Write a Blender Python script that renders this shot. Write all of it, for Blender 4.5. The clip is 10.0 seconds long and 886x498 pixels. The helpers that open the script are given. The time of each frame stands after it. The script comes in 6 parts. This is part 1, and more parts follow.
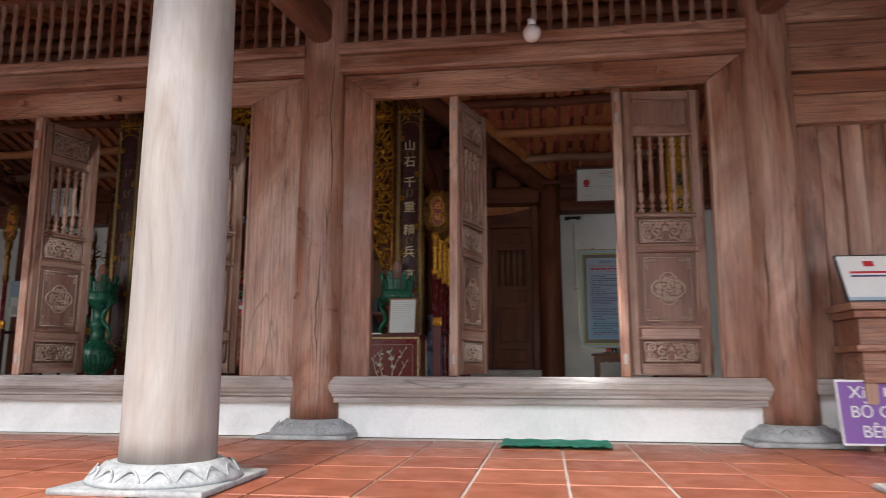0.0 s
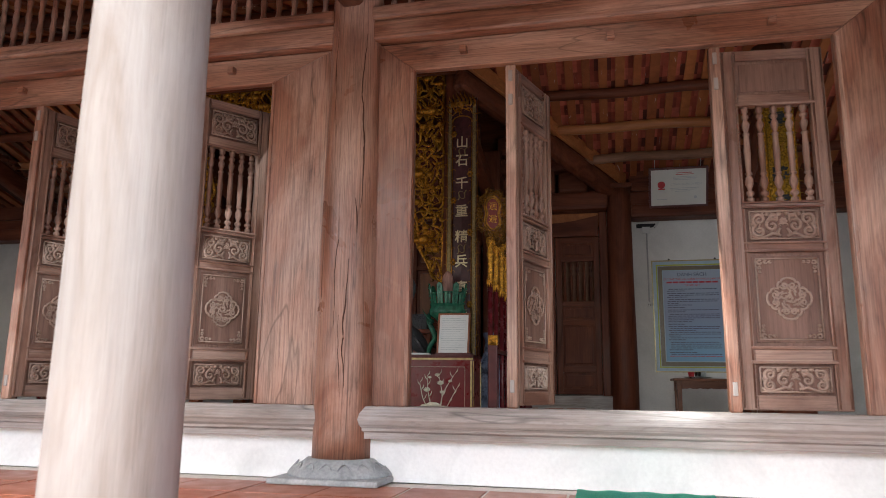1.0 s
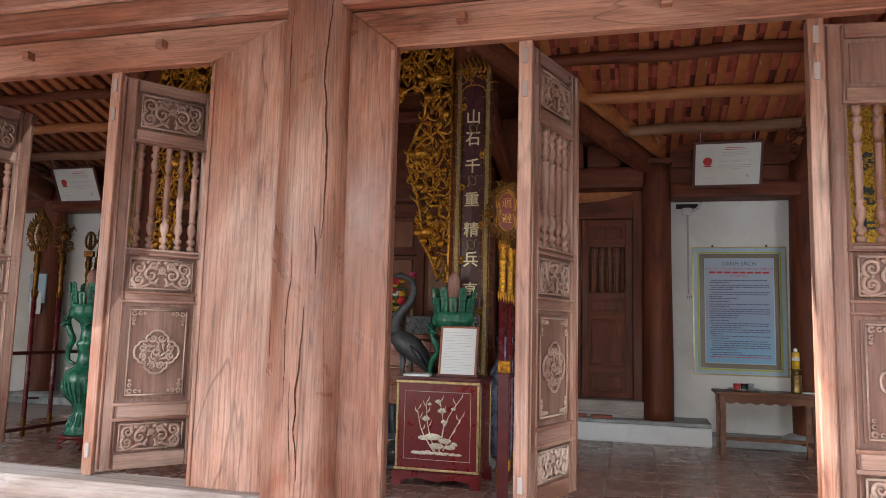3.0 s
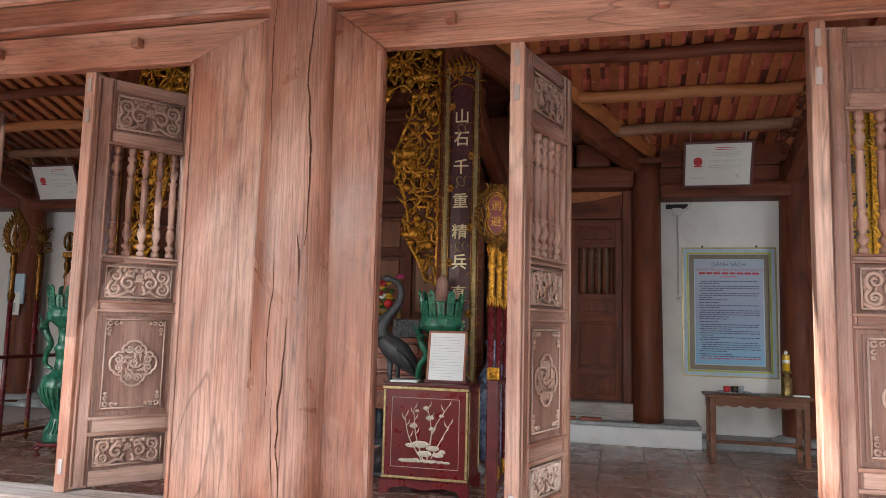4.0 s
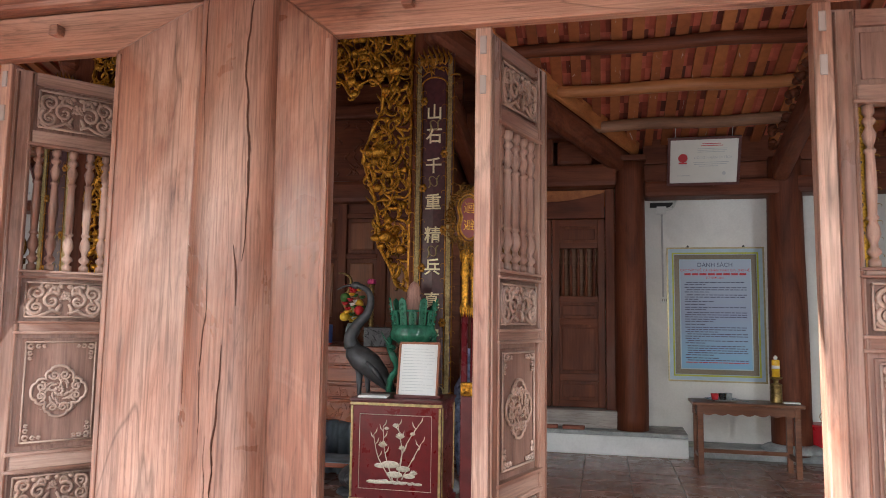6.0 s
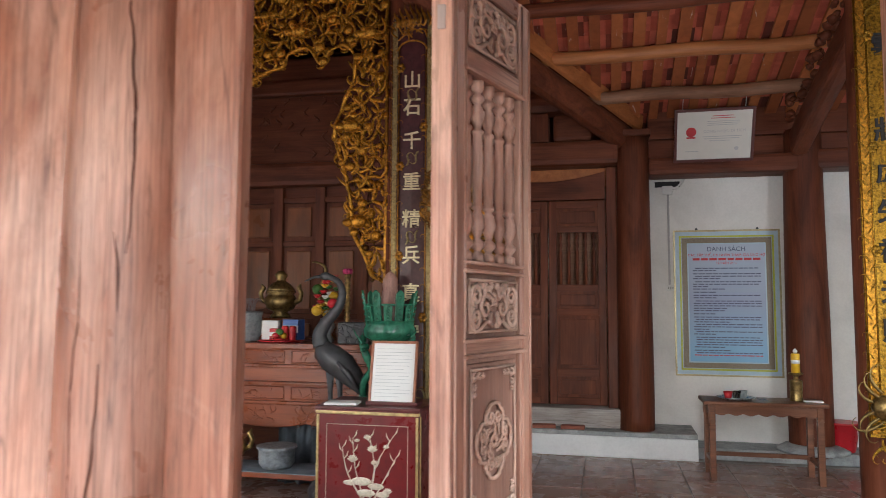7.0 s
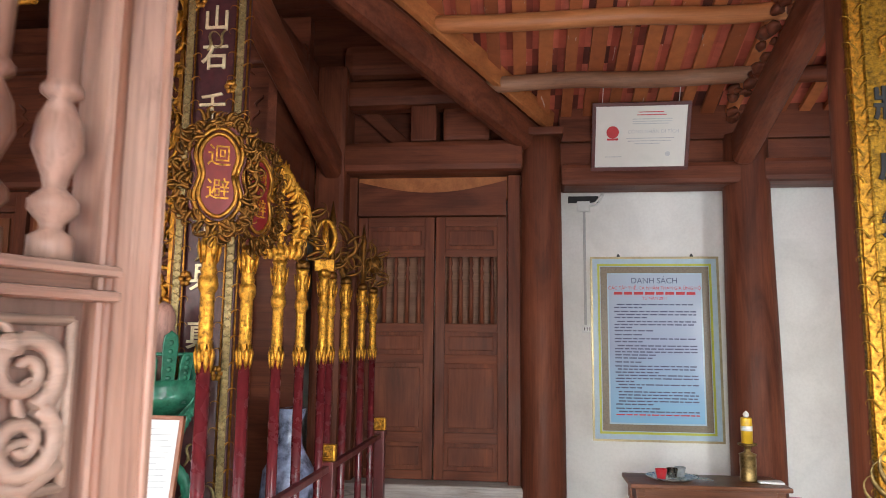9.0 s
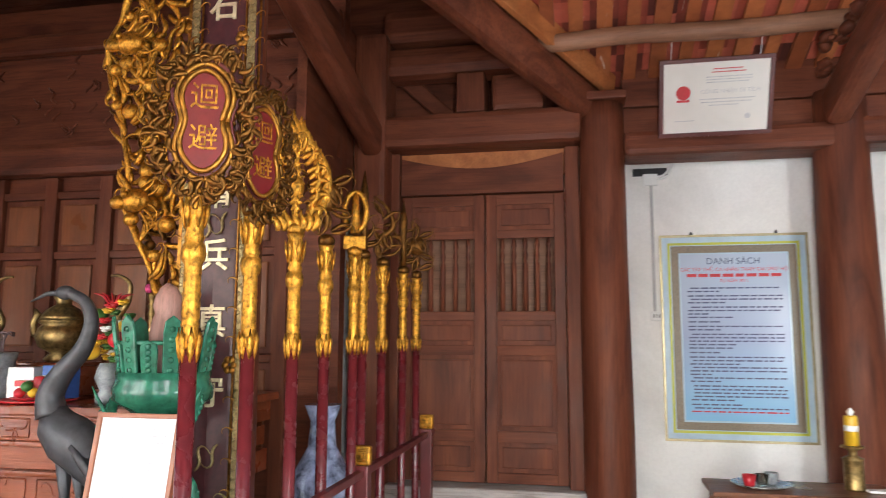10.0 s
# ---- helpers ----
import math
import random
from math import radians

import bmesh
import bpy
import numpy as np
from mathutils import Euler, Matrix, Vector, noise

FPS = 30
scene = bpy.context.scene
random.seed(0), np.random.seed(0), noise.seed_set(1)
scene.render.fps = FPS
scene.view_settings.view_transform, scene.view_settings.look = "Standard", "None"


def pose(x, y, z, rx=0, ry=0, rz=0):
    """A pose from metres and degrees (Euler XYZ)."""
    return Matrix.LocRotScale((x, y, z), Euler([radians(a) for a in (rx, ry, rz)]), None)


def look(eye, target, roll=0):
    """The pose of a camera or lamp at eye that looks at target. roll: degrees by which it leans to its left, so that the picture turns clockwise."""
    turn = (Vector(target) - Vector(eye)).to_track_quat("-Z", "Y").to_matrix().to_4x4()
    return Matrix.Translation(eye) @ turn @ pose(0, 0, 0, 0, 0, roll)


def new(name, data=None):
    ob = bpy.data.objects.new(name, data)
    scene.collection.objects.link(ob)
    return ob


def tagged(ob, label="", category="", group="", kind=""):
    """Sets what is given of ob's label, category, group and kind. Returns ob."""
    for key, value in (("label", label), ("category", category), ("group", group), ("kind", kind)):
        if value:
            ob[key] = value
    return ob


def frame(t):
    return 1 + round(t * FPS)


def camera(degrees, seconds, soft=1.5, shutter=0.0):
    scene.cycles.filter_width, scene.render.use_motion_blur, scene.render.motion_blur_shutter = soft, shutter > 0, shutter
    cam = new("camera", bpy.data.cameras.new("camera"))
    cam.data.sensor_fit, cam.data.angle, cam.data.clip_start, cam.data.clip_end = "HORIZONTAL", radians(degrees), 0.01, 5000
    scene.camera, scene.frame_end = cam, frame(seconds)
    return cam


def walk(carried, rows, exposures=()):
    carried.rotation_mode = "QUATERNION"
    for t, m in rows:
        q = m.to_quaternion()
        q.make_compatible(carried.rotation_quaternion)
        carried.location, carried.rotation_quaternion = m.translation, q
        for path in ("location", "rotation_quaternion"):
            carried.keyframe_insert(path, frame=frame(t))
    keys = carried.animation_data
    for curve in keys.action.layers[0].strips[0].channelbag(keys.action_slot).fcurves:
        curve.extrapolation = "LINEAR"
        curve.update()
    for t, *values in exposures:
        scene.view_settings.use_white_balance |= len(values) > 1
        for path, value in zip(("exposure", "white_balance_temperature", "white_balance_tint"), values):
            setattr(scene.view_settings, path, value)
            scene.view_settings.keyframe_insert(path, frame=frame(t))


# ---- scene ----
cam = camera(63.7, 10.0, soft=0.7, shutter=0.35)
PATH = [
    (0, (0.05, -0.006, 0.478), (-0.23, 1.948, 0.8), 0.1),
    (0.5, (0.002, 0.474, 0.468), (-0.432, 2.396, 0.813), 0.7),
    (1, (-0.063, 0.919, 0.52), (-0.503, 2.833, 0.896), 0.7),
    (1.5, (-0.095, 1.282, 0.681), (-0.564, 3.19, 1.055), 0.9),
    (2, (-0.129, 1.532, 0.851), (-0.615, 3.445, 1.177), 1.1),
    (3.5, (-0.133, 1.989, 1.207), (-0.649, 3.91, 1.412), 1.6),
    (4, (-0.166, 2.003, 1.214), (-0.643, 3.934, 1.424), 1.4),
    (4.5, (-0.192, 1.995, 1.217), (-0.711, 3.913, 1.443), 1.5),
    (5, (-0.258, 2.024, 1.237), (-0.729, 3.955, 1.454), 1.4),
    (5.5, (-0.202, 2.122, 1.244), (-0.632, 4.065, 1.451), 1.1),
    (5.7, (-0.15, 2.215, 1.274), (-0.579, 4.157, 1.479), 1.0),
    (6.8, (-0.158, 2.826, 1.372), (-0.613, 4.767, 1.537), 0.4),
    (7, (-0.142, 2.996, 1.383), (-0.583, 4.94, 1.541), 0.3),
    (7.5, (-0.07, 3.437, 1.392), (-0.479, 5.386, 1.577), 0.1),
    (8, (-0.046, 3.899, 1.411), (-0.363, 5.862, 1.62), 0.1),
    (8.5, (0.026, 4.293, 1.417), (-0.243, 6.261, 1.654), 0.3),
    (9, (-0.003, 4.65, 1.439), (-0.226, 6.62, 1.703), 0.6),
    (9.5, (-0.044, 4.873, 1.441), (-0.27, 6.843, 1.701), 0.5),
    (10, (-0.008, 5.143, 1.403), (-0.392, 7.09, 1.653), 0.2),
]
EXPOSURES = [(0.0, 1.22), (1.0, 1.55), (2.0, 1.86), (3.5, 2.36), (5.5, 2.44), (7.0, 2.72), (8.0, 3.18), (9.0, 3.5), (10.0, 3.8)]
walk(cam, [(t, look(eye, target, roll)) for t, eye, target, roll in PATH], EXPOSURES)

# ---- light: an overcast day outside the porch ----
world = bpy.data.worlds.new("sky")
scene.world = world
world.use_nodes = True
wn = world.node_tree
sky = wn.nodes.new("ShaderNodeTexSky")
sky.sky_type = "NISHITA"
sky.sun_disc = False
sky.sun_elevation, sky.sun_rotation = radians(50), radians(190)
sky.air_density, sky.dust_density = 1.0, 3.0
wn.links.new(sky.outputs["Color"], wn.nodes["Background"].inputs["Color"])
wn.nodes["Background"].inputs["Strength"].default_value = 0.15
sun_data = bpy.data.lights.new("sun", "SUN")
sun_data.energy, sun_data.angle, sun_data.color = 1.0, radians(12), (1.0, 0.97, 0.93)
sun = new("sun", sun_data)
sun.matrix_world = look((-1.7, -9.8, 12.0), (0, 0, 0))


# lamps added in the three bays' door openings and the end window, boosting daylight
for x0, x1, z0, z1, level in ((-7.5, -5.2, 0.45, 2.38, 1.2), (-4.25, -2.1, 0.45, 2.38, 0.75), (0.14, 0.5, 0.45, 2.38, 9.5), (2.58, 3.35, 0.88, 2.05, 6.8)):
    door_light = bpy.data.lights.new("door_daylight", "AREA")
    door_light.shape, door_light.size, door_light.size_y = "RECTANGLE", x1 - x0, z1 - z0
    door_light.energy, door_light.color = level * (x1 - x0) * (z1 - z0), (0.93, 0.98, 1.0) if x0 < 2 else (0.86, 0.95, 1.0)
    spot = new("door_daylight", door_light)
    spot.matrix_world = look(((x0 + x1) / 2, 4.985, (z0 + z1) / 2), ((x0 + x1) / 2 + (-0.8 if x0 > 2 else 1.0 if x0 > 0 else 0.0), 9.0, (z0 + z1) / 2 + (-1.6 if x0 < 2 else -1.2)))


# ---- shape tools ----
def bx(x0, x1, y0, y1, z0, z1, b=0.0, bm=None):
    """A box between two corners, with bevelled edges, added to bm."""
    bm = bm or bmesh.new()
    m = Matrix.Translation(((x0 + x1) / 2, (y0 + y1) / 2, (z0 + z1) / 2)) @ Matrix.Diagonal((abs(x1 - x0), abs(y1 - y0), abs(z1 - z0), 1))
    made = bmesh.ops.create_cube(bm, size=1.0, matrix=m)["verts"]
    if b > 0:
        edges = list({e for v in made for e in v.link_edges})
        bmesh.ops.bevel(bm, geom=edges, offset=b, segments=2, affect="EDGES", profile=0.6)
    return bm


def lathe(profile, n=20, at=(0, 0, 0), bm=None):
    """A turned body from (radius, height) pairs."""
    bm = bm or bmesh.new()
    rings = []
    for r, z in profile:
        rings.append([bm.verts.new((at[0] + r * math.cos(2 * math.pi * i / n), at[1] + r * math.sin(2 * math.pi * i / n), at[2] + z)) for i in range(n)])
    for a, c in zip(rings, rings[1:]):
        for i in range(n):
            f = bm.faces.new((a[i], a[(i + 1) % n], c[(i + 1) % n], c[i]))
            f.smooth = True
    bm.faces.new(list(reversed(rings[0])))
    bm.faces.new(rings[-1])
    return bm


def tube(points, radius, n=6, bm=None, flat=1.0, up=(0, 1, 0)):
    """A tapered rod along points; radius is a number or one for each point; flat squeezes it along up."""
    bm = bm or bmesh.new()
    pts = [Vector(p) for p in points]
    up = Vector(up).normalized()
    rings = []
    for i, p in enumerate(pts):
        d = (pts[min(i + 1, len(pts) - 1)] - pts[max(i - 1, 0)]).normalized()
        side = d.cross(up)
        if side.length < 1e-3:
            side = d.cross(Vector((1, 0.1, 0)))
        side.normalize()
        nor = side.cross(d).normalized()
        r = radius[i] if isinstance(radius, (list, tuple)) else radius
        rings.append([bm.verts.new(p + side * (r * math.cos(2 * math.pi * k / n)) + nor * (flat * r * math.sin(2 * math.pi * k / n))) for k in range(n)])
    for a, c in zip(rings, rings[1:]):
        for k in range(n):
            bm.faces.new((a[k], a[(k + 1) % n], c[(k + 1) % n], c[k])).smooth = True
    bm.faces.new(list(reversed(rings[0])))
    bm.faces.new(rings[-1])
    return bm


def prism(outline, d0, d1, axis="y", bm=None, bevel=0.0):
    """A flat outline given as pairs, drawn out between d0 and d1 along an axis."""
    bm = bm or bmesh.new()
    spot = {"x": lambda a, c, d: (d, a, c), "y": lambda a, c, d: (a, d, c), "z": lambda a, c, d: (a, c, d)}[axis]
    lo = [bm.verts.new(spot(a, c, d0)) for a, c in outline]
    hi = [bm.verts.new(spot(a, c, d1)) for a, c in outline]
    caps = [bm.faces.new(lo), bm.faces.new(list(reversed(hi)))]
    for i in range(len(lo)):
        j = (i + 1) % len(lo)
        bm.faces.new((lo[j], lo[i], hi[i], hi[j]))
    bmesh.ops.recalc_face_normals(bm, faces=bm.faces[:])
    if bevel > 0:
        edges = list({e for f in caps for e in f.edges})
        bmesh.ops.bevel(bm, geom=edges, offset=bevel, segments=1, affect="EDGES")
    return bm


def ball(at, r, bm=None, squash=(1, 1, 1), u=12, v=8):
    bm = bm or bmesh.new()
    made = bmesh.ops.create_uvsphere(bm, u_segments=u, v_segments=v, radius=r, matrix=Matrix.Translation(at) @ Matrix.Diagonal((*squash, 1)))
    for vert in made["verts"]:
        for f in vert.link_faces:
            f.smooth = True
    return bm


def beam(p, q, w, h, b=0.02, bm=None):
    """A squared timber from p to q, w wide and h high, with bevelled edges."""
    bm = bm or bmesh.new()
    p, q = Vector(p), Vector(q)
    d = (q - p)
    side = d.cross(Vector((0, 0, 1))).normalized()
    up = side.cross(d).normalized()
    m = Matrix((side * w, d, up * h)).transposed().to_4x4()
    m.translation = (p + q) / 2
    made = bmesh.ops.create_cube(bm, size=1.0, matrix=m)["verts"]
    if b > 0:
        edges = list({e for v in made for e in v.link_edges})
        bmesh.ops.bevel(bm, geom=edges, offset=b, segments=3, affect="EDGES", profile=0.5)
    return bm


def wobble(bm, amount, size):
    """Small unevenness, as of hand-worked or worn pieces."""
    for v in bm.verts:
        v.co += noise.noise_vector(v.co / size) * amount
    return bm


def spline(points, n):
    """n points along a smooth line through pairs."""
    P = [Vector((*p, 0)) if len(p) == 2 else Vector(p) for p in points]
    out = []
    for i in range(n):
        s = i / (n - 1) * (len(P) - 1)
        k = min(int(s), len(P) - 2)
        u = s - k
        a, b, c, d = P[max(k - 1, 0)], P[k], P[k + 1], P[min(k + 2, len(P) - 1)]
        out.append(0.5 * ((2 * b) + (c - a) * u + (2 * a - 5 * b + 4 * c - d) * u * u + (3 * b - a - 3 * c + d) * u ** 3))
    return out


def part(name, bm, mat, parent=None, label=""):
    mesh = bpy.data.meshes.new(name)
    bm.normal_update()
    bm.to_mesh(mesh)
    bm.free()
    for m in (mat if isinstance(mat, (list, tuple)) else [mat]):
        mesh.materials.append(m)
    ob = new(name, mesh)
    ob.parent = parent
    return tagged(ob, label)


def thing(name, label, category, group="", kind="", at=(0, 0, 0), turn=0):
    ob = new(name)
    ob.empty_display_size = 0.1
    ob.matrix_basis = pose(*at, 0, 0, turn)
    return tagged(ob, label, category, group, kind)


def structure(name, bm, mat, label, category):
    return tagged(part(name, bm, mat), label, category, "", "structure")


# ---- materials ----
def shader(name, rough=0.6, metal=0.0):
    m = bpy.data.materials.new(name)
    m.use_nodes = True
    b = m.node_tree.nodes["Principled BSDF"]
    b.inputs["Roughness"].default_value, b.inputs["Metallic"].default_value = rough, metal
    return m, m.node_tree, b


def tex(nt, stretch, size, detail=6.0, distort=0.0, rough=0.6, shift=True):
    """Noise in the object's own space, stretched per axis."""
    tc, mp, no = nt.nodes.new("ShaderNodeTexCoord"), nt.nodes.new("ShaderNodeMapping"), nt.nodes.new("ShaderNodeTexNoise")
    mp.inputs["Scale"].default_value = stretch
    nt.links.new(tc.outputs["Object"], mp.inputs["Vector"])
    if shift:
        oi, mu = nt.nodes.new("ShaderNodeObjectInfo"), nt.nodes.new("ShaderNodeMath")
        mu.operation = "MULTIPLY"
        mu.inputs[1].default_value = 37.0
        nt.links.new(oi.outputs["Random"], mu.inputs[0])
        nt.links.new(mu.outputs[0], mp.inputs["Location"])
    nt.links.new(mp.outputs["Vector"], no.inputs["Vector"])
    no.inputs["Scale"].default_value, no.inputs["Detail"].default_value = size, detail
    no.inputs["Distortion"].default_value, no.inputs["Roughness"].default_value = distort, rough
    return no.outputs["Fac"]


def ramp(nt, fac, stops):
    r = nt.nodes.new("ShaderNodeValToRGB")
    e = r.color_ramp.elements
    while len(e) < len(stops):
        e.new(0.5)
    for k, (p, c) in enumerate(stops):
        e[k].position, e[k].color = p, (*c, 1) if len(c) == 3 else c
    nt.links.new(fac, r.inputs["Fac"])
    return r.outputs["Color"]


def mix(nt, fac, a, b, kind="MIX"):
    x = nt.nodes.new("ShaderNodeMix")
    x.data_type, x.blend_type = "RGBA", kind
    for sock, val in ((x.inputs["Factor"], fac), (x.inputs["A"], a), (x.inputs["B"], b)):
        if isinstance(val, (int, float)):
            sock.default_value = val
        elif isinstance(val, tuple):
            sock.default_value = (*val, 1)
        else:
            nt.links.new(val, sock)
    return x.outputs["Result"]


def bump(nt, b, height, strength, dist=0.01):
    n = nt.nodes.new("ShaderNodeBump")
    n.inputs["Strength"].default_value, n.inputs["Distance"].default_value = strength, dist
    nt.links.new(height, n.inputs["Height"])
    nt.links.new(n.outputs["Normal"], b.inputs["Normal"])


def gray(v):
    return (v, v, v)


AXIS = {"x": (0.09, 1, 1), "y": (1, 0.09, 1), "z": (1, 1, 0.09)}


def wood(name, dark, light, grain="z", rough=0.6, worn=None, cracks=0.0, gloss_var=0.15, fine=70.0, blotch=0.35, grainy=0.6, sheen=0.35):
    """Timber with a soft wavy figure along the grain, broad tone changes, fine pores and, where worn is given, bleached patches."""
    m, nt, b = shader(name, rough)
    b.inputs["Specular IOR Level"].default_value = sheen
    st = AXIS[grain]
    soft = tuple(0.16 if q < 1 else q for q in st)
    long = tuple(0.30 if q < 1 else q for q in st)
    mid = tuple((p + q) / 2 for p, q in zip(dark, light))
    big = tex(nt, soft, 4.5, 5.0, 1.9, 0.55)
    col = ramp(nt, big, [(0.28, dark), (0.50, mid), (0.74, light)])
    blot = tex(nt, (1, 1, 1), 1.7, 5.0, 0.5)
    if worn:
        w = tex(nt, long, 2.3, 7.0, 0.9, 0.6)
        col = mix(nt, ramp(nt, w, [(0.42, gray(0)), (0.70, gray(0.85))]), col, worn)
    figure = tex(nt, tuple(0.11 if q < 1 else q for q in st), 22.0, 6.0, 2.6, 0.65)
    col = mix(nt, grainy * 0.75, col, ramp(nt, figure, [(0.32, gray(0.38)), (0.46, gray(0.90)), (0.56, gray(1.0)), (0.68, gray(0.74))]), "MULTIPLY")
    pores = tex(nt, tuple(0.02 if q < 1 else q for q in st), fine, 3.0, 0.4)
    col = mix(nt, grainy * 0.8, col, ramp(nt, pores, [(0.34, gray(0.42)), (0.58, gray(1.0))]), "MULTIPLY")
    col = mix(nt, blotch, col, ramp(nt, blot, [(0.30, gray(0.45)), (0.64, gray(1.0))]), "MULTIPLY")
    if cracks > 0:
        c = tex(nt, st, 1.9, 3.0, 1.6)
        col = mix(nt, 1.0, col, ramp(nt, c, [(0.492, gray(1)), (0.5, gray(1 - cracks)), (0.508, gray(1))]), "MULTIPLY")
    nt.links.new(col, b.inputs["Base Color"])
    nt.links.new(ramp(nt, blot, [(0.3, gray(rough - gloss_var)), (0.7, gray(min(1, rough + gloss_var)))]), b.inputs["Roughness"])
    bump(nt, b, mix(nt, 0.5, pores, figure), 0.50, 0.005)
    return m


def plaster(name, colour, stain, rough=0.85):
    m, nt, b = shader(name, rough)
    n = tex(nt, (1, 1, 1), 1.7, 8.0, 0.5)
    col = ramp(nt, n, [(0.25, stain), (0.55, colour)])
    f = tex(nt, (1, 1, 1), 45.0, 4.0)
    col = mix(nt, 0.15, col, ramp(nt, f, [(0.3, gray(0.6)), (0.6, gray(1))]), "MULTIPLY")
    nt.links.new(col, b.inputs["Base Color"])
    bump(nt, b, f, 0.25, 0.004)
    return m


def plain(name, colour, rough=0.5, metal=0.0, vary=0.25, size=25.0, relief=0.1):
    """A painted, glazed or metal surface with a little unevenness."""
    m, nt, b = shader(name, rough, metal)
    n = tex(nt, (1, 1, 1), size, 6.0, 0.3)
    low = tuple(c * (1 - vary) for c in colour)
    nt.links.new(ramp(nt, n, [(0.32, low), (0.62, colour)]), b.inputs["Base Color"])
    nt.links.new(ramp(nt, n, [(0.3, gray(min(1, rough + 0.12))), (0.7, gray(max(0.02, rough - 0.05)))]), b.inputs["Roughness"])
    bump(nt, b, n, relief, 0.004)
    return m


def pieces(name, a, c, rough, relief=0.3, dirt=0.5):
    """Fired clay pieces, each of its own shade."""
    m, nt, b = shader(name, rough)
    oi = nt.nodes.new("ShaderNodeObjectInfo")
    col = ramp(nt, oi.outputs["Random"], [(0.0, a), (1.0, c)])
    n = tex(nt, (1, 1, 1), 6.0, 7.0, 0.4)
    col = mix(nt, dirt, col, ramp(nt, n, [(0.3, gray(0.45)), (0.65, gray(1))]), "MULTIPLY")
    f = tex(nt, (1, 1, 1), 90.0, 3.0)
    nt.links.new(col, b.inputs["Base Color"])
    nt.links.new(ramp(nt, n, [(0.3, gray(rough + 0.15)), (0.7, gray(max(0.05, rough - 0.1)))]), b.inputs["Roughness"])
    bump(nt, b, f, relief, 0.002)
    return m


def stone(name, a, c, rough=0.75):
    m, nt, b = shader(name, rough)
    n = tex(nt, (1, 1, 1), 7.0, 9.0, 0.8)
    f = tex(nt, (1, 1, 1), 60.0, 5.0)
    col = ramp(nt, n, [(0.3, a), (0.65, c)])
    col = mix(nt, 0.4, col, ramp(nt, f, [(0.35, gray(0.5)), (0.6, gray(1))]), "MULTIPLY")
    nt.links.new(col, b.inputs["Base Color"])
    bump(nt, b, f, 0.5, 0.006)
    return m


FACADE_V = wood("facade_timber_upright", (0.215, 0.080, 0.045), (0.43, 0.190, 0.115), "z", 0.40, (0.70, 0.475, 0.365), 0.45, fine=120.0, grainy=0.82, sheen=0.5)
FACADE_H = wood("facade_timber_level", (0.20, 0.072, 0.038), (0.44, 0.180, 0.100), "x", 0.40, (0.68, 0.41, 0.285), 0.45, fine=120.0, grainy=0.85, sheen=0.5)
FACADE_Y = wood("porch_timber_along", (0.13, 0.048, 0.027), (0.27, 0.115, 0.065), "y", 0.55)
SILL = wood("sill_timber_weathered", (0.30, 0.235, 0.20), (0.50, 0.44, 0.40), "x", 0.7, (0.64, 0.61, 0.585), 0.4)
COLUMN = wood("porch_column_bleached", (0.29, 0.235, 0.20), (0.40, 0.36, 0.33), "z", 0.75, (0.46, 0.435, 0.42), 0.0, fine=110.0, blotch=0.25, grainy=0.16)
LEAF_V = wood("door_timber_upright", (0.135, 0.055, 0.035), (0.30, 0.150, 0.102), "z", 0.38, (0.53, 0.365, 0.29), fine=110.0)
LEAF_H = wood("door_timber_level", (0.135, 0.055, 0.035), (0.30, 0.150, 0.102), "x", 0.42, (0.53, 0.365, 0.29), fine=110.0)
LEAF_PANEL = wood("door_panel_timber", (0.125, 0.060, 0.042), (0.245, 0.132, 0.097), "z", 0.5, (0.30, 0.18, 0.14), fine=110.0)
CARVED = wood("door_carving", (0.23, 0.140, 0.102), (0.40, 0.270, 0.208), "x", 0.45, (0.48, 0.36, 0.295), grainy=0.35)
DARK_V = wood("inner_timber_upright", (0.085, 0.022, 0.011), (0.235, 0.070, 0.034), "z", 0.5, sheen=0.2, grainy=0.45)
DARK_H = wood("inner_timber_level", (0.085, 0.022, 0.011), (0.235, 0.070, 0.034), "x", 0.5, sheen=0.2, grainy=0.45)
DARK_Y = wood("inner_timber_along", (0.085, 0.022, 0.011), (0.235, 0.070, 0.034), "y", 0.5, sheen=0.2, grainy=0.45)
ORANGE = wood("orange_timber", (0.36, 0.115, 0.036), (0.56, 0.205, 0.068), "y", 0.5, blotch=0.15, grainy=0.35)
SHRINE_PANEL = wood("shrine_panel_timber", (0.15, 0.042, 0.014), (0.30, 0.098, 0.034), "z", 0.4, blotch=0.2, grainy=0.35)
PURLIN = wood("purlin_timber", (0.36, 0.125, 0.043), (0.56, 0.225, 0.083), "x", 0.45, blotch=0.2, grainy=0.35)
PURLIN_GREY = wood("purlin_timber_dull", (0.20, 0.088, 0.047), (0.36, 0.185, 0.110), "x", 0.55, blotch=0.25, grainy=0.4)
ALTAR = wood("altar_timber", (0.17, 0.036, 0.012), (0.38, 0.092, 0.030), "x", 0.30, blotch=0.2, grainy=0.35, sheen=0.5)
WHITEWASH = plaster("whitewash", (0.82, 0.81, 0.78), (0.66, 0.65, 0.62))
LIME = plaster("lime_wash_worn", (0.88, 0.89, 0.88), (0.66, 0.67, 0.66))
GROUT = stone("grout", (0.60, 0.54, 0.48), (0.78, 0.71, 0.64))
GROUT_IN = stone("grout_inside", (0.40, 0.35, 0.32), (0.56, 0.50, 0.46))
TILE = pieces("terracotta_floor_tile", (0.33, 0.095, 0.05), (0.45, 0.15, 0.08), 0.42)
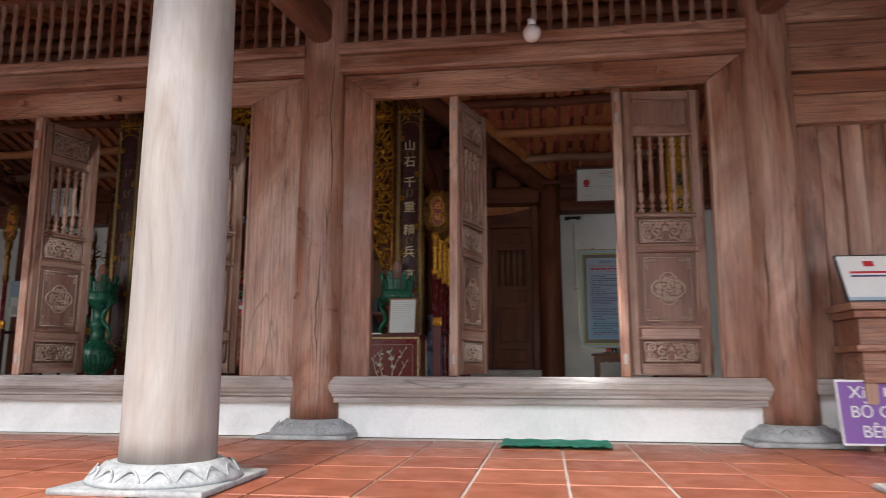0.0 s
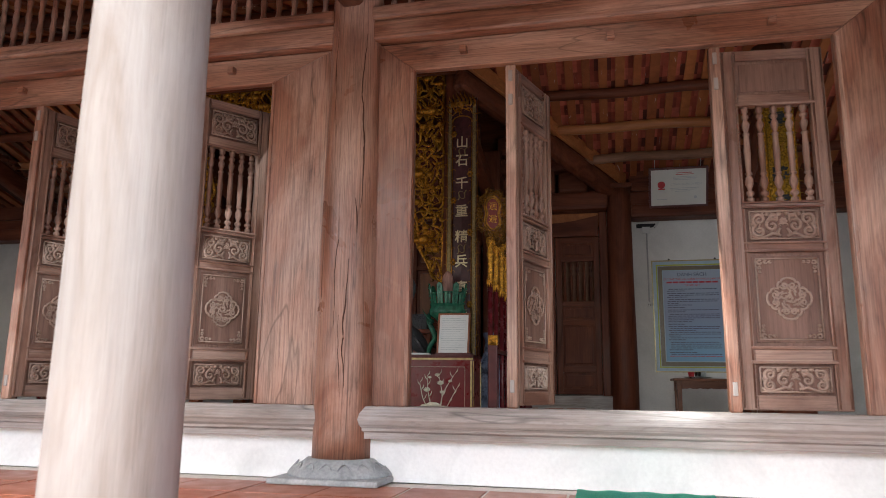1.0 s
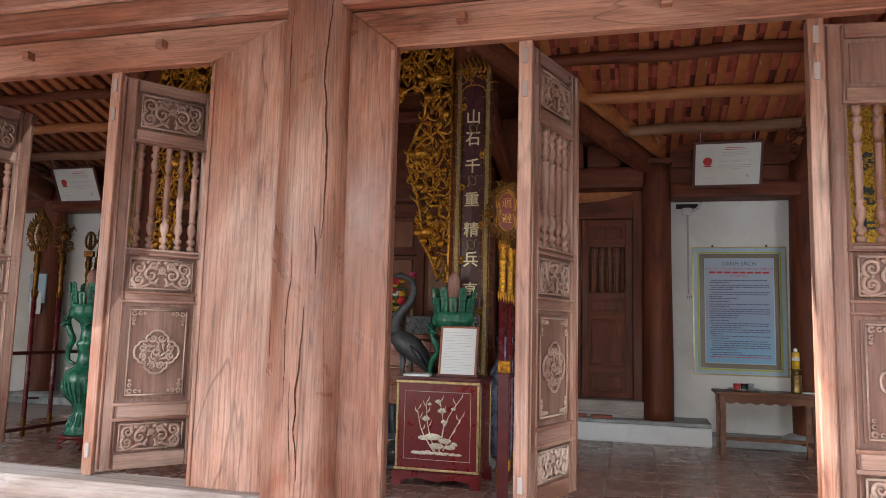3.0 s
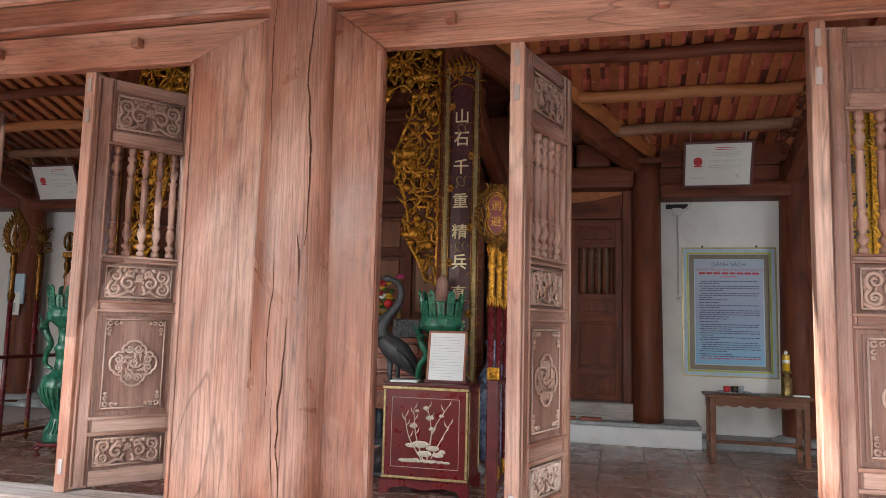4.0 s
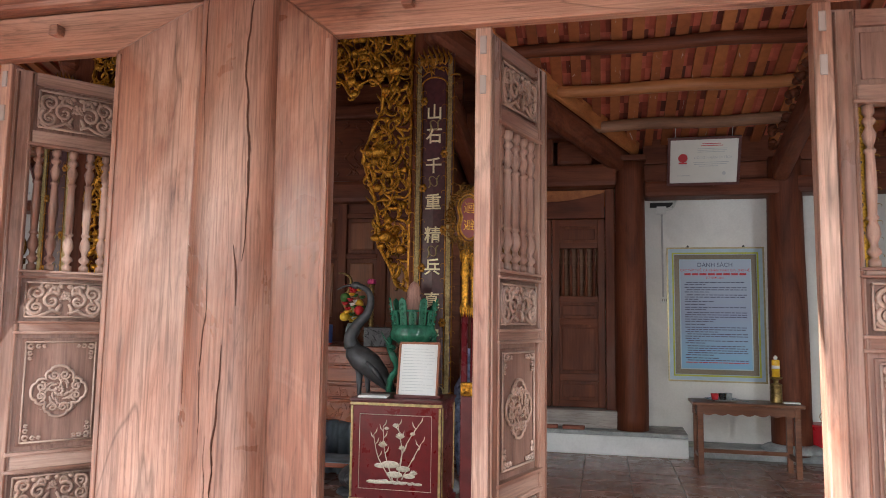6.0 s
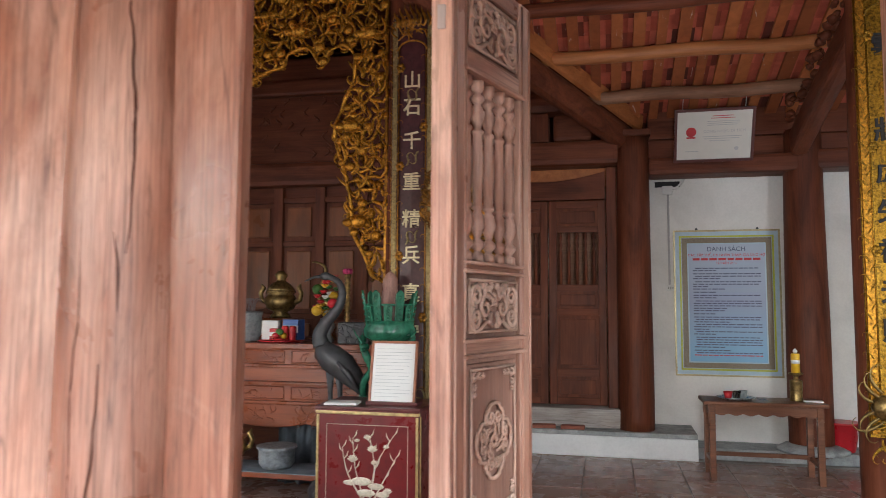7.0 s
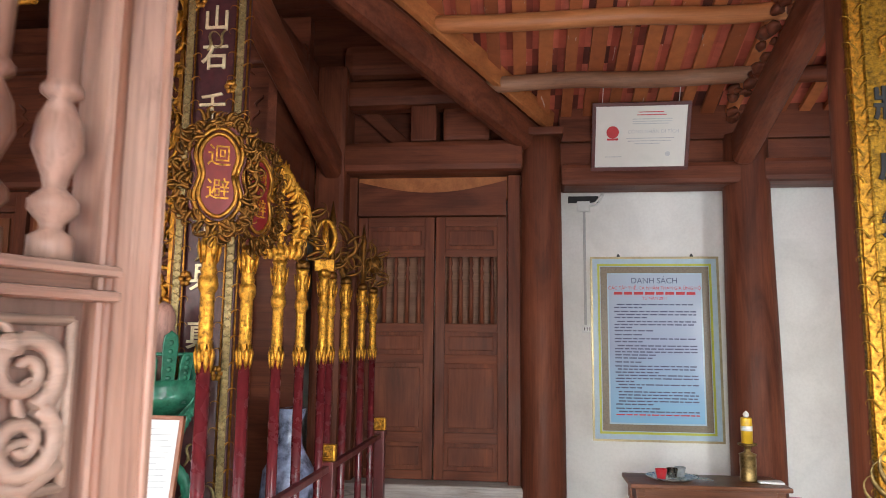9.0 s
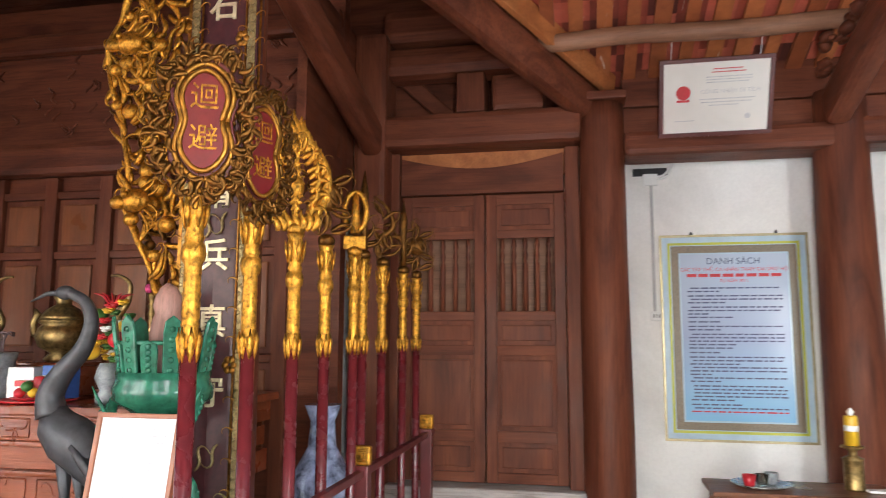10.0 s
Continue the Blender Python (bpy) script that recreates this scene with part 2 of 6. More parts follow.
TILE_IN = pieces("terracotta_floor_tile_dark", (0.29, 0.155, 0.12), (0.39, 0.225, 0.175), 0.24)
def island_clay(name, a, c, d):
    """Clay pieces joined in one mesh, each island of its own shade, with pale mortar smears."""
    m, nt, b = shader(name, 0.75)
    g = nt.nodes.new("ShaderNodeNewGeometry")
    col = ramp(nt, g.outputs["Random Per Island"], [(0.0, d), (0.35, a), (0.6, c), (1.0, a)])
    n = tex(nt, (1, 1, 1), 9.0, 8.0, 0.6)
    col = mix(nt, 0.5, col, ramp(nt, n, [(0.3, gray(0.4)), (0.65, gray(1))]), "MULTIPLY")
    s = tex(nt, (5, 1, 1), 3.0, 7.0, 1.5)
    col = mix(nt, ramp(nt, s, [(0.66, gray(0)), (0.70, gray(0.75))]), col, (0.62, 0.52, 0.45))
    nt.links.new(col, b.inputs["Base Color"])
    bump(nt, b, n, 0.4, 0.004)
    return m


ROOFCLAY = island_clay("roof_underside_clay", (0.46, 0.090, 0.050), (0.66, 0.165, 0.100), (0.10, 0.024, 0.016))
RAFTERS = island_clay("rafter_timber", (0.33, 0.090, 0.028), (0.50, 0.16, 0.048), (0.05, 0.018, 0.010))
ROOFTILE = pieces("roof_tile_clay", (0.33, 0.11, 0.07), (0.40, 0.14, 0.09), 0.8)
STONE = stone("carved_grey_stone", (0.26, 0.28, 0.28), (0.50, 0.52, 0.52))
PAVING = stone("courtyard_paving", (0.36, 0.345, 0.325), (0.50, 0.48, 0.455))
GOLD = plain("gilded_lacquer", (0.72, 0.335, 0.038), 0.40, 0.8, 0.8, 60.0, 1.0)
OLD_GOLD = plain("dulled_gilding", (0.48, 0.215, 0.032), 0.38, 0.8, 0.6, 40.0, 0.5)
# dark gilding; also carries painted shade on the far poles and arch back
DARK_GILT = plain("dark_and_shaded_gilding", (0.21, 0.088, 0.015), 0.36, 0.85, 0.75, 45.0, 0.6)
LACQUER = plain("dark_red_lacquer", (0.17, 0.012, 0.014), 0.28, 0.0, 0.3, 12.0, 0.05)
MAROON = plain("maroon_lacquer", (0.12, 0.02, 0.02), 0.35, 0.0, 0.35, 9.0, 0.05)
PEARL = plain("pearl_inlay", (0.72, 0.66, 0.52), 0.25, 0.25, 0.3, 60.0, 0.2)
CERAMIC = plain("green_glaze", (0.035, 0.20, 0.118), 0.16, 0.0, 0.65, 18.0, 0.25)
PAPER = plain("white_paper", (0.80, 0.80, 0.78), 0.6, 0.0, 0.05, 6.0, 0.02)
INK = plain("black_ink", (0.018, 0.017, 0.018), 0.75, 0.0, 0.1)
RED_INK = plain("red_ink", (0.55, 0.03, 0.04), 0.5, 0.0, 0.1)
BRASS = plain("aged_brass", (0.36, 0.24, 0.09), 0.38, 0.85, 0.7, 30.0, 0.5)
POLE_RED = plain("pole_lacquer", (0.125, 0.015, 0.019), 0.22, 0.0, 0.25, 14.0, 0.05)
PALE_BRASS = plain("pale_old_gilding", (0.38, 0.28, 0.12), 0.4, 0.6, 0.5, 70.0, 0.6)
BRONZE = plain("dark_bronze", (0.075, 0.075, 0.08), 0.45, 0.3, 0.4, 20.0, 0.25)
PLASTIC = plain("white_plastic", (0.72, 0.72, 0.70), 0.4, 0.0, 0.08)

# ---- ground, steps and floors ----
MID = -3.17          # the temple's middle line
FRONT = 4.85         # the facade's columns
INNER = 7.75         # the inner columns
BACK = 10.05         # the back columns
COLS = (-7.9, -4.81, -1.53, 1.56)

structure("ground", bx(-60, 60, -80, 40, -1.15, -0.92), PAVING, "pale stone courtyard paving in front of the temple", "ground")
for k in range(5):
    structure("stone_step", bx(-6.5, 3.6, 0.55 + 0.31 * k, 2.3, -0.92 + 0.18 * k, -0.92 + 0.18 * (k + 1) - 0.004 * (k == 4) - 0.03, 0.01), STONE, "worn grey stone step up to the porch", "step")
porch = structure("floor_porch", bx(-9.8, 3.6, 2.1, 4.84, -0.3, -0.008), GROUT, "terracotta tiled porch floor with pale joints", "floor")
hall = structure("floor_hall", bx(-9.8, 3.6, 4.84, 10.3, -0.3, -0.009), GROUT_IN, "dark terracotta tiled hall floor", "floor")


# ---- facade: columns, plinth wall, sill, jambs, lintel ----
def column(name, x, y, r, z0, z1, mat, label, belly=0.06, seed=0):
    prof = []
    for i in range(25):
        s = i / 24
        prof.append((r * (1 + belly * math.sin(math.pi * min(1, s * 1.2)) - 0.10 * s), z0 + (z1 - z0) * s))
    bm = lathe(prof, 32, (0, 0, 0))
    for v in bm.verts:
        v.co += Vector((noise.noise(Vector((v.co.x * 3 + seed, v.co.y * 3, v.co.z * 0.8))) * 0.008, noise.noise(Vector((v.co.x * 3, v.co.y * 3 + seed, v.co.z * 0.8 + 9))) * 0.008, 0))
    ob = structure(name, bm, mat, label, "column")
    ob.location = (x, y, 0)
    return ob


def stone_base(x, y, r, half, dome=0.10, slab=0.03):
    """A square slab with a low lotus-carved drum under a column."""
    base = thing("column_base", "grey carved stone column base with lotus petals", "column base", "stone bases under the columns", at=(x, y, 0))
    part("slab", wobble(bx(-half, half, -half, half, 0, slab, 0.01), 0.004, 0.1), STONE, base)
    part("drum", lathe([(half * 0.98, slab), (half * 0.97, slab + 0.015), (half * 0.9, slab + dome * 0.45), (r * 1.22, slab + dome * 0.8), (r * 1.1, slab + dome)], 40), STONE, base)
    petal = bmesh.new()
    for i in range(16):
        a = 2 * math.pi * i / 16
        pts = []
        for j in range(9):
            w = -1 + j / 4
            q = a + w * 0.17
            h = slab + dome * (0.22 + 0.55 * (1 - w * w))
            rr = half * 0.98 - (half * 0.98 - r * 1.2) * (h - slab) / dome * 0.9
            pts.append((rr * math.cos(q), rr * math.sin(q), h + 0.004))
        tube(pts, 0.005, 5, petal, 1.0, (0, 0, 1))
    part("petal_carving", petal, STONE, base)
    return base


for i, x in enumerate(COLS):
    column("column_front_%d" % (i + 1), x, FRONT, 0.172, 0.10, 3.3, FACADE_V, "stout reddish-brown timber facade column with long cracks", 0.03, i * 7)
    stone_base(x, FRONT, 0.18, 0.31, 0.09)
for i, x in enumerate((-7.85, -4.85, -1.49, 1.62)):
    column("column_porch_%d" % (i + 1), x, 2.82, 0.19, 0.10, 2.62, COLUMN, "sun-bleached pale timber porch column", 0.02, 40 + i * 5)
    stone_base(x, 2.82, 0.20, 0.31, 0.075, 0.025)
for i, x in enumerate(COLS):
    column("column_inner_%d" % (i + 1), x, INNER + 0.20, 0.17, 0.08, 3.8, DARK_V, "dark brown inner timber column", 0.03, 70 + i)
    if i in (0, 3):
        column("column_back_%d" % (i + 1), x + 0.10 * (1 if i else -1), BACK + 0.06, 0.185, 0.06, 3.02, DARK_V, "dark brown back timber column", 0.04, 90 + i)


def crack_grooves(x, y, r):
    """Long dark checks that run down a column's face."""
    c = bmesh.new()
    for a0, z0, z1, w in ((0.62, 1.52, 2.62, 0.0075), (0.50, 1.36, 1.58, 0.006), (-0.74, 0.62, 1.46, 0.006), (-0.14, 0.82, 1.62, 0.0045), (0.26, 0.5, 1.22, 0.006), (0.06, 0.45, 0.9, 0.003), (-0.45, 1.9, 2.7, 0.003)):
        pts, rad = [], []
        for j in range(25):
            s = j / 24
            z = z0 + (z1 - z0) * s
            a = a0 + 0.16 * noise.noise(Vector((a0 * 9, z * 2.3, 0))) + 0.05 * noise.noise(Vector((a0 * 5, z * 11.0, 4))) - math.pi / 2
            rr = r * (1 + 0.03 * math.sin(math.pi * min(1, (z - 0.1) / 3.2 * 1.2)) - 0.10 * (z - 0.1) / 3.2) + 0.001
            pts.append((rr * math.cos(a), rr * math.sin(a), z))
            rad.append(0.72 * w * (0.25 + math.sin(math.pi * s) * (0.6 + 0.4 * noise.noise(Vector((z * 6, a0, 3))))))
        tube(pts, rad, 5, c, 1.0, (0, 0, 1))
    return c


CRACK = plain("dark_crack", (0.085, 0.032, 0.018), 0.9)
for ob in [o for o in bpy.data.objects if o.name.startswith("column_front_")]:
    part("crack", crack_grooves(0, 0, 0.172), CRACK, ob)


def bay(n, xa, xb, oa, ob_, leaves=True):
    """One facade bay between columns at xa and xb, with an opening oa..ob_."""
    r = 0.16
    structure("wall_plinth_%d" % n, wobble(bx(xa + r - 0.02, xb - r + 0.02, 4.82, 4.98, -0.002, 0.228, 0.004), 0.002, 0.2), LIME, "low whitewashed plinth wall with flaking paint", "wall")
    s = thing("door_sill", "weathered grey-brown moulded timber threshold beam", "threshold", "threshold beams", "structure")
    prof = [(4.765, 0.228), (4.765, 0.262), (4.75, 0.272), (4.75, 0.285), (4.738, 0.30), (4.728, 0.33), (4.735, 0.362), (4.752, 0.385), (4.77, 0.402), (4.97, 0.402), (4.97, 0.228)]
    m = prism(prof, xa + r * 0.55, xb - r * 0.55, "x")
    part("beam", m, SILL, s)
    for name, a, b in (("jamb_left", xa + 0.15, oa), ("jamb_right", ob_, xb - 0.15)):
        top = 2.585
        o = [(a, 0.40), (b, 0.40), (b, 2.40 if name == "jamb_left" else top), (a, top if name == "jamb_left" else 2.40)]
        jamb = structure(name, prism(o, 4.825, 4.886, "y", None, 0.006), FACADE_V, "broad reddish timber jamb plank mitred into the lintel", "door frame")
        e, f = (b, -1) if name == "jamb_left" else (a, 1)
        part("bead", bx(*sorted((e + f * 0.004, e + f * 0.026)), 4.818, 4.835, 0.404, 2.385, 0.006), FACADE_V, jamb)
    o = [(oa + 0.003, 2.40), (ob_ - 0.003, 2.40), (xb - 0.15, 2.582), (xa + 0.15, 2.582)]
    lint = structure("lintel_%d" % n, prism(o, 4.828, 4.889, "y", None, 0.006), FACADE_H, "reddish timber lintel plank above the doors", "lintel")
    for q in (0.13, 0.5, 0.87):
        x = oa + (ob_ - oa) * q
        part("peg", wobble(bx(x - 0.022, x + 0.022, 4.785, 4.835, 2.475, 2.52, 0.006), 0.004, 0.05), FACADE_H, lint)
    structure("beam_head_%d" % n, wobble(bx(xa + 0.12, xb - 0.12, 4.76, 4.95, 2.587, 2.72, 0.02), 0.003, 0.3), FACADE_H, "rounded reddish timber head beam", "beam")
    structure("rail_head_%d" % n, bx(xa + 0.12, xb - 0.12, 4.74, 4.92, 2.722, 2.81, 0.02), FACADE_H, "moulded timber rail under the lattice", "beam")
    lat = thing("window_lattice", "row of turned timber bars above the lintel", "lattice", "lattices above the doors", "structure")
    bar = None
    count = int((xb - xa - 0.4) / 0.104)
    for k in range(count):
        x = xa + 0.23 + k * (xb - xa - 0.46) / (count - 1)
        if bar is None:
            prof = [(0.017, 0)] + [(0.019 + 0.004 * math.sin(j * 1.9), 0.02 + j * 0.035) for j in range(16)] + [(0.017, 0.60)]
            first = part("bar", lathe(prof, 10), FACADE_V, lat)
            bar = first.data
            first.location = (x, 4.85, 2.80)
        else:
            nx = new("bar", bar)
            nx.parent, nx.location = lat, (x, 4.85, 2.80)


bay(1, COLS[0], COLS[1], -7.5, -5.2)
bay(2, COLS[1], COLS[2], -4.25, -2.09)
bay(3, COLS[2], COLS[3], -1.15, 1.17)
structure("beam_front_upper", bx(-9.8, 3.6, 4.78, 4.94, 3.36, 3.5, 0.02), FACADE_H, "long timber beam above the lattice", "beam")

# plank wall beyond the last column
pw = thing("wall_plank", "reddish vertical plank wall with level rails", "wall", "", "structure")
for k in range(6):
    x = 1.74 + k * 0.135
    part("plank", wobble(bx(x, x + 0.128, 4.86 + 0.012 * (k % 2), 4.93, 0.40, 2.06, 0.008), 0.002, 0.2), FACADE_V, pw)
for z0, z1, y in ((2.06, 2.26, 4.80), (2.27, 2.42, 4.83), (2.43, 2.60, 4.80), (2.61, 2.78, 4.83), (2.79, 3.0, 4.79)):
    part("rail", wobble(bx(1.68, 3.5, y, 4.95, z0, z1, 0.015), 0.003, 0.3), FACADE_H, pw)
part("planks_low", bx(2.552, 3.5, 4.87, 4.93, 0.30, 0.85, 0.006), FACADE_V, pw)
structure("wall_plinth_4", bx(1.70, 3.6, 4.83, 4.97, -0.002, 0.30), LIME, "whitewashed low wall under the planks", "wall")
structure("trim_plank_wall", bx(1.70, 3.55, 4.74, 4.86, 0.30, 0.40, 0.02), SILL, "weathered sill rail of the plank wall", "trim")

# porch beams from the facade columns to the porch columns
for i, (xa, xp) in enumerate(zip(COLS, (-7.85, -4.85, -1.49, 1.62))):
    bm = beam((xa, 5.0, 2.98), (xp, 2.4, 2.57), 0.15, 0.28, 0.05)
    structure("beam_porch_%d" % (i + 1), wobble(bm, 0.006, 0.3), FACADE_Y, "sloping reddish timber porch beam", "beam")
structure("beam_eave", wobble(bx(-9.8, 3.6, 2.70, 2.94, 2.62, 2.80, 0.03), 0.004, 0.3), FACADE_H, "timber eave beam on the porch columns", "beam")

# ---- roof: curved tile slopes seen from below, rafters and purlins ----
RIDGE_Y, RIDGE_Z = 7.15, 4.12


def roof_z(y):
    return RIDGE_Z - (RIDGE_Y - y) * 0.305 if y < RIDGE_Y else RIDGE_Z - (y - RIDGE_Y) * 0.305


def hip_x(y):
    """Where the hip line stands at a depth; behind it the middle bay has a ceiling of its own."""
    return 0.10 - max(0.0, 10.12 - y) * 0.661


def in_middle(x, y):
    return y > 7.70 and 2 * MID - hip_x(y) < x < hip_x(y)


def roof_tiles():
    """Each tile between two rafters is an island; courses overlap by a small step."""
    vs, fs = [], []
    for ya, yb, up in ((2.05, RIDGE_Y, 1), (RIDGE_Y, 10.9, -1)):
        n = int((yb - ya) / 0.17)
        for k in range(n):
            y0, y1 = ya + (yb - ya) * k / n, ya + (yb - ya) * (k + 1) / n + 0.012
            for i in range(77):
                x0 = -9.788 + 0.176 * i
                x1 = x0 + 0.1755
                if in_middle((x0 + x1) / 2, (y0 + y1) / 2):
                    continue
                q = len(vs)
                lo = 0.022 if up > 0 else 0.036
                hi = 0.058 - lo
                vs += [(x0, y0, roof_z(y0) + lo), (x1, y0, roof_z(y0) + lo), (x1, y1, roof_z(min(y1, yb)) + hi), (x0, y1, roof_z(min(y1, yb)) + hi),
                       (x0, y0, roof_z(y0) + lo + 0.012), (x1, y0, roof_z(y0) + lo + 0.012), (x1, y1, roof_z(min(y1, yb)) + hi + 0.012), (x0, y1, roof_z(min(y1, yb)) + hi + 0.012)]
                fs += [(q, q + 3, q + 2, q + 1), (q + 4, q + 5, q + 6, q + 7), (q, q + 1, q + 5, q + 4), (q + 2, q + 3, q + 7, q + 6)]
    me = bpy.data.meshes.new("ceiling")
    me.from_pydata(vs, [], fs)
    me.materials.append(ROOFCLAY)
    return tagged(new("ceiling", me), "underside of overlapping clay roof tiles on timber rafters", "ceiling", "", "structure")


ceiling = roof_tiles()
deck = bmesh.new()
right_slope = [(-1.5, 7.7), (3.8, 7.7), (3.8, 10.9), (0.10, 10.9), (0.10, 10.12)]
for outline in ([(-10, 2.05), (3.8, 2.05), (3.8, RIDGE_Y), (-10, RIDGE_Y)], [(-10, RIDGE_Y), (3.8, RIDGE_Y), (3.8, 7.7), (-10, 7.7)],
                right_slope, [(2 * MID - x, y) for x, y in right_slope][:1] + [(-10.2, 7.7), (-10.2, 10.9)] + [(2 * MID - x, y) for x, y in right_slope][3:]):
    slab = prism(outline, 0.08, 0.15, "z")
    for v in slab.verts:
        v.co.z += roof_z(v.co.y)
    slab_mesh = bpy.data.meshes.new("slab")
    slab.to_mesh(slab_mesh)
    deck.from_mesh(slab_mesh)
    slab.free()
    bpy.data.meshes.remove(slab_mesh)
structure("roof", deck, ROOFTILE, "clay tile roof of the temple", "roof")
raft = bmesh.new()
random.seed(5)
for k in range(76):
    x = -9.7 + k * 0.176
    w = 0.045 + random.uniform(-0.006, 0.006)
    beam((x, 2.08, roof_z(2.08) - 0.022), (x, RIDGE_Y, RIDGE_Z - 0.022), 2 * w, 0.035, 0.0, raft)
    off = abs(x - MID)
    end = 10.6 if off > 3.27 else max(7.7, 10.12 - (3.27 - off) / 0.661)
    beam((x, RIDGE_Y, RIDGE_Z - 0.022), (x, end, roof_z(end) - 0.022), 2 * w, 0.035, 0.0, raft)
part("rafters", raft, RAFTERS, ceiling)
for i, y in enumerate((8.37, 8.96, 9.55)):
    for side in (0, 1):
        xa = (-1.06, -0.66, -0.26)[i]
        a, b = (xa, 1.75) if side == 0 else (2 * MID - 1.75, 2 * MID - xa)
        z = roof_z(y) - 0.10
        pts = [(a + (b - a) * j / 12, y + 0.008 * math.sin(j * 1.3 + i), z + 0.01 * math.sin(j + i * 2)) for j in range(13)]
        structure("purlin_%d" % (i * 2 + side + 1), tube(pts, 0.058, 14, None, 1.0, (0, 0, 1)), (DARK_H, PURLIN, PURLIN_GREY)[i], "round timber purlin under the rafters", "beam")
for i, y in enumerate((7.15, 7.75, 6.4, 5.7, 4.2, 3.5)):
    structure("purlin_%d" % (i + 7), tube([(-9.8 + 13.4 * j / 20, y, roof_z(y) - 0.105) for j in range(21)], 0.06, 12, None, 1.0, (0, 0, 1)), DARK_H, "round dark timber purlin running the length of the hall", "beam")
structure("purlin_13", tube([(1.7 + 1.9 * j / 4, 9.55, roof_z(9.55) - 0.1) for j in range(5)], 0.058, 12, None, 1.0, (0, 0, 1)), DARK_H, "short dark purlin of the end bay", "beam")

# the raised flat ceiling of the middle bay, with board walls up to it
mid_boards = bmesh.new()
for k in range(18):
    y = 7.68 + k * 0.157
    bx(2 * MID - 0.3, 0.3, y, y + 0.154, 4.16, 4.20, 0.004, mid_boards)
structure("ceiling_middle", mid_boards, DARK_H, "flat dark board ceiling of the middle bay", "ceiling")
structure("wall_middle_back", bx(2 * MID - 0.25, 0.25, 10.28, 10.34, 2.95, 4.16), DARK_H, "dark boards behind the truss of the middle bay", "wall")
structure("wall_middle_front", bx(2 * MID + 1.5, -1.5, 7.66, 7.70, 3.7, 4.16), DARK_H, "dark boards above the inner columns", "wall")
for s in (1, -1):
    pts = [(-1.5, 7.7), (0.10, 10.12), (0.10, 10.30), (0.14, 10.30), (0.14, 10.10), (-1.46, 7.68)]
    pts = [(x if s > 0 else 2 * MID - x, y) for x, y in pts]
    hb = prism(pts, 3.0, 4.16, "z")
    for v in hb.verts:
        if v.co.z < 3.5:
            v.co.z = 3.02 + max(0.0, 10.12 - v.co.y) * 0.277
    structure("wall_hip_%d" % (1 if s > 0 else 2), hb, DARK_Y, "dark boards above the hip beam", "wall")

# ---- the back of the hall, alike on both sides of the middle ----
def mx(x, s):
    return x if s > 0 else 2 * MID - x


def mbx(s, x0, x1, *rest):
    a, b = sorted((mx(x0, s), mx(x1, s)))
    return bx(a, b, *rest)


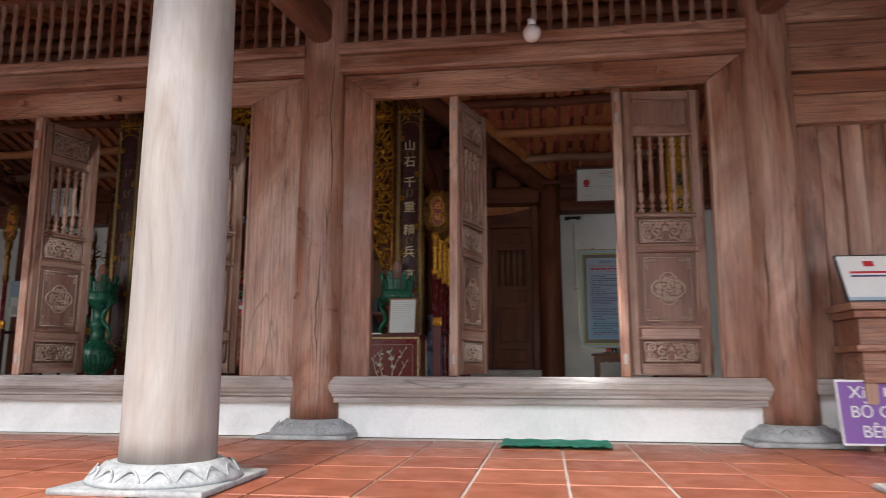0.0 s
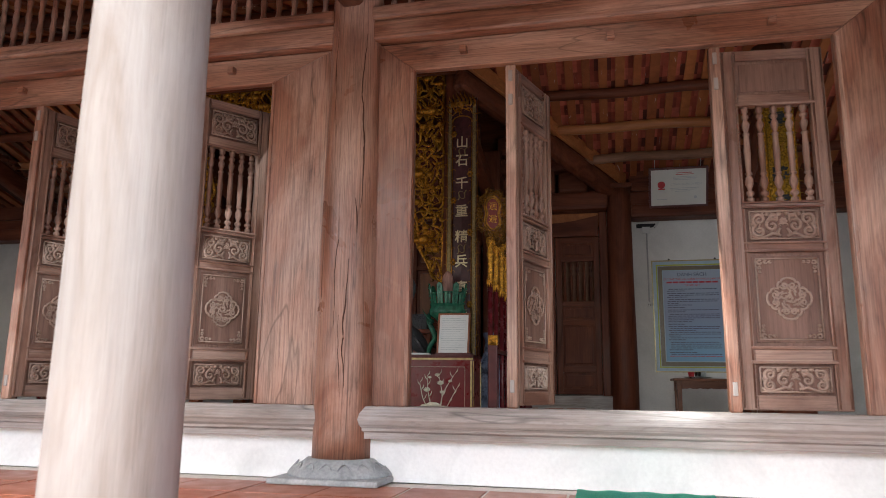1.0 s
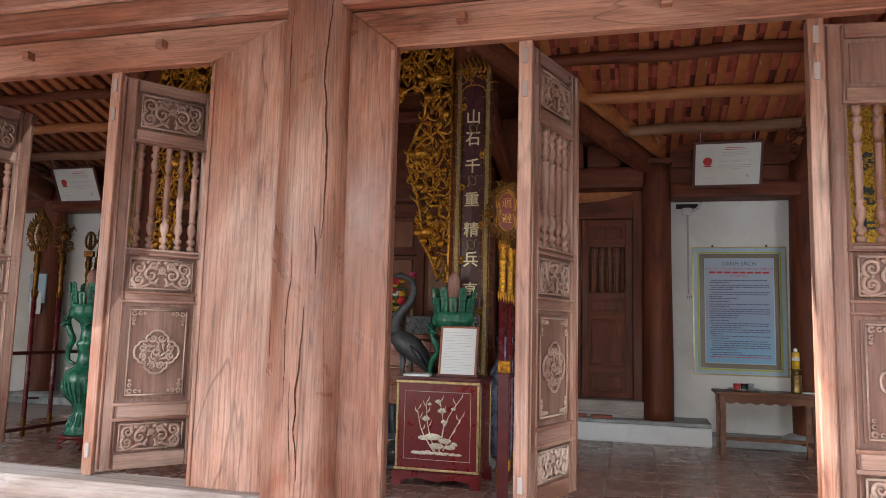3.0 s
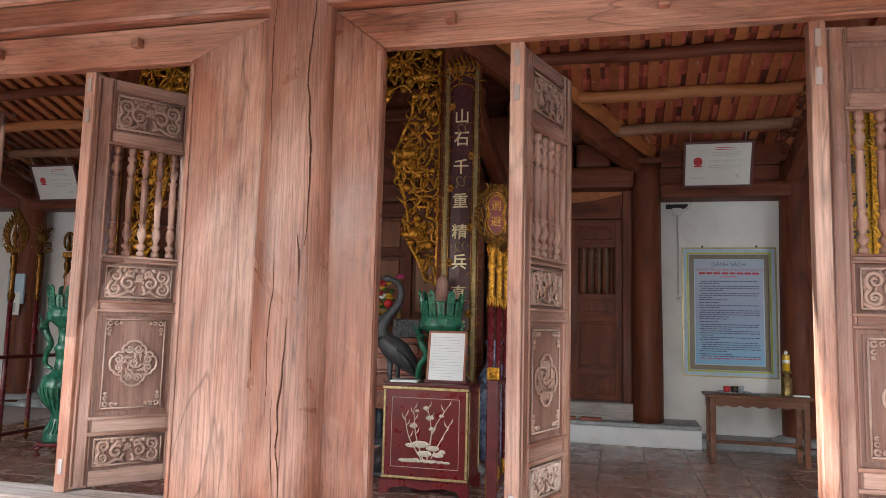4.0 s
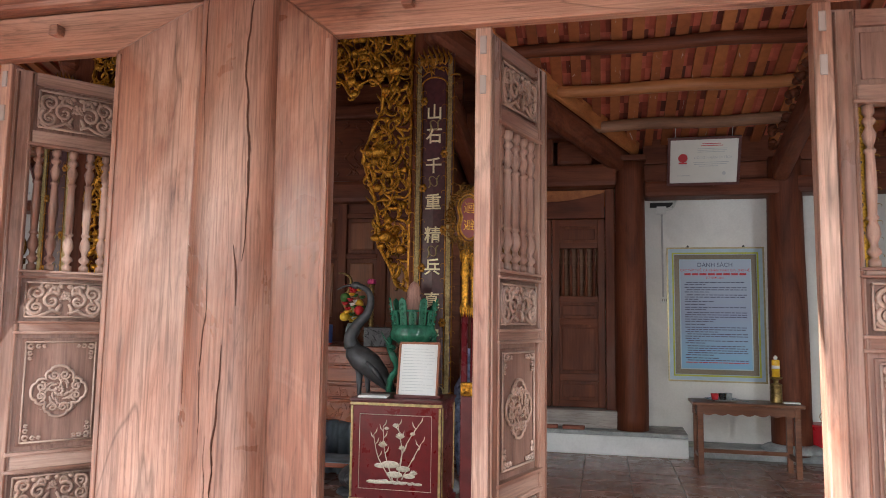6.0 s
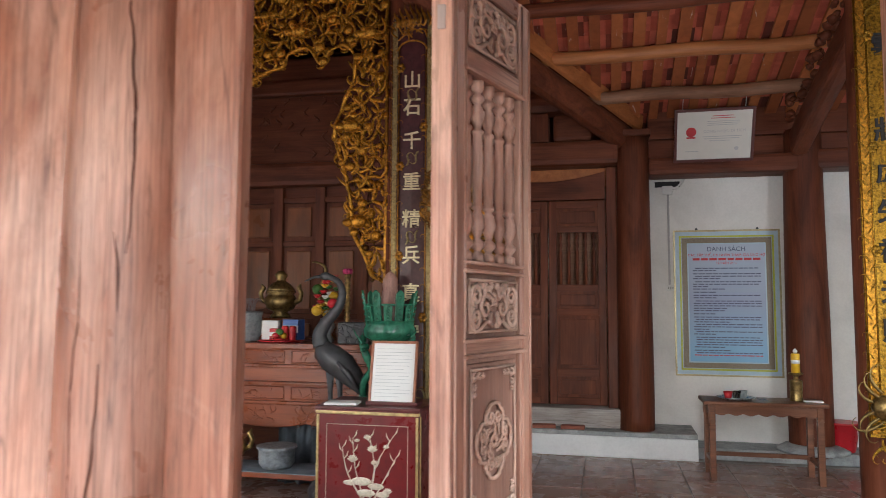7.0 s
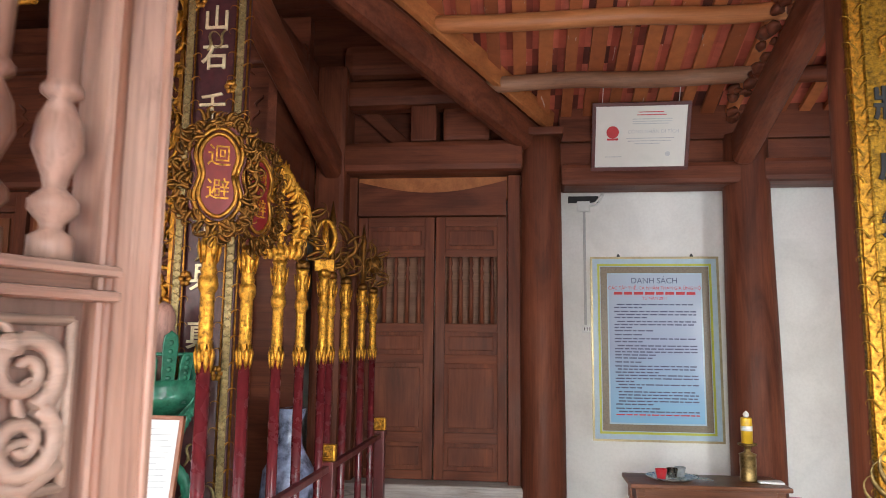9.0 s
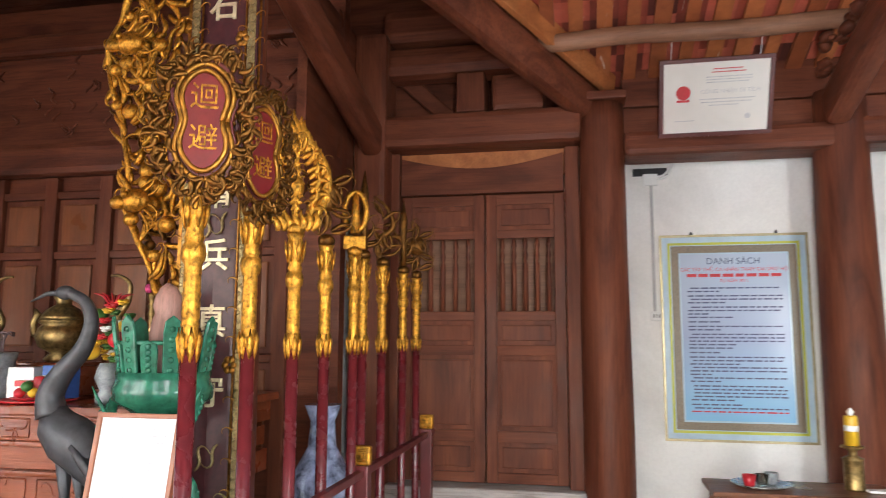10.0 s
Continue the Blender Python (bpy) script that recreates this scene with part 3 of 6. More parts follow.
structure("wall_back", bx(-9.8, 3.6, 10.385, 10.6, -0.3, 3.6), WHITEWASH, "whitewashed back wall of the hall", "wall")
structure("wall_side_east", bx(3.5, 3.7, 4.845, 10.6, -0.3, 3.6), WHITEWASH, "whitewashed end wall of the hall", "wall")
structure("wall_side_west", bx(-10.0, -9.8, 2.0, 10.6, -0.3, 3.6), WHITEWASH, "whitewashed end wall of the hall", "wall")
structure("wall_porch_end", bx(3.5, 3.7, 2.0, 4.84, -0.3, 3.2), WHITEWASH, "whitewashed end wall of the porch", "wall")
for s in (1, -1):
    i = 1 if s > 0 else 2
    structure("curb_%d" % i, wobble(mbx(s, -1.6, 0.66, 9.86, 10.383, -0.002, 0.19, 0.006), 0.003, 0.15), LIME, "low whitewashed step with dark stains in front of the back door", "step")
    structure("curb_slab_%d" % i, wobble(mbx(s, -1.6, 0.66, 9.84, 10.383, 0.191, 0.235, 0.008), 0.006, 0.12), STONE, "grey stone and brick slab on the step", "step")
    structure("curb_low_%d" % i, wobble(mbx(s, 0.665, 3.5, 9.98, 10.383, -0.002, 0.10, 0.01), 0.006, 0.12), STONE, "low uneven stone ledge at the wall's foot", "step")
    # post beside the door, beams above
    c = column("column_door_%d" % i, mx(0.135, s), 10.05, 0.165, 0.235, 3.0, DARK_V, "dark brown timber post beside the back door", 0.03, 120 + i)
    structure("cap_%d" % i, mbx(s, -0.02, 0.30, 9.86, 10.2, 3.0, 3.06, 0.012), DARK_H, "square timber cap on the door post", "cap")
    structure("beam_back_%d" % i, wobble(mbx(s, 0.28, 1.62, 9.96, 10.28, 2.63, 2.80, 0.04), 0.004, 0.3), DARK_H, "dark timber tie beam above the white wall", "beam")
    structure("beam_back_outer_%d" % i, wobble(mbx(s, 1.7, 3.5, 9.98, 10.28, 2.65, 2.83, 0.04), 0.004, 0.3), DARK_H, "dark timber tie beam of the end bay", "beam")
    bb = thing("board_wall", "dark timber boards closing the space under the roof", "wall", "board walls under the roof", "structure")
    part("board", wobble(mbx(s, 0.28, 3.5, 10.08, 10.26, 2.805, 2.99, 0.008), 0.003, 0.3), DARK_H, bb)
    part("board", wobble(mbx(s, 0.28, 3.5, 10.06, 10.26, 2.995, 3.26, 0.008), 0.003, 0.3), DARK_H, bb)
    structure("beam_door_%d" % i, wobble(mbx(s, -1.42, 0.0, 9.9, 10.2, 2.745, 2.985, 0.05), 0.005, 0.25), DARK_H, "heavy dark timber beam above the back door", "beam")
    structure("beam_upper_%d" % i, wobble(mbx(s, -1.42, -0.28, 9.93, 10.18, 3.27, 3.50, 0.08), 0.005, 0.25), DARK_H, "dark timber beam of the roof truss", "beam")
    structure("beam_top_%d" % i, wobble(mbx(s, -1.42, -0.5, 9.95, 10.18, 3.53, 3.80, 0.08), 0.008, 0.2), DARK_H, "carved dark timber block beam of the truss", "beam")
    structure("strut_block_%d" % i, mbx(s, -0.86, -0.66, 9.92, 10.16, 2.985, 3.27, 0.012), DARK_V, "short fluted timber block between the truss beams", "beam")
    structure("carved_block_%d" % i, wobble(mbx(s, -0.62, -0.25, 9.96, 10.14, 2.99, 3.26, 0.04), 0.016, 0.05), DARK_H, "paler carved timber block on the beam", "beam")
    structure("column_shrine_%d" % i, mbx(s, -1.60, -1.36, 9.88, 10.2, -0.002, 3.6, 0.04), DARK_V, "squared dark timber post of the shrine chamber", "column")
    # the hip beam with its board, and the sloping beams to the back columns
    structure("beam_hip_%d" % i, wobble(beam((mx(0.10, s), 10.12, 2.99), (mx(-1.5, s), 7.7, 3.66), 0.19, 0.24, 0.085), 0.006, 0.3), DARK_Y, "heavy sloping dark timber hip beam", "beam")
    structure("board_hip_%d" % i, beam((mx(0.22, s), 10.1, 3.16), (mx(-1.40, s), 7.7, 3.85), 0.05, 0.16, 0.008), ORANGE, "orange-brown board along the hip beam", "board")
    structure("beam_slope_%d" % i, wobble(beam((mx(1.58, s), 9.92, 2.85), (mx(1.58, s), 7.9, 3.46), 0.15, 0.25, 0.05), 0.006, 0.3), DARK_Y, "sloping dark timber beam with a carved crest", "beam")
    crest = bmesh.new()
    random.seed(11)
    for k in range(34):
        q = k / 33
        ball((mx(1.52, s) + random.uniform(-0.06, 0.06), 9.85 - q * 1.5, 3.02 + q * 0.46 + random.uniform(-0.02, 0.13)), random.uniform(0.025, 0.05), crest, (1, 1.5, 0.8), 7, 5)
    structure("carved_crest_%d" % i, wobble(crest, 0.02, 0.05), DARK_Y, "openwork carved timber crest on the sloping beam", "carving")
    structure("beam_shrine_%d" % i, wobble(beam((mx(-1.46, s), 10.0, 2.78), (mx(-1.5, s), 7.8, 3.45), 0.15, 0.24, 0.05), 0.006, 0.3), DARK_Y, "sloping dark timber beam beside the shrine", "beam")
    structure("beam_strut_%d" % i, beam((mx(-1.35, s), 10.25, 3.4), (mx(-0.9, s), 10.25, 2.98), 0.10, 0.12, 0.02), DARK_H, "slanting timber strut behind the beams", "beam")


# back doors: two panelled leaves with small barred windows
def back_door(s):
    i = 1 if s > 0 else 2
    x0, x1, y = -1.30, -0.02, 10.12
    d = thing("door_%d" % i, "closed dark brown two-leaf panelled door with barred windows", "door", "back doors", "structure")
    part("frame", mbx(s, x0 - 0.1, x0, y - 0.06, y + 0.1, 0.40, 2.74, 0.01), DARK_V, d)
    part("frame", mbx(s, x1 - 0.10, x1, y - 0.06, y + 0.1, 0.40, 2.74, 0.01), DARK_V, d)
    arch = [(x0 + 0.01, 2.43), (x1 - 0.11, 2.43)] + [(x1 - 0.11 - (x1 - x0 - 0.12) * j / 12, 2.70 - 0.09 * math.sin(math.pi * j / 12)) for j in range(13)]
    part("door_head", prism([(mx(a, s), b) for a, b in arch], y - 0.05, y + 0.06), DARK_H, d)
    part("light_strip", mbx(s, x0, x1 - 0.1, y + 0.0, y + 0.05, 2.56, 2.74), ORANGE, d, "paler timber strip above the curved door head")
    part("sill", wobble(mbx(s, x0 - 0.1, x1 + 0.04, 9.98, y + 0.1, 0.236, 0.42, 0.02), 0.004, 0.2), SILL, d)
    for a, b in ((x0 + 0.005, -0.69), (-0.68, -0.125)):
        w = 0.075
        leaf = part("leaf", mbx(s, a, a + w, y, y + 0.045, 0.43, 2.425, 0.006), DARK_V, d)
        part("stile", mbx(s, b - w, b, y, y + 0.045, 0.43, 2.425, 0.006), DARK_V, leaf)
        for z0, z1 in ((0.43, 0.50), (0.70, 0.78), (1.29, 1.36), (1.53, 1.595), (2.11, 2.17), (2.35, 2.425)):
            part("rail", mbx(s, a + w, b - w, y + 0.002, y + 0.045, z0, z1, 0.006), DARK_H, leaf)
        for z0, z1 in ((0.50, 0.70), (0.78, 1.29), (1.36, 1.53), (2.17, 2.35)):
            part("panel", mbx(s, a + w, b - w, y + 0.018, y + 0.035, z0, z1), DARK_V, leaf)
            part("raised_field", mbx(s, a + w + 0.03, b - w - 0.03, y + 0.008, y + 0.022, z0 + 0.03, z1 - 0.03, 0.008), DARK_V, leaf)
        for k in range(5):
            x = a + w + (b - a - 2 * w) * (k + 0.5) / 5
            part("bar", lathe([(0.018, 0), (0.018, 0.33), (0.010, 0.35), (0.019, 0.39), (0.010, 0.43), (0.018, 0.46), (0.012, 0.515)], 8, (mx(x, s), y + 0.025, 1.595)), DARK_V, leaf)
        # brown board added behind the bars, coloured like the lit space beyond
        part("night_board", mbx(s, a + w - 0.05, b - w + 0.05, y + 0.22, y + 0.23, 1.5, 2.2), PURLIN_GREY, leaf)
    return d


for s in (1, -1):
    back_door(s)

# the shrine chamber: panelled back wall
sh = thing("wall_shrine", "dark carved timber panelling behind the altar", "wall", "", "structure")
part("backing", bx(-4.75, -1.6, 9.66, 9.76, -0.002, 3.9), DARK_H, sh)
part("rail", wobble(bx(-4.75, -1.6, 9.5, 9.66, 2.56, 2.80, 0.05), 0.005, 0.3), DARK_H, sh)
part("rail", bx(-4.75, -1.6, 9.56, 9.66, 3.50, 3.66, 0.03), DARK_H, sh)
for k in range(7):
    x = -4.7 + k * 0.45
    part("stile", bx(x - 0.05, x + 0.05, 9.60, 9.66, 0.2, 2.56, 0.008), DARK_V, sh)
    if k < 6:
        for z0, z1 in ((2.02, 2.40), (1.30, 1.96), (0.60, 1.24)):
            p = part("panel", bx(x + 0.055, x + 0.395, 9.635, 9.66, z0, z1, 0.004), DARK_V, sh)
            part("raised_field", bx(x + 0.095, x + 0.355, 9.615, 9.636, z0 + 0.04, z1 - 0.04, 0.012), SHRINE_PANEL, p)
        for z0 in (1.24, 1.96, 2.40):
            part("rail", bx(x + 0.051, x + 0.399, 9.61, 9.66, z0 + 0.003, z0 + 0.057, 0.006), DARK_H, sh)
fl = bmesh.new()
random.seed(3)
for k in range(70):
    x, z = random.uniform(-4.6, -1.7), random.uniform(2.86, 3.46)
    pts = [(x + 0.03 * math.sin(j * 1.1 + k), 9.655, z + 0.022 * j) for j in range(5)]
    tube(pts, [0.004, 0.012, 0.012, 0.009, 0.002], 5, fl)
part("flame_carving", fl, DARK_H, sh)
for s in (1, -1):
    i = 1 if s > 0 else 2
    structure("wall_chamber_%d" % i, mbx(s, -1.66, -1.60, 9.0, 9.9, 2.3, 3.6), DARK_Y, "dark timber side boards of the shrine chamber", "wall")

# ---- door leaves ----
def spiral(cx, cz, r, turns, start, flip, y, n=26):
    """Points of a scroll that winds inwards."""
    out = []
    for j in range(n):
        s = j / (n - 1)
        a = start + flip * s * turns * 2 * math.pi
        q = r * (1 - 0.86 * s)
        out.append((cx + q * math.cos(a), y, cz + q * math.sin(a)))
    return out


def curl(bm, x, y, z, size, ang, flip, thick, wave=0.0):
    """One scrolled tendril with a thick root and a thin rolled tip."""
    pts, rad, n = [], [], 13
    a, px, pz = ang, x, z
    for j in range(n):
        s = j / (n - 1)
        pts.append((px, y + 0.35 * thick * math.sin(s * 6), pz))
        rad.append(thick * (0.55 + 0.6 * math.sin(math.pi * min(1, s * 1.4))) * (1 - 0.72 * s))
        a += flip * (0.05 + 0.75 * s * s) + wave * math.sin(s * 9)
        px += size / n * 1.5 * math.cos(a)
        pz += size / n * 1.5 * math.sin(a)
    return tube(pts, rad, 5, bm, 0.8)


def scroll_panel(x0, x1, z0, z1, y, t=0.0105):
    """Raised scrollwork, alike on both sides of its middle, round a flower."""
    bm = bmesh.new()
    cx, cz, w, h = (x0 + x1) / 2, (z0 + z1) / 2, x1 - x0, z1 - z0
    for f in (-1, 1):
        for (dx, dz, r, turns, st, fl) in ((0.36, 0.20, 0.24, 1.6, -1.2, 1), (0.37, -0.22, 0.23, 1.6, 1.2, -1), (0.17, -0.02, 0.26, 1.3, 2.4, -1), (0.13, 0.27, 0.14, 1.2, -0.5, 1)):
            pts = spiral(dx * w, dz * h, r * h, turns, st, fl, y)
            pts = [(cx + f * p[0], p[1], cz + p[2]) for p in pts]
            tube(pts, [t * (1 - 0.5 * j / len(pts)) for j in range(len(pts))], 5, bm, 0.9)
        tube([(cx + f * w * (0.05 + 0.11 * j), y, cz - h * 0.40 + h * 0.10 * math.sin(j * 1.7)) for j in range(5)], t * 0.8, 5, bm, 0.9)
    for f in (-1, 1):
        for k in range(9):
            q = 0.07 + 0.045 * k
            curl(bm, cx + f * w * q, y, cz + h * 0.33 * math.sin(k * 2.3), h * 0.30, 1.57 + f * (0.9 * math.cos(k * 1.9)), f * (-1) ** k, t * 0.62)
        tube([(cx + f * q, y, cz + r) for q, r in ((0.02, -0.42 * h), (0.10 * w, -0.30 * h), (0.05 * w, -0.12 * h))], [t * 0.5, t, t * 0.6], 5, bm, 0.9)
        for j in range(4):
            ball((cx + f * w * (0.06 + 0.085 * j), y, cz + h * (0.40 - 0.05 * (j % 2))), t * 1.25, bm, (1.2, 0.7, 0.9), 6, 4)
    e = [(x0, z0), (x1, z0), (x1, z1), (x0, z1), (x0, z0)]
    for a, c in zip(e, e[1:]):
        tube([(a[0], y, a[1]), (c[0], y, c[1])], t * 0.5, 5, bm)
    for k in range(7):
        a = 2 * math.pi * k / 7
        ball((cx + 0.09 * h * math.cos(a), y, cz + 0.02 + 0.09 * h * math.sin(a)), 0.055 * h, bm, (1, 0.5, 1), 7, 5)
    ball((cx, y, cz + 0.02), 0.06 * h, bm, (1, 0.7, 1), 8, 6)
    return bm


def medallion(cx, cz, r, y):
    """A raised cloud-shaped plate of four lobes, packed with curls round a flower."""
    f = 1 if y < 0.025 else -1
    bm = bmesh.new()
    edge = []
    for k in range(64):
        a = 2 * math.pi * k / 64
        q = r * (0.70 + 0.34 * abs(math.cos(2 * a)) ** 0.6 - 0.07 * (abs(math.sin(4 * a)) > 0.97))
        edge.append((cx + q * math.cos(a), cz + q * math.sin(a)))
    tube([(a, y - f * 0.001, c) for a, c in edge + edge[:1]], 0.0066, 5, bm)
    top = y
    for k in range(4):
        a0 = k * math.pi / 2
        px, pz = cx + 0.66 * r * math.cos(a0), cz + 0.66 * r * math.sin(a0)
        for d in (-1, 1):
            ox, oz = -math.sin(a0) * 0.20 * r * d, math.cos(a0) * 0.20 * r * d
            tube(spiral(px + ox, pz + oz, 0.20 * r, 1.4, a0 + 1.57 * d, d, top, 16), 0.0052, 5, bm)
    random.seed(23)
    for k in range(46):
        a, q = k * 2.4, r * 0.115 * math.sqrt(k)
        if q < 0.68 * r:
            curl(bm, cx + q * math.cos(a), top, cz + q * math.sin(a), 0.038, a + 1.2, (-1) ** k, 0.0058)
    for k in range(8):
        a = 2 * math.pi * k / 8
        ball((cx + 0.15 * r * math.cos(a), top, cz + 0.15 * r * math.sin(a)), 0.075 * r, bm, (1, 0.5, 1), 6, 4)
    return bm


def corner_scrolls(x0, x1, z0, z1, y):
    bm = bmesh.new()
    for fx, px in ((1, x0), (-1, x1)):
        for fz, pz in ((1, z0), (-1, z1)):
            for d, r in ((0.02, 0.017), (0.048, 0.013), (0.07, 0.009)):
                tube([(px + fx * (0.018 + 0.6 * r * math.cos(a)), y, pz + fz * (d + 0.6 * r * math.sin(a))) for a in [j * 0.7 for j in range(9)]], 0.0045, 5, bm)
                tube([(px + fx * (d + 0.6 * r * math.cos(a)), y, pz + fz * (0.018 + 0.6 * r * math.sin(a))) for a in [j * 0.7 for j in range(9)]], 0.0045, 5, bm)
    e = [(x0, z0), (x1, z0), (x1, z1), (x0, z1)]
    for k in range(4):
        a, c = e[k], e[(k + 1) % 4]
        tube([(a[0], y, a[1]), (c[0], y, c[1])], 0.0045, 5, bm)
    return bm


BALUSTER = [(0.020, 0), (0.020, 0.024), (0.011, 0.030), (0.011, 0.036), (0.022, 0.048), (0.022, 0.058), (0.010, 0.070), (0.012, 0.080), (0.023, 0.108), (0.020, 0.135), (0.011, 0.155), (0.019, 0.161), (0.019, 0.168), (0.014, 0.174),
            (0.0185, 0.28), (0.014, 0.380), (0.019, 0.386), (0.019, 0.393), (0.010, 0.401), (0.019, 0.428), (0.022, 0.446), (0.010, 0.474), (0.021, 0.485), (0.021, 0.495), (0.010, 0.507), (0.019, 0.518), (0.019, 0.547)]


def door_leaf(x, y, turn, plain_top=False, label="open carved timber door leaf with turned bars", width=0.535):
    """A leaf hinged at its left edge; its front face looks along -y before it is turned."""
    W, S = width, 0.078
    d = thing("door_leaf", label, "door leaf", "door leaves of the facade", at=(x, y, 0.415), turn=turn)
    for a in (0, W - S):
        part("stile", bx(a, a + S, 0, 0.05, 0, 1.97, 0.006), LEAF_V, d)
    for z0, z1 in ((0, 0.075), (0.235, 0.325), (0.82, 0.875), (1.06, 1.095), (1.64, 1.71), (1.91, 1.97)):
        part("rail", bx(S + 0.001, W - S - 0.001, 0.003, 0.047, z0, z1, 0.006), LEAF_H, d)
    for z0, z1 in ((0.235, 0.252), (0.308, 0.325), (0.82, 0.832), (0.864, 0.875), (1.06, 1.071), (1.084, 1.095), (1.64, 1.654)):
        part("moulding", bx(S - 0.02, W - S + 0.02, -0.012, 0.01, z0, z1, 0.005), LEAF_H, d)
    for z0, z1, kind in ((0.075, 0.235, "scroll"), (0.325, 0.82, "field"), (0.875, 1.06, "scroll"), (1.71, 1.91, "plain" if plain_top else "scroll")):
        p = part("panel", bx(S, W - S, 0.018, 0.032, z0, z1), LEAF_PANEL, d)
        part("bevel_board", bx(S + 0.018, W - S - 0.018, 0.012, 0.038, z0 + 0.018, z1 - 0.018, 0.005), LEAF_PANEL, p)
        for side in (0.006, 0.044):
            if kind == "scroll":
                part("scroll_carving", scroll_panel(S + 0.02, W - S - 0.02, z0 + 0.018, z1 - 0.018, side), CARVED, p)
            elif kind == "field":
                part("medallion", medallion(W / 2, (z0 + z1) / 2, 0.105, side), CARVED, p)
                part("corner_carving", corner_scrolls(S + 0.035, W - S - 0.035, z0 + 0.035, z1 - 0.035, side), CARVED, p)
    for a in (0.012, S - 0.012, W - S + 0.012, W - 0.012):
        part("stile_bead", tube([(a, 0.0, 0.012), (a, 0.0, 1.958)], 0.0055, 6, None, 1.0, (0, 1, 0)), LEAF_V, d)
    for k in range(5):
        part("baluster", lathe(BALUSTER, 12, (S + (W - 2 * S) * (k + 0.5) / 5, 0.025, 1.095)), LEAF_V, d)
    return d


def mullion(x):
    m = thing("door_post", "slim timber door post with bare hinge mortises", "door post", "door posts between the leaves", "structure")
    part("post", bx(x - 0.03, x + 0.03, 4.865, 4.935, 0.402, 2.40, 0.008), FACADE_V, m)
    for z in (0.52, 2.18, 2.33):
        part("hinge_mortise", bx(x - 0.012, x + 0.012, 4.859, 4.87, z - 0.035, z + 0.035, 0.004), COLUMN, m)


mullion(-0.573)
mullion(0.570)
mullion(-2.665)
mullion(-3.86)
door_leaf(-0.543, 4.885, 71, width=0.502)
door_leaf(0.606, 4.905, 4, True, "nearly shut carved timber door leaf with turned bars")
door_leaf(-2.63, 4.885, 51, width=0.502)
door_leaf(-3.82, 4.885, 71, width=0.502)

# ---- writing and carving tools ----
def writing(name, text, size, m, mat, parent, depth=0.002, label="", align="CENTER", bold=0.0):
    """Raised letters in the built-in font, as a mesh."""
    cu = bpy.data.curves.new("letters", "FONT")
    cu.body, cu.size, cu.extrude, cu.align_x, cu.align_y = text, size, depth, align, "CENTER"
    cu.offset = bold
    ob = new("letters", cu)
    mesh = bpy.data.meshes.new_from_object(ob.evaluated_get(bpy.context.evaluated_depsgraph_get()))
    bpy.data.objects.remove(ob)
    mesh.transform(m)
    mesh.name = name
    mesh.materials.clear()
    mesh.materials.append(mat)
    o = new(name, mesh)
    o.parent = parent
    return tagged(o, label)


def upright(x, y, z, tilt=0):
    """Faces -y, reads along +x."""
    return pose(x, y, z, 90 + tilt, 0, 0)


def flame(bm, x, y, z, h, lean, thick):
    pts, rad = [], []
    for j in range(7):
        s = j / 6
        pts.append((x + lean * h * s + 0.12 * h * math.sin(s * 5), y, z + h * s))
        rad.append(thick * (0.5 + math.sin(math.pi * s * 0.9)) * (1 - s * 0.75))
    return tube(pts, rad, 5, bm, 0.6)


def openwork(inside, box, n, y, seed, size, thick):
    """Tendrils, flames and knops spread over a region, set closely."""
    random.seed(seed)
    bm, placed = bmesh.new(), []
    for _ in range(n * 14):
        if len(placed) >= n:
            break
        x, z = random.uniform(box[0], box[1]), random.uniform(box[2], box[3])
        if not inside(x, z) or any((x - a) ** 2 + (z - b) ** 2 < (0.36 * size) ** 2 for a, b in placed):
            continue
        placed.append((x, z))
        s = size * random.uniform(0.7, 1.25)
        a, f = random.uniform(0, 6.28), random.choice((-1, 1))
        tip = (x + 0.8 * s * math.cos(a + f * 0.5), z + 0.8 * s * math.sin(a + f * 0.5))
        if not inside(*tip):
            s *= 0.55
        k = random.random()
        dy = random.uniform(-0.016, 0.016)
        curl(bm, x, y + dy, z, s, a, f, thick * random.uniform(0.8, 1.2), random.uniform(0, 0.35))
        if k < 0.60:
            flame(bm, x, y + dy - 0.012, z, s * 0.75, random.uniform(-0.8, 0.8), thick * 0.8)
        if k > 0.7:
            ball((x, y + dy - 0.01, z), thick * random.uniform(1.3, 2.2), bm, (1.2, 0.7, 1), 7, 5)
    return bm


def dragon_head(bm, x, y, z, s, f):
    """A lump of brow, snout and mane tufts."""
    ball((x, y, z), 0.5 * s, bm, (1.1, 0.6, 0.8), 9, 6)
    ball((x + f * 0.5 * s, y - 0.1 * s, z - 0.08 * s), 0.3 * s, bm, (1.2, 0.7, 0.8), 8, 5)
    ball((x + f * 0.2 * s, y - 0.28 * s, z + 0.15 * s), 0.13 * s, bm, (1, 1, 1), 6, 4)
    for k in range(6):
        curl(bm, x - f * 0.2 * s, y, z + (k - 2.5) * 0.16 * s, 0.9 * s, math.pi * (f > 0) + (k - 2.5) * -0.3 * f, random.choice((-1, 1)), 0.06 * s)


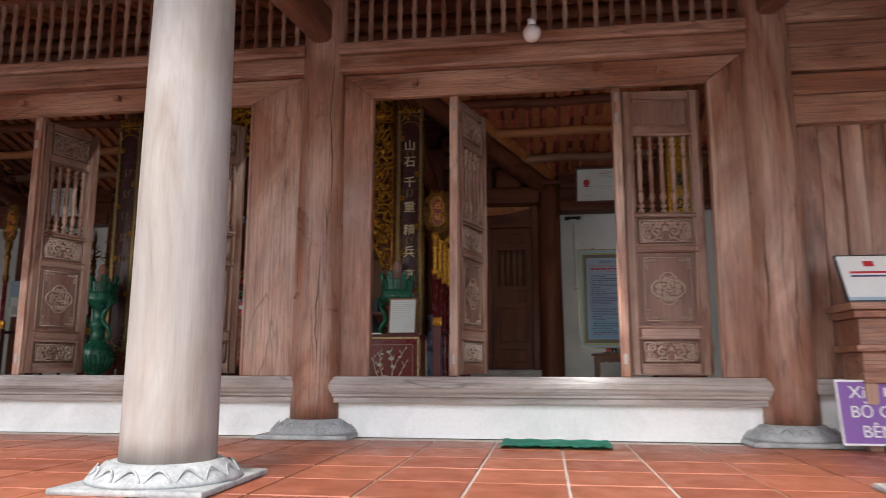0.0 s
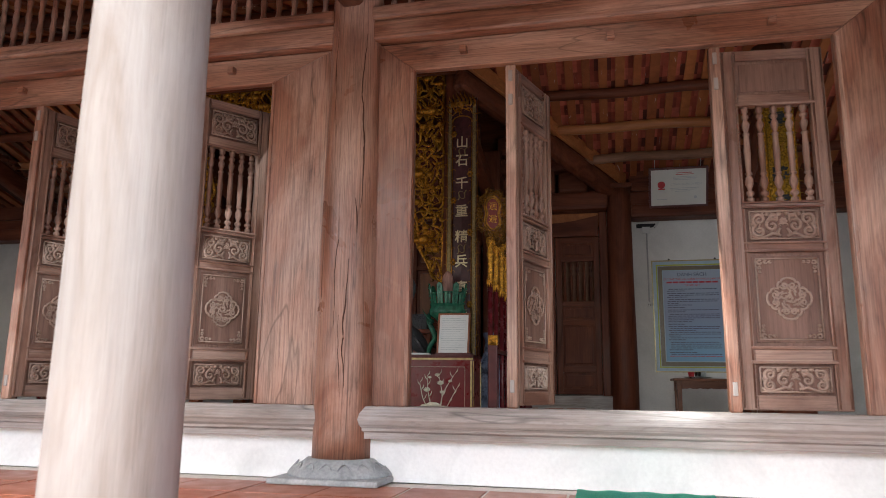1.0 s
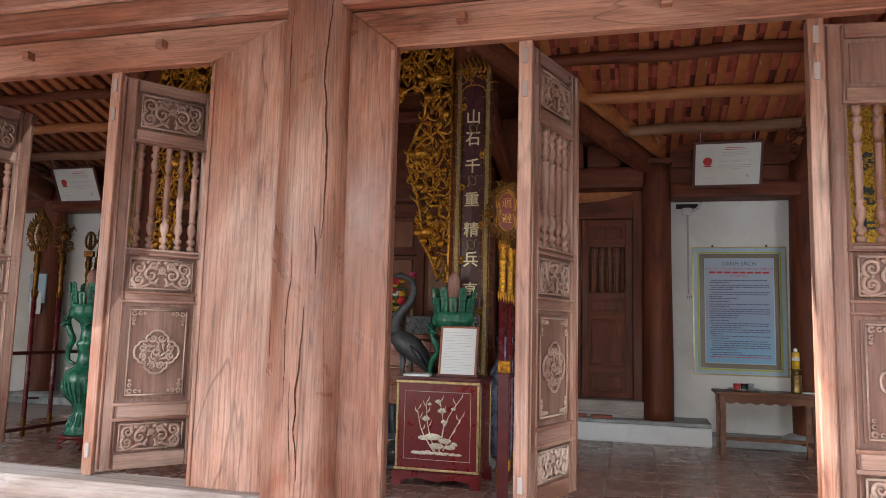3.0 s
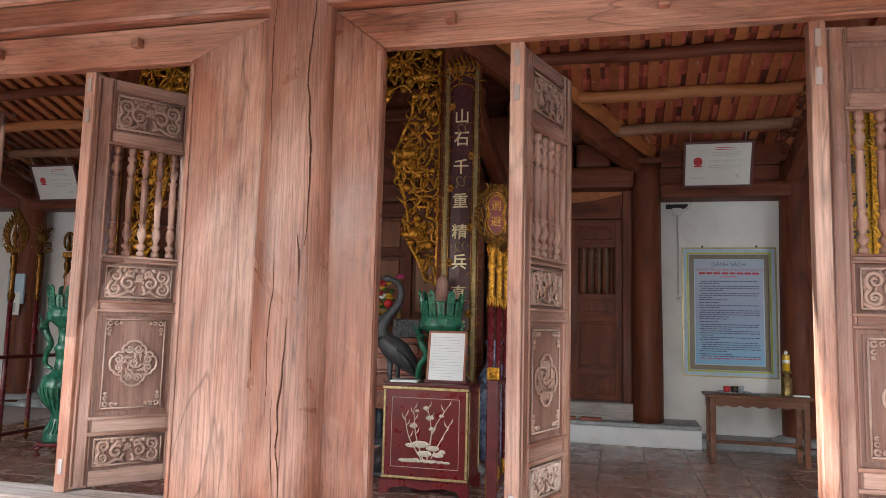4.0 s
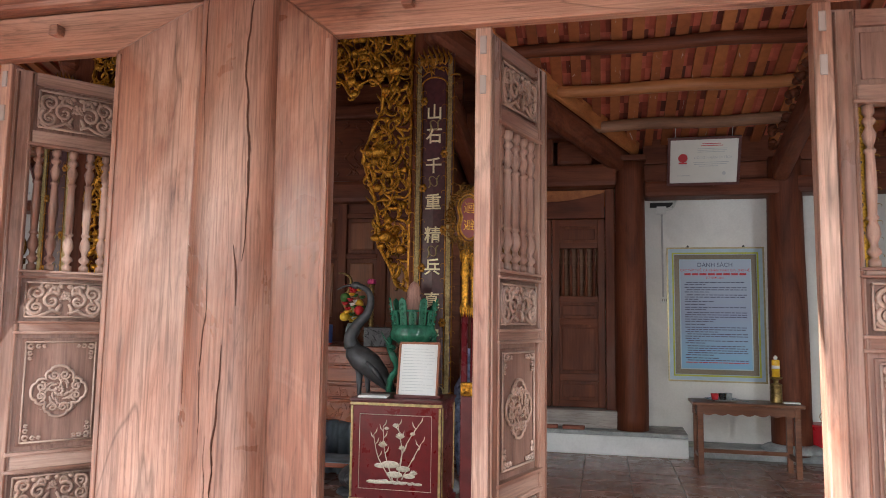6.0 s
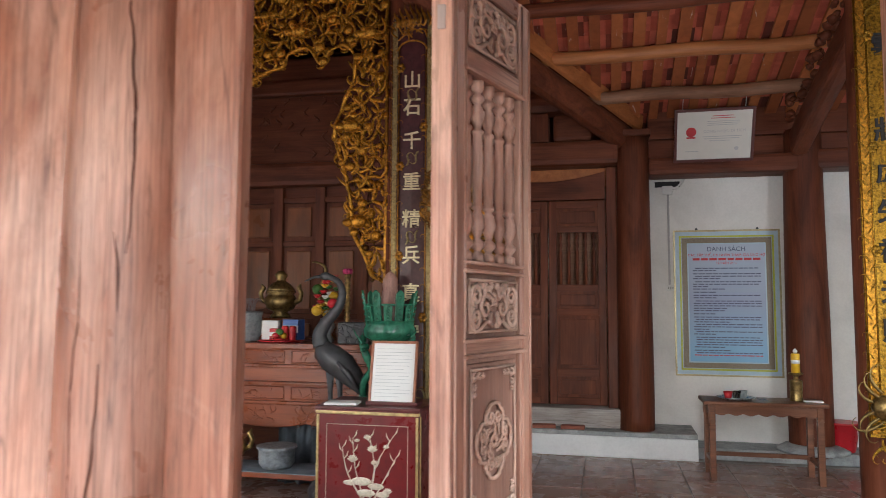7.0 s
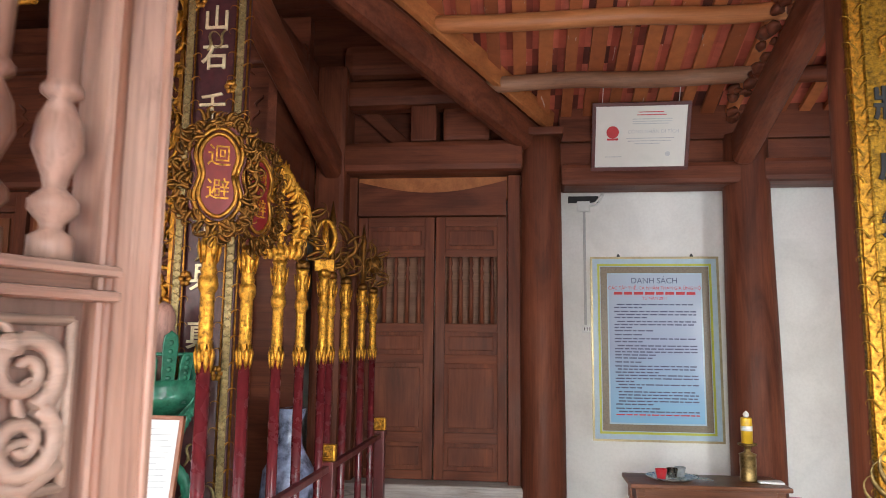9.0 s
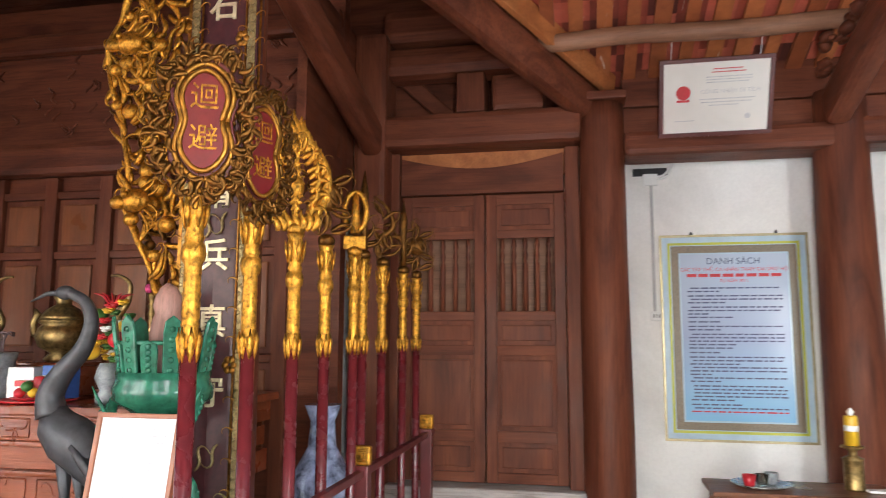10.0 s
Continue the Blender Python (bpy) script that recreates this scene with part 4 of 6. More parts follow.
# ---- the gilded arch before the altar ----
EDGE = spline([(-3.17, 2.93), (-2.98, 2.935), (-2.80, 3.0), (-2.66, 3.12), (-2.50, 3.16), (-2.42, 3.27), (-2.28, 3.29), (-2.17, 3.16), (-2.12, 3.25), (-2.0, 3.30), (-1.91, 3.19), (-1.93, 3.0),
               (-2.01, 2.82), (-2.06, 2.62), (-2.0, 2.42), (-1.93, 2.15), (-1.94, 1.97), (-1.84, 1.78), (-1.76, 1.60), (-1.69, 1.56)], 120)


def in_arch(x, z):
    x = MID + abs(x - MID)
    if x > -1.675 or z > 3.86:
        return False
    if z > 3.34:
        return True
    # to the outer side of the scalloped edge
    hit = 0
    for p, q in zip(EDGE, EDGE[1:]):
        if (p.x > x) != (q.x > x):
            zz = p.y + (q.y - p.y) * (x - p.x) / (q.x - p.x)
            hit += zz < z
    return hit % 2 == 1 if x < -1.91 else (hit % 2 == 1 or z > min((p.y for p in EDGE if abs(p.x - x) < 0.02), default=9))


arch = thing("gilded_arch", "gilded openwork arch of carved dragons and clouds between dark columns", "carved arch")
for f in (1, -1):
    half = [(MID + f * (p.x - MID), 7.84 - 0.01 * math.sin(k * 0.9), p.y) for k, p in enumerate(EDGE)]
    part("rim", tube(half, [0.014 + 0.004 * math.sin(k * 0.8) for k in range(len(half))], 7), GOLD, arch)
    ow = openwork(in_arch, (-3.17, -1.66, 1.55, 3.86), 330, 7.85, 21, 0.145, 0.0185)
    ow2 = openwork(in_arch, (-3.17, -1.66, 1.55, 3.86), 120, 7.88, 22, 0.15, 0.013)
    if f < 0:
        for q in (ow, ow2):
            for v in q.verts:
                v.co.x = 2 * MID - v.co.x
            bmesh.ops.reverse_faces(q, faces=q.faces[:])
    tagged(part("openwork", ow, GOLD, arch), kind="stuff")
    # deeper layer in darker gilt, so shade between the tendrils is painted in
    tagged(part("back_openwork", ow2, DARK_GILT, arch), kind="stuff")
    random.seed(4)
    for hx, hz in ((-1.93, 2.68), (-1.86, 1.98), (-2.35, 3.42), (-2.75, 3.3), (-1.80, 3.36)):
        head = bmesh.new()
        dragon_head(head, MID + f * (hx - MID), 7.80, hz, 0.13, -f)
        part("dragon_head", head, GOLD, arch)
    part("side_rail", bx(*sorted((MID + f * (-1.675 - MID), MID + f * (-1.655 - MID))), 7.84, 7.87, 1.56, 3.86), OLD_GOLD, arch)
disc = lathe([(0.0, 0), (0.075, 0.0), (0.095, 0.012), (0.10, 0.03), (0.095, 0.045)], 32)
for v in disc.verts:
    v.co = Vector((MID + v.co.x + 0.01, 7.84 - 0.05 + v.co.z, 3.10 + v.co.y))
tube(spiral(MID + 0.01, 3.09, 0.045, 1.6, 0, 1, 7.787, 20), 0.005, 5, disc)
part("sun_disc", disc, GOLD, arch, "round gilded sun disc with a spiral")
structure("beam_shrine_front", wobble(bx(-4.7, -1.62, 7.86, 8.02, 3.82, 3.98, 0.03), 0.004, 0.3), DARK_H, "dark beam above the gilded arch", "beam")


# ---- couplet boards on the inner columns ----
def border_scrolls(x0, x1, z0, z1, y, n, seed, t=0.006):
    bm = bmesh.new()
    random.seed(seed)
    for k in range(n):
        z = z0 + (z1 - z0) * (k + 0.5) / n
        for x, f in ((x0, 1), (x1, -1)):
            curl(bm, x, y, z - 0.02, 0.07, math.pi / 2 + f * 0.4 * (1 if k % 2 else -1), f * (1 if k % 2 else -1), t)
    return bm


def couplet(cx, chars, ground, face, edge_mat, label, z0=0.62, dark=False):
    b = thing("couplet_board", label, "couplet board", "couplet boards on the columns")
    n = 11
    out = [(0.15 * math.cos(math.pi * (1 - k / (n - 1))), 0.05 * math.sin(math.pi * k / (n - 1))) for k in range(n)]
    bd = bmesh.new()
    prof = [(cx - 0.15, 7.775), (cx - 0.15, 7.75), (cx - 0.08, 7.728), (cx, 7.72), (cx + 0.08, 7.728), (cx + 0.15, 7.75), (cx + 0.15, 7.775)]
    prism(prof, z0, 3.44, "z", bd)
    part("board", bd, ground, b)
    for f in (-1, 1):
        part("border", bx(cx + f * 0.125 - 0.024, cx + f * 0.125 + 0.024, 7.722, 7.742, z0 + 0.02, 3.40, 0.006), edge_mat, b)
        if not dark:
            part("border_face", bx(cx + f * 0.125 - 0.017, cx + f * 0.125 + 0.017, 7.716, 7.722, z0 + 0.02, 3.38, 0.002), PALE_BRASS, b, "pale gilt diapered border")
            strip = bmesh.new()
            for k in range(150):
                z = z0 + 0.04 + k * 0.0185
                tube([(cx + f * 0.125 - 0.016, 7.7155, z), (cx + f * 0.125 + 0.016, 7.7155, z + 0.0185 * (1 if k % 2 else -1))], 0.0022, 4, strip)
            tagged(part("border_diaper", strip, PALE_BRASS, b), kind="stuff")
        part("bead", tube([(cx + f * 0.098, 7.722, z0 + 0.02), (cx + f * 0.098, 7.722, 3.2)], 0.005, 6, None, 1, (0, 1, 0)), face, b)
        part("bead", tube([(cx + f * 0.152, 7.738, z0 + 0.02), (cx + f * 0.152, 7.738, 3.4)], 0.006, 6, None, 1, (0, 1, 0)), face, b)
    tagged(part("border_scroll", border_scrolls(cx - 0.125, cx + 0.125, z0 + 0.05, 3.2, 7.718, 44, 31), face, b), kind="stuff")
    crown = bmesh.new()
    random.seed(8)
    for k in range(30):
        a = random.uniform(-0.13, 0.13)
        curl(crown, cx + a, 7.712, 3.24 + random.uniform(0, 0.12), 0.09, random.uniform(0.4, 2.7), random.choice((-1, 1)), 0.008)
    for k in range(7):
        flame(crown, cx - 0.12 + 0.04 * k, 7.712, 3.34, 0.12 + 0.05 * math.sin(math.pi * k / 6), 0, 0.014)
    tube([(cx + 0.105 * math.cos(a), 7.712, 3.17 + 0.07 * math.sin(a)) for a in [math.pi * j / 12 for j in range(13)]], 0.007, 6, crown)
    part("crown", crown, face, b)
    foot = bmesh.new()
    for k in range(26):
        curl(foot, cx + random.uniform(-0.12, 0.12), 7.71, z0 + random.uniform(-0.10, 0.12), 0.10, random.uniform(0, 6.28), random.choice((-1, 1)), 0.010)
    part("foot_carving", foot, face if dark else PALE_BRASS, b)
    for z, ch in chars:
        if ch == "~":
            sc = bmesh.new()
            curl(sc, cx - 0.04, 7.715, z - 0.05, 0.13, 0.9, -1, 0.009, 0.5)
            curl(sc, cx + 0.05, 7.715, z + 0.05, 0.13, 3.9, -1, 0.008, 0.5)
            part("dragon_scroll", sc, PALE_BRASS if not dark else edge_mat, b)
        else:
            writing("character", ch, 0.150 if dark else 0.135, upright(cx, 7.719, z), INK if dark else PEARL_GOLD, b, 0.004, bold=0.0035 if dark else 0.0015)
    for k, z in enumerate((3.05, 2.62, 2.35, 2.02, 1.72, 1.3)):
        f = 1 if k % 2 else -1
        petal = bmesh.new()
        for j in range(6):
            ball((cx + f * 0.085 + 0.018 * math.cos(j * 1.05), 7.718, z + 0.022 * math.sin(j * 1.05)), 0.015, petal, (1, 0.5, 1), 7, 5)
        part("flower", petal, OLD_GOLD if not dark else face, b)
    return b


PEARL_GOLD = plain("pale_gold_leaf", (0.80, 0.68, 0.42), 0.4, 0.25, 0.3, 50.0, 0.2)
BOARD_RED = plain("couplet_lacquer", (0.075, 0.021, 0.023), 0.35, 0.0, 0.4, 30.0, 0.08)
BRIGHT_GOLD = plain("bright_gilding", (0.50, 0.265, 0.027), 0.40, 0.8, 0.85, 70.0, 1.0)
couplet(-1.44, [(2.95, "山"), (2.85, "~"), (2.76, "石"), (2.52, "千"), (2.40, "~"), (2.23, "重"), (1.97, "精"), (1.85, "~"), (1.72, "兵"), (1.46, "真"), (1.19, "守"), (0.95, "~")], BOARD_RED, OLD_GOLD, BOARD_RED,
        "dark red couplet board with gilded border and characters")
couplet(2 * MID + 1.44, [(2.76, "~"), (2.5, "~"), (2.23, "~"), (1.97, "~"), (1.72, "~"), (1.43, "~")], BOARD_RED, OLD_GOLD, BOARD_RED, "dark red couplet board with gilded border and characters")
rb = couplet(1.535, [(2.98, "雲"), (2.45, "將"), (2.19, "虎"), (1.95, "失"), (1.71, "神"), (1.47, "元"), (1.24, "賊"), (2.71, "~"), (1.0, "~")], BRIGHT_GOLD, BRIGHT_GOLD, GOLD, "gilded couplet board with black characters on a dark column", 0.62, True)
lion = bmesh.new()
random.seed(6)
dragon_head(lion, 1.48, 7.69, 0.80, 0.20, 1)
dragon_head(lion, 1.60, 7.69, 0.68, 0.16, -1)
part("lion_mask", lion, BRASS, rb, "gilded lion mask at the board's foot")


# ---- the mother-of-pearl chest, its framed card, booklet ----
CHEST_GILT = plain("pale_brass_edge", (0.62, 0.47, 0.22), 0.35, 0.6, 0.45, 30.0, 0.3)
chest = thing("offering_chest", "dark red lacquer chest with gilt edges and pearl flower inlay", "chest", at=(-1.515, 7.05, 0))
part("body", bx(-0.315, 0.315, 0, 0.44, 0.10, 0.765, 0.006), LACQUER, chest)
part("top", bx(-0.325, 0.325, -0.01, 0.45, 0.765, 0.785, 0.005), MAROON, chest)
for z0, z1 in ((0.735, 0.762), (0.105, 0.13)):
    part("gilt_edge", bx(-0.32, 0.32, -0.008, 0.02, z0 + 0.004, z1 - 0.004, 0.004), CHEST_GILT, chest)
for a in (-0.318, 0.294):
    part("gilt_edge", bx(a + 0.004, a + 0.020, -0.0075, 0.02, 0.131, 0.734, 0.004), CHEST_GILT, chest)
for y0 in (0.03, 0.40):
    part("gilt_edge", bx(0.312, 0.321, y0, y0 + 0.018, 0.131, 0.734, 0.003), CHEST_GILT, chest)
fr = bmesh.new()
for a, c in (((-0.25, 0.19), (0.25, 0.19)), ((0.25, 0.19), (0.25, 0.68)), ((0.25, 0.68), (-0.25, 0.68)), ((-0.25, 0.68), (-0.25, 0.19))):
    tube([(a[0], -0.0005, a[1]), (c[0], -0.0005, c[1])], 0.0022, 5, fr)
part("inlay_line", fr, PEARL, chest)
foot = [(-0.33, 0.0), (-0.27, 0.0), (-0.25, 0.04), (-0.15, 0.06), (0, 0.04), (0.15, 0.06), (0.25, 0.04), (0.27, 0.0), (0.33, 0.0), (0.33, 0.10), (-0.33, 0.10)]
part("foot_frieze", prism(foot, -0.014, 0.03), LACQUER, chest)
part("foot_frieze", prism(foot, 0.41, 0.45), LACQUER, chest)
inl = bmesh.new()
random.seed(14)
for k in range(34):   # rocky ground
    x = random.uniform(-0.17, 0.17)
    ball((x, 0.0, 0.232 + random.uniform(0, 0.022) * (1 - abs(x) * 4)), random.uniform(0.008, 0.018), inl, (1.8, 0.14, 0.7), 7, 5)
for lx, lz, r in ((-0.03, 0.355, 0.045), (0.06, 0.33, 0.035), (-0.10, 0.345, 0.03), (0.0, 0.29, 0.04), (0.10, 0.285, 0.03)):   # lotus leaves
    ball((lx, 0.0, lz), r, inl, (1.5, 0.06, 0.55), 10, 6)
for root, tip, bend in (((-0.02, 0.25), (-0.15, 0.545), -0.03), ((-0.01, 0.25), (-0.085, 0.60), -0.02), ((0.02, 0.25), (0.02, 0.61), 0.03), ((0.03, 0.27), (0.165, 0.625), -0.04), ((0.05, 0.26), (0.18, 0.50), 0.0)):
    pts = spline([root, ((root[0] + tip[0]) / 2 + bend, (root[1] + tip[1]) / 2), tip], 9)
    pts = [(p.x, 0.0, p.y) for p in pts]
    tube(pts, [0.0055 - 0.0004 * j for j in range(9)], 5, inl, 0.4)
    for j in (4, 6, 7, 8):
        f = (-1) ** j
        tube([pts[j], (pts[j][0] + f * 0.018, 0, pts[j][2] + 0.020), (pts[j][0] + f * 0.026, 0, pts[j][2] + 0.048)], [0.002, 0.005, 0.001], 5, inl, 0.4)
for fx, fz, r in ((-0.085, 0.475, 0.030), (0.035, 0.535, 0.030), (-0.06, 0.585, 0.016), (0.005, 0.605, 0.022), (0.12, 0.555, 0.018), (0.13, 0.30, 0.026), (0.05, 0.46, 0.022)):
    for j in range(7):   # open flowers with pointed petals
        a = math.pi * (0.08 + 0.14 * j)
        tube([(fx, 0.0, fz - r * 0.3), (fx + r * 0.7 * math.cos(a), 0.0, fz + r * 0.55 * math.sin(a)), (fx + r * 1.15 * math.cos(a), 0.0, fz + r * 1.1 * math.sin(a))], [r * 0.16, r * 0.26, r * 0.04], 5, inl, 0.3)
part("flower_inlay", inl, PEARL, chest, "pearl inlay of flowers, leaves and rocks")

CARD_FRAME = plain("orange_brown_frame", (0.33, 0.11, 0.05), 0.35)
card = thing("framed_notice", "framed white notice card leaning on the red chest", "notice", at=(-1.40, 7.16, 0.786))
fw, fh = 0.295, 0.385
tilt = Matrix.Rotation(radians(-11), 4, "X")


def tilted(bm, m):
    bmesh.ops.transform(bm, matrix=m, verts=bm.verts[:])
    return bm


for a in ((-fw / 2, -fw / 2 + 0.016, 0, fh), (fw / 2 - 0.016, fw / 2, 0, fh), (-fw / 2, fw / 2, 0, 0.016), (-fw / 2, fw / 2, fh - 0.016, fh)):
    part("frame", tilted(bx(a[0], a[1], -0.008, 0.012, a[2] + 0.0005, a[3], 0.003), tilt), CARD_FRAME, card)
part("sheet", tilted(bx(-fw / 2 + 0.01, fw / 2 - 0.01, 0.0, 0.008, 0.01, fh - 0.01), tilt), PAPER, card)
FAINT = plain("faint_print", (0.56, 0.57, 0.58), 0.6)
for k in range(15):
    w = fw / 2 - 0.035 - (0.05 if k in (0, 6, 11, 14) else 0) - 0.008 * (k % 3)
    part("print_line", tilted(bx(-fw / 2 + 0.035, w, -0.0016, 0.0, fh - 0.05 - k * 0.0205, fh - 0.0475 - k * 0.0205), tilt), FAINT, card)
part("stand", bx(-fw / 2 - 0.01, fw / 2 + 0.02, -0.02, 0.10, -0.001, 0.02, 0.004), MAROON, card)
bk = thing("booklet", "thin white booklet lying on the red chest", "booklet", at=(-1.70, 7.14, 0.786), turn=8)
part("cover", bx(-0.10, 0.10, -0.07, 0.07, 0.0, 0.012, 0.002), PAPER, bk)
part("top_sheet", bx(-0.095, 0.09, -0.065, 0.06, 0.0122, 0.016, 0.001), PAPER, bk)


# ---- green ceramic vases ----
def vase(x, y, lift, label, finial=True):
    v = thing("ceramic_vase", label, "vase", "green dragon vases", at=(x, y, lift))
    body = lathe([(0.135, 0.0), (0.14, 0.02), (0.125, 0.05), (0.13, 0.07), (0.105, 0.11), (0.085, 0.17), (0.078, 0.22), (0.09, 0.26), (0.14, 0.33), (0.175, 0.42), (0.18, 0.50), (0.16, 0.56), (0.11, 0.59), (0.085, 0.62),
                  (0.075, 0.70), (0.085, 0.78), (0.10, 0.80), (0.07, 0.84), (0.065, 0.92), (0.075, 0.98), (0.13, 1.03), (0.175, 1.06), (0.18, 1.10), (0.165, 1.13), (0.17, 1.16)], 32)
    part("body", body, CERAMIC, v)
    pet = bmesh.new()
    for k in range(24):
        a = 2 * math.pi * k / 24
        tube([(r * math.cos(a), r * math.sin(a), z) for r, z in ((0.092, 0.27), (0.145, 0.34), (0.18, 0.42), (0.183, 0.47))], [0.004, 0.014, 0.014, 0.003], 5, pet, 1, (0, 0, 1))
        tube([(r * math.cos(a), r * math.sin(a), z) for r, z in ((0.08, 0.18), (0.10, 0.12), (0.13, 0.075))], [0.004, 0.012, 0.006], 5, pet, 1, (0, 0, 1))
    part("petal_relief", pet, CERAMIC, v)
    for k in range(14):
        a = 2 * math.pi * k / 14
        h = 0.215 if k % 2 == 0 else 0.125
        o = [(-0.026, 0.0), (0.026, 0.0), (0.031, h * 0.72), (0.026, h * 0.9), (0.0, h), (-0.026, h * 0.9), (-0.031, h * 0.72)]
        pb = prism(o, -0.007, 0.007, "y", None, 0.003)
        for j in range(5):
            ball((0, -0.008, 0.02 + h * 0.17 * j), 0.011, pb, (1.2, 0.5, 1), 6, 4)
        bmesh.ops.transform(pb, matrix=pose(0.152 * math.cos(a), 0.152 * math.sin(a), 1.15, 0, 0, math.degrees(a) + 90) @ pose(0, 0, 0, 9, 0, 0), verts=pb.verts[:])
        part("crown_plate", pb, CERAMIC, v)
    part("crown_ring", tube([(0.163 * math.cos(k * 0.2618), 0.163 * math.sin(k * 0.2618), 1.265) for k in range(25)], 0.009, 6, None, 1.0, (0, 0, 1)), CERAMIC, v)
    for f in (-1, 1):
        dr = bmesh.new()
        pts = spline([(f * 0.10, -0.03, 0.62), (f * 0.165, -0.04, 0.66), (f * 0.155, -0.05, 0.76), (f * 0.10, -0.07, 0.84), (f * 0.13, -0.09, 0.93), (f * 0.16, -0.08, 1.0), (f * 0.165, -0.05, 1.05), (f * 0.14, -0.02, 1.09)], 40)
        tube(pts, [0.012 + 0.013 * math.sin(math.pi * j / 39) + 0.003 * (j % 2) for j in range(40)], 8, dr, 1, (0, 1, 0))
        for j in range(2, 38, 2):
            p = pts[j]
            ball((p.x + f * 0.02, p.y, p.z), 0.009, dr, (1, 0.6, 1.3), 5, 4)
        ball((f * 0.13, -0.13, 0.99), 0.034, dr, (1, 1.3, 0.8), 8, 6)
        ball((f * 0.125, -0.17, 0.975), 0.021, dr, (1, 1.3, 0.8), 7, 5)
        for j in range(5):
            tube([(f * 0.14, -0.12, 1.0), (f * (0.165 + 0.008 * j), -0.11, 1.03 + 0.01 * j), (f * (0.185 + 0.008 * j), -0.11, 1.02 + 0.022 * j)], [0.008, 0.006, 0.002], 5, dr)
        part("dragon", dr, CERAMIC, v)
    if finial:
        fin = wobble(lathe([(0.04, 1.14), (0.060, 1.2), (0.064, 1.3), (0.056, 1.35), (0.046, 1.375), (0.052, 1.40), (0.048, 1.44), (0.030, 1.47), (0.006, 1.485)], 16), 0.007, 0.05)
        part("wood_finial", fin, PINKWOOD, v, "rounded pinkish carved wood finial")
    st = thing("vase_stand", "low dark carved wooden stand under a green vase", "stand", "vase stands", at=(x, y, 0))
    part("top", lathe([(0.17, lift - 0.03), (0.18, lift - 0.02), (0.18, lift - 0.001)], 24), LACQUER, st)
    for k in range(4):
        a = math.pi / 4 + k * math.pi / 2
        part("leg", tube([(0.13 * math.cos(a), 0.13 * math.sin(a), lift - 0.03), (0.17 * math.cos(a), 0.17 * math.sin(a), lift * 0.5), (0.16 * math.cos(a), 0.16 * math.sin(a), 0.0)], [0.03, 0.022, 0.026], 7, None, 1, (0, 0, 1)), LACQUER, st)


PINKWOOD = wood("pink_wood", (0.36, 0.17, 0.13), (0.58, 0.33, 0.27), "z", 0.5)
vase(-1.545, 7.585, 0.12, "tall green glazed vase with dragon handles and crown rim")
vase(-4.93, 7.42, 0.12, "tall green glazed vase with dragon handles on a stand")


# ---- cranes on tortoises ----
def crane(x, y, f):
    c = thing("bronze_crane", "dark bronze crane standing on a tortoise", "statue", at=(x, y, 0))
    bm = bmesh.new()
    ball((0, 0, 0.14), 0.16, bm, (1.0, 1.3, 0.62), 16, 10)
    ball((0, -0.20, 0.16), 0.05, bm, (1, 1.4, 0.9), 10, 7)
    ball((0, 0, 0.03), 0.13, bm, (1.4, 1.5, 0.3), 12, 6)
    for s in (-1, 1):
        tube([(0.03 * s + 0.02 * f, 0, 0.20), (0.035 * s + 0.02 * f, 0, 0.55), (0.035 * s, 0.02, 0.80), (0.03 * s, 0, 0.95)], [0.022, 0.014, 0.018, 0.035], 8, bm)
    body = [(-f * 0.10, 0, 1.13), (-f * 0.075, 0, 1.07), (-f * 0.02, 0, 1.02), (f * 0.06, 0, 0.97), (f * 0.13, 0, 0.90), (f * 0.19, 0, 0.83), (f * 0.225, 0, 0.77)]
    tube(body, [0.045, 0.078, 0.098, 0.096, 0.078, 0.050, 0.012], 14, bm, 0.85)
    for j in range(11):
        w = 0.075 * math.cos(j * 0.62)
        tube([(f * (-0.02 + 0.014 * j), w, 1.06 - 0.012 * j), (f * (0.07 + 0.012 * j), w * 1.1, 0.99 - 0.014 * j), (f * (0.15 + 0.012 * j), w * 0.8, 0.88 - 0.016 * j)], [0.012, 0.022, 0.005], 6, bm, 0.5)
    neck = spline([(-f * 0.095, 0, 1.10), (-f * 0.11, 0, 1.18), (-f * 0.06, 0, 1.27), (f * 0.02, 0, 1.36), (f * 0.05, 0, 1.46), (f * 0.02, 0, 1.54), (-f * 0.06, 0, 1.58)], 26)
    tube(neck, [0.040 * (1 - j / 25) ** 1.6 + 0.021 for j in range(26)], 10, bm)
    ball((-f * 0.075, 0, 1.58), 0.032, bm, (1.3, 0.9, 0.9), 10, 7)
    tube([(-f * 0.09, 0, 1.58), (-f * 0.16, 0, 1.575), (-f * 0.23, 0, 1.545)], [0.014, 0.009, 0.003], 6, bm)
    bmesh.ops.transform(bm, matrix=Matrix.Scale(1.0, 4), verts=bm.verts[:])
    ob = part("bronze_crane", bm, BRONZE, None)
    bpy.data.objects.remove(c)
    ob.location = (x, y, 0)
    return tagged(ob, "dark bronze crane standing on a tortoise", "statue", "crane statues")


crane(-1.95, 7.63, 1)
crane(2 * MID + 1.92, 7.66, -1)


# ---- altar table and the things on it ----
alt = thing("altar_table", "large reddish-brown carved altar table with scalloped apron", "altar table")
ax0, ax1, ay = -4.55, -1.80, 8.07
part("top", bx(ax0, ax1, ay - 0.02, 9.2, 1.045, 1.09, 0.008), ALTAR, alt)
part("frieze", bx(ax0 + 0.03, ax1 - 0.03, ay + 0.01, 9.15, 0.93, 1.044, 0.004), ALTAR, alt)
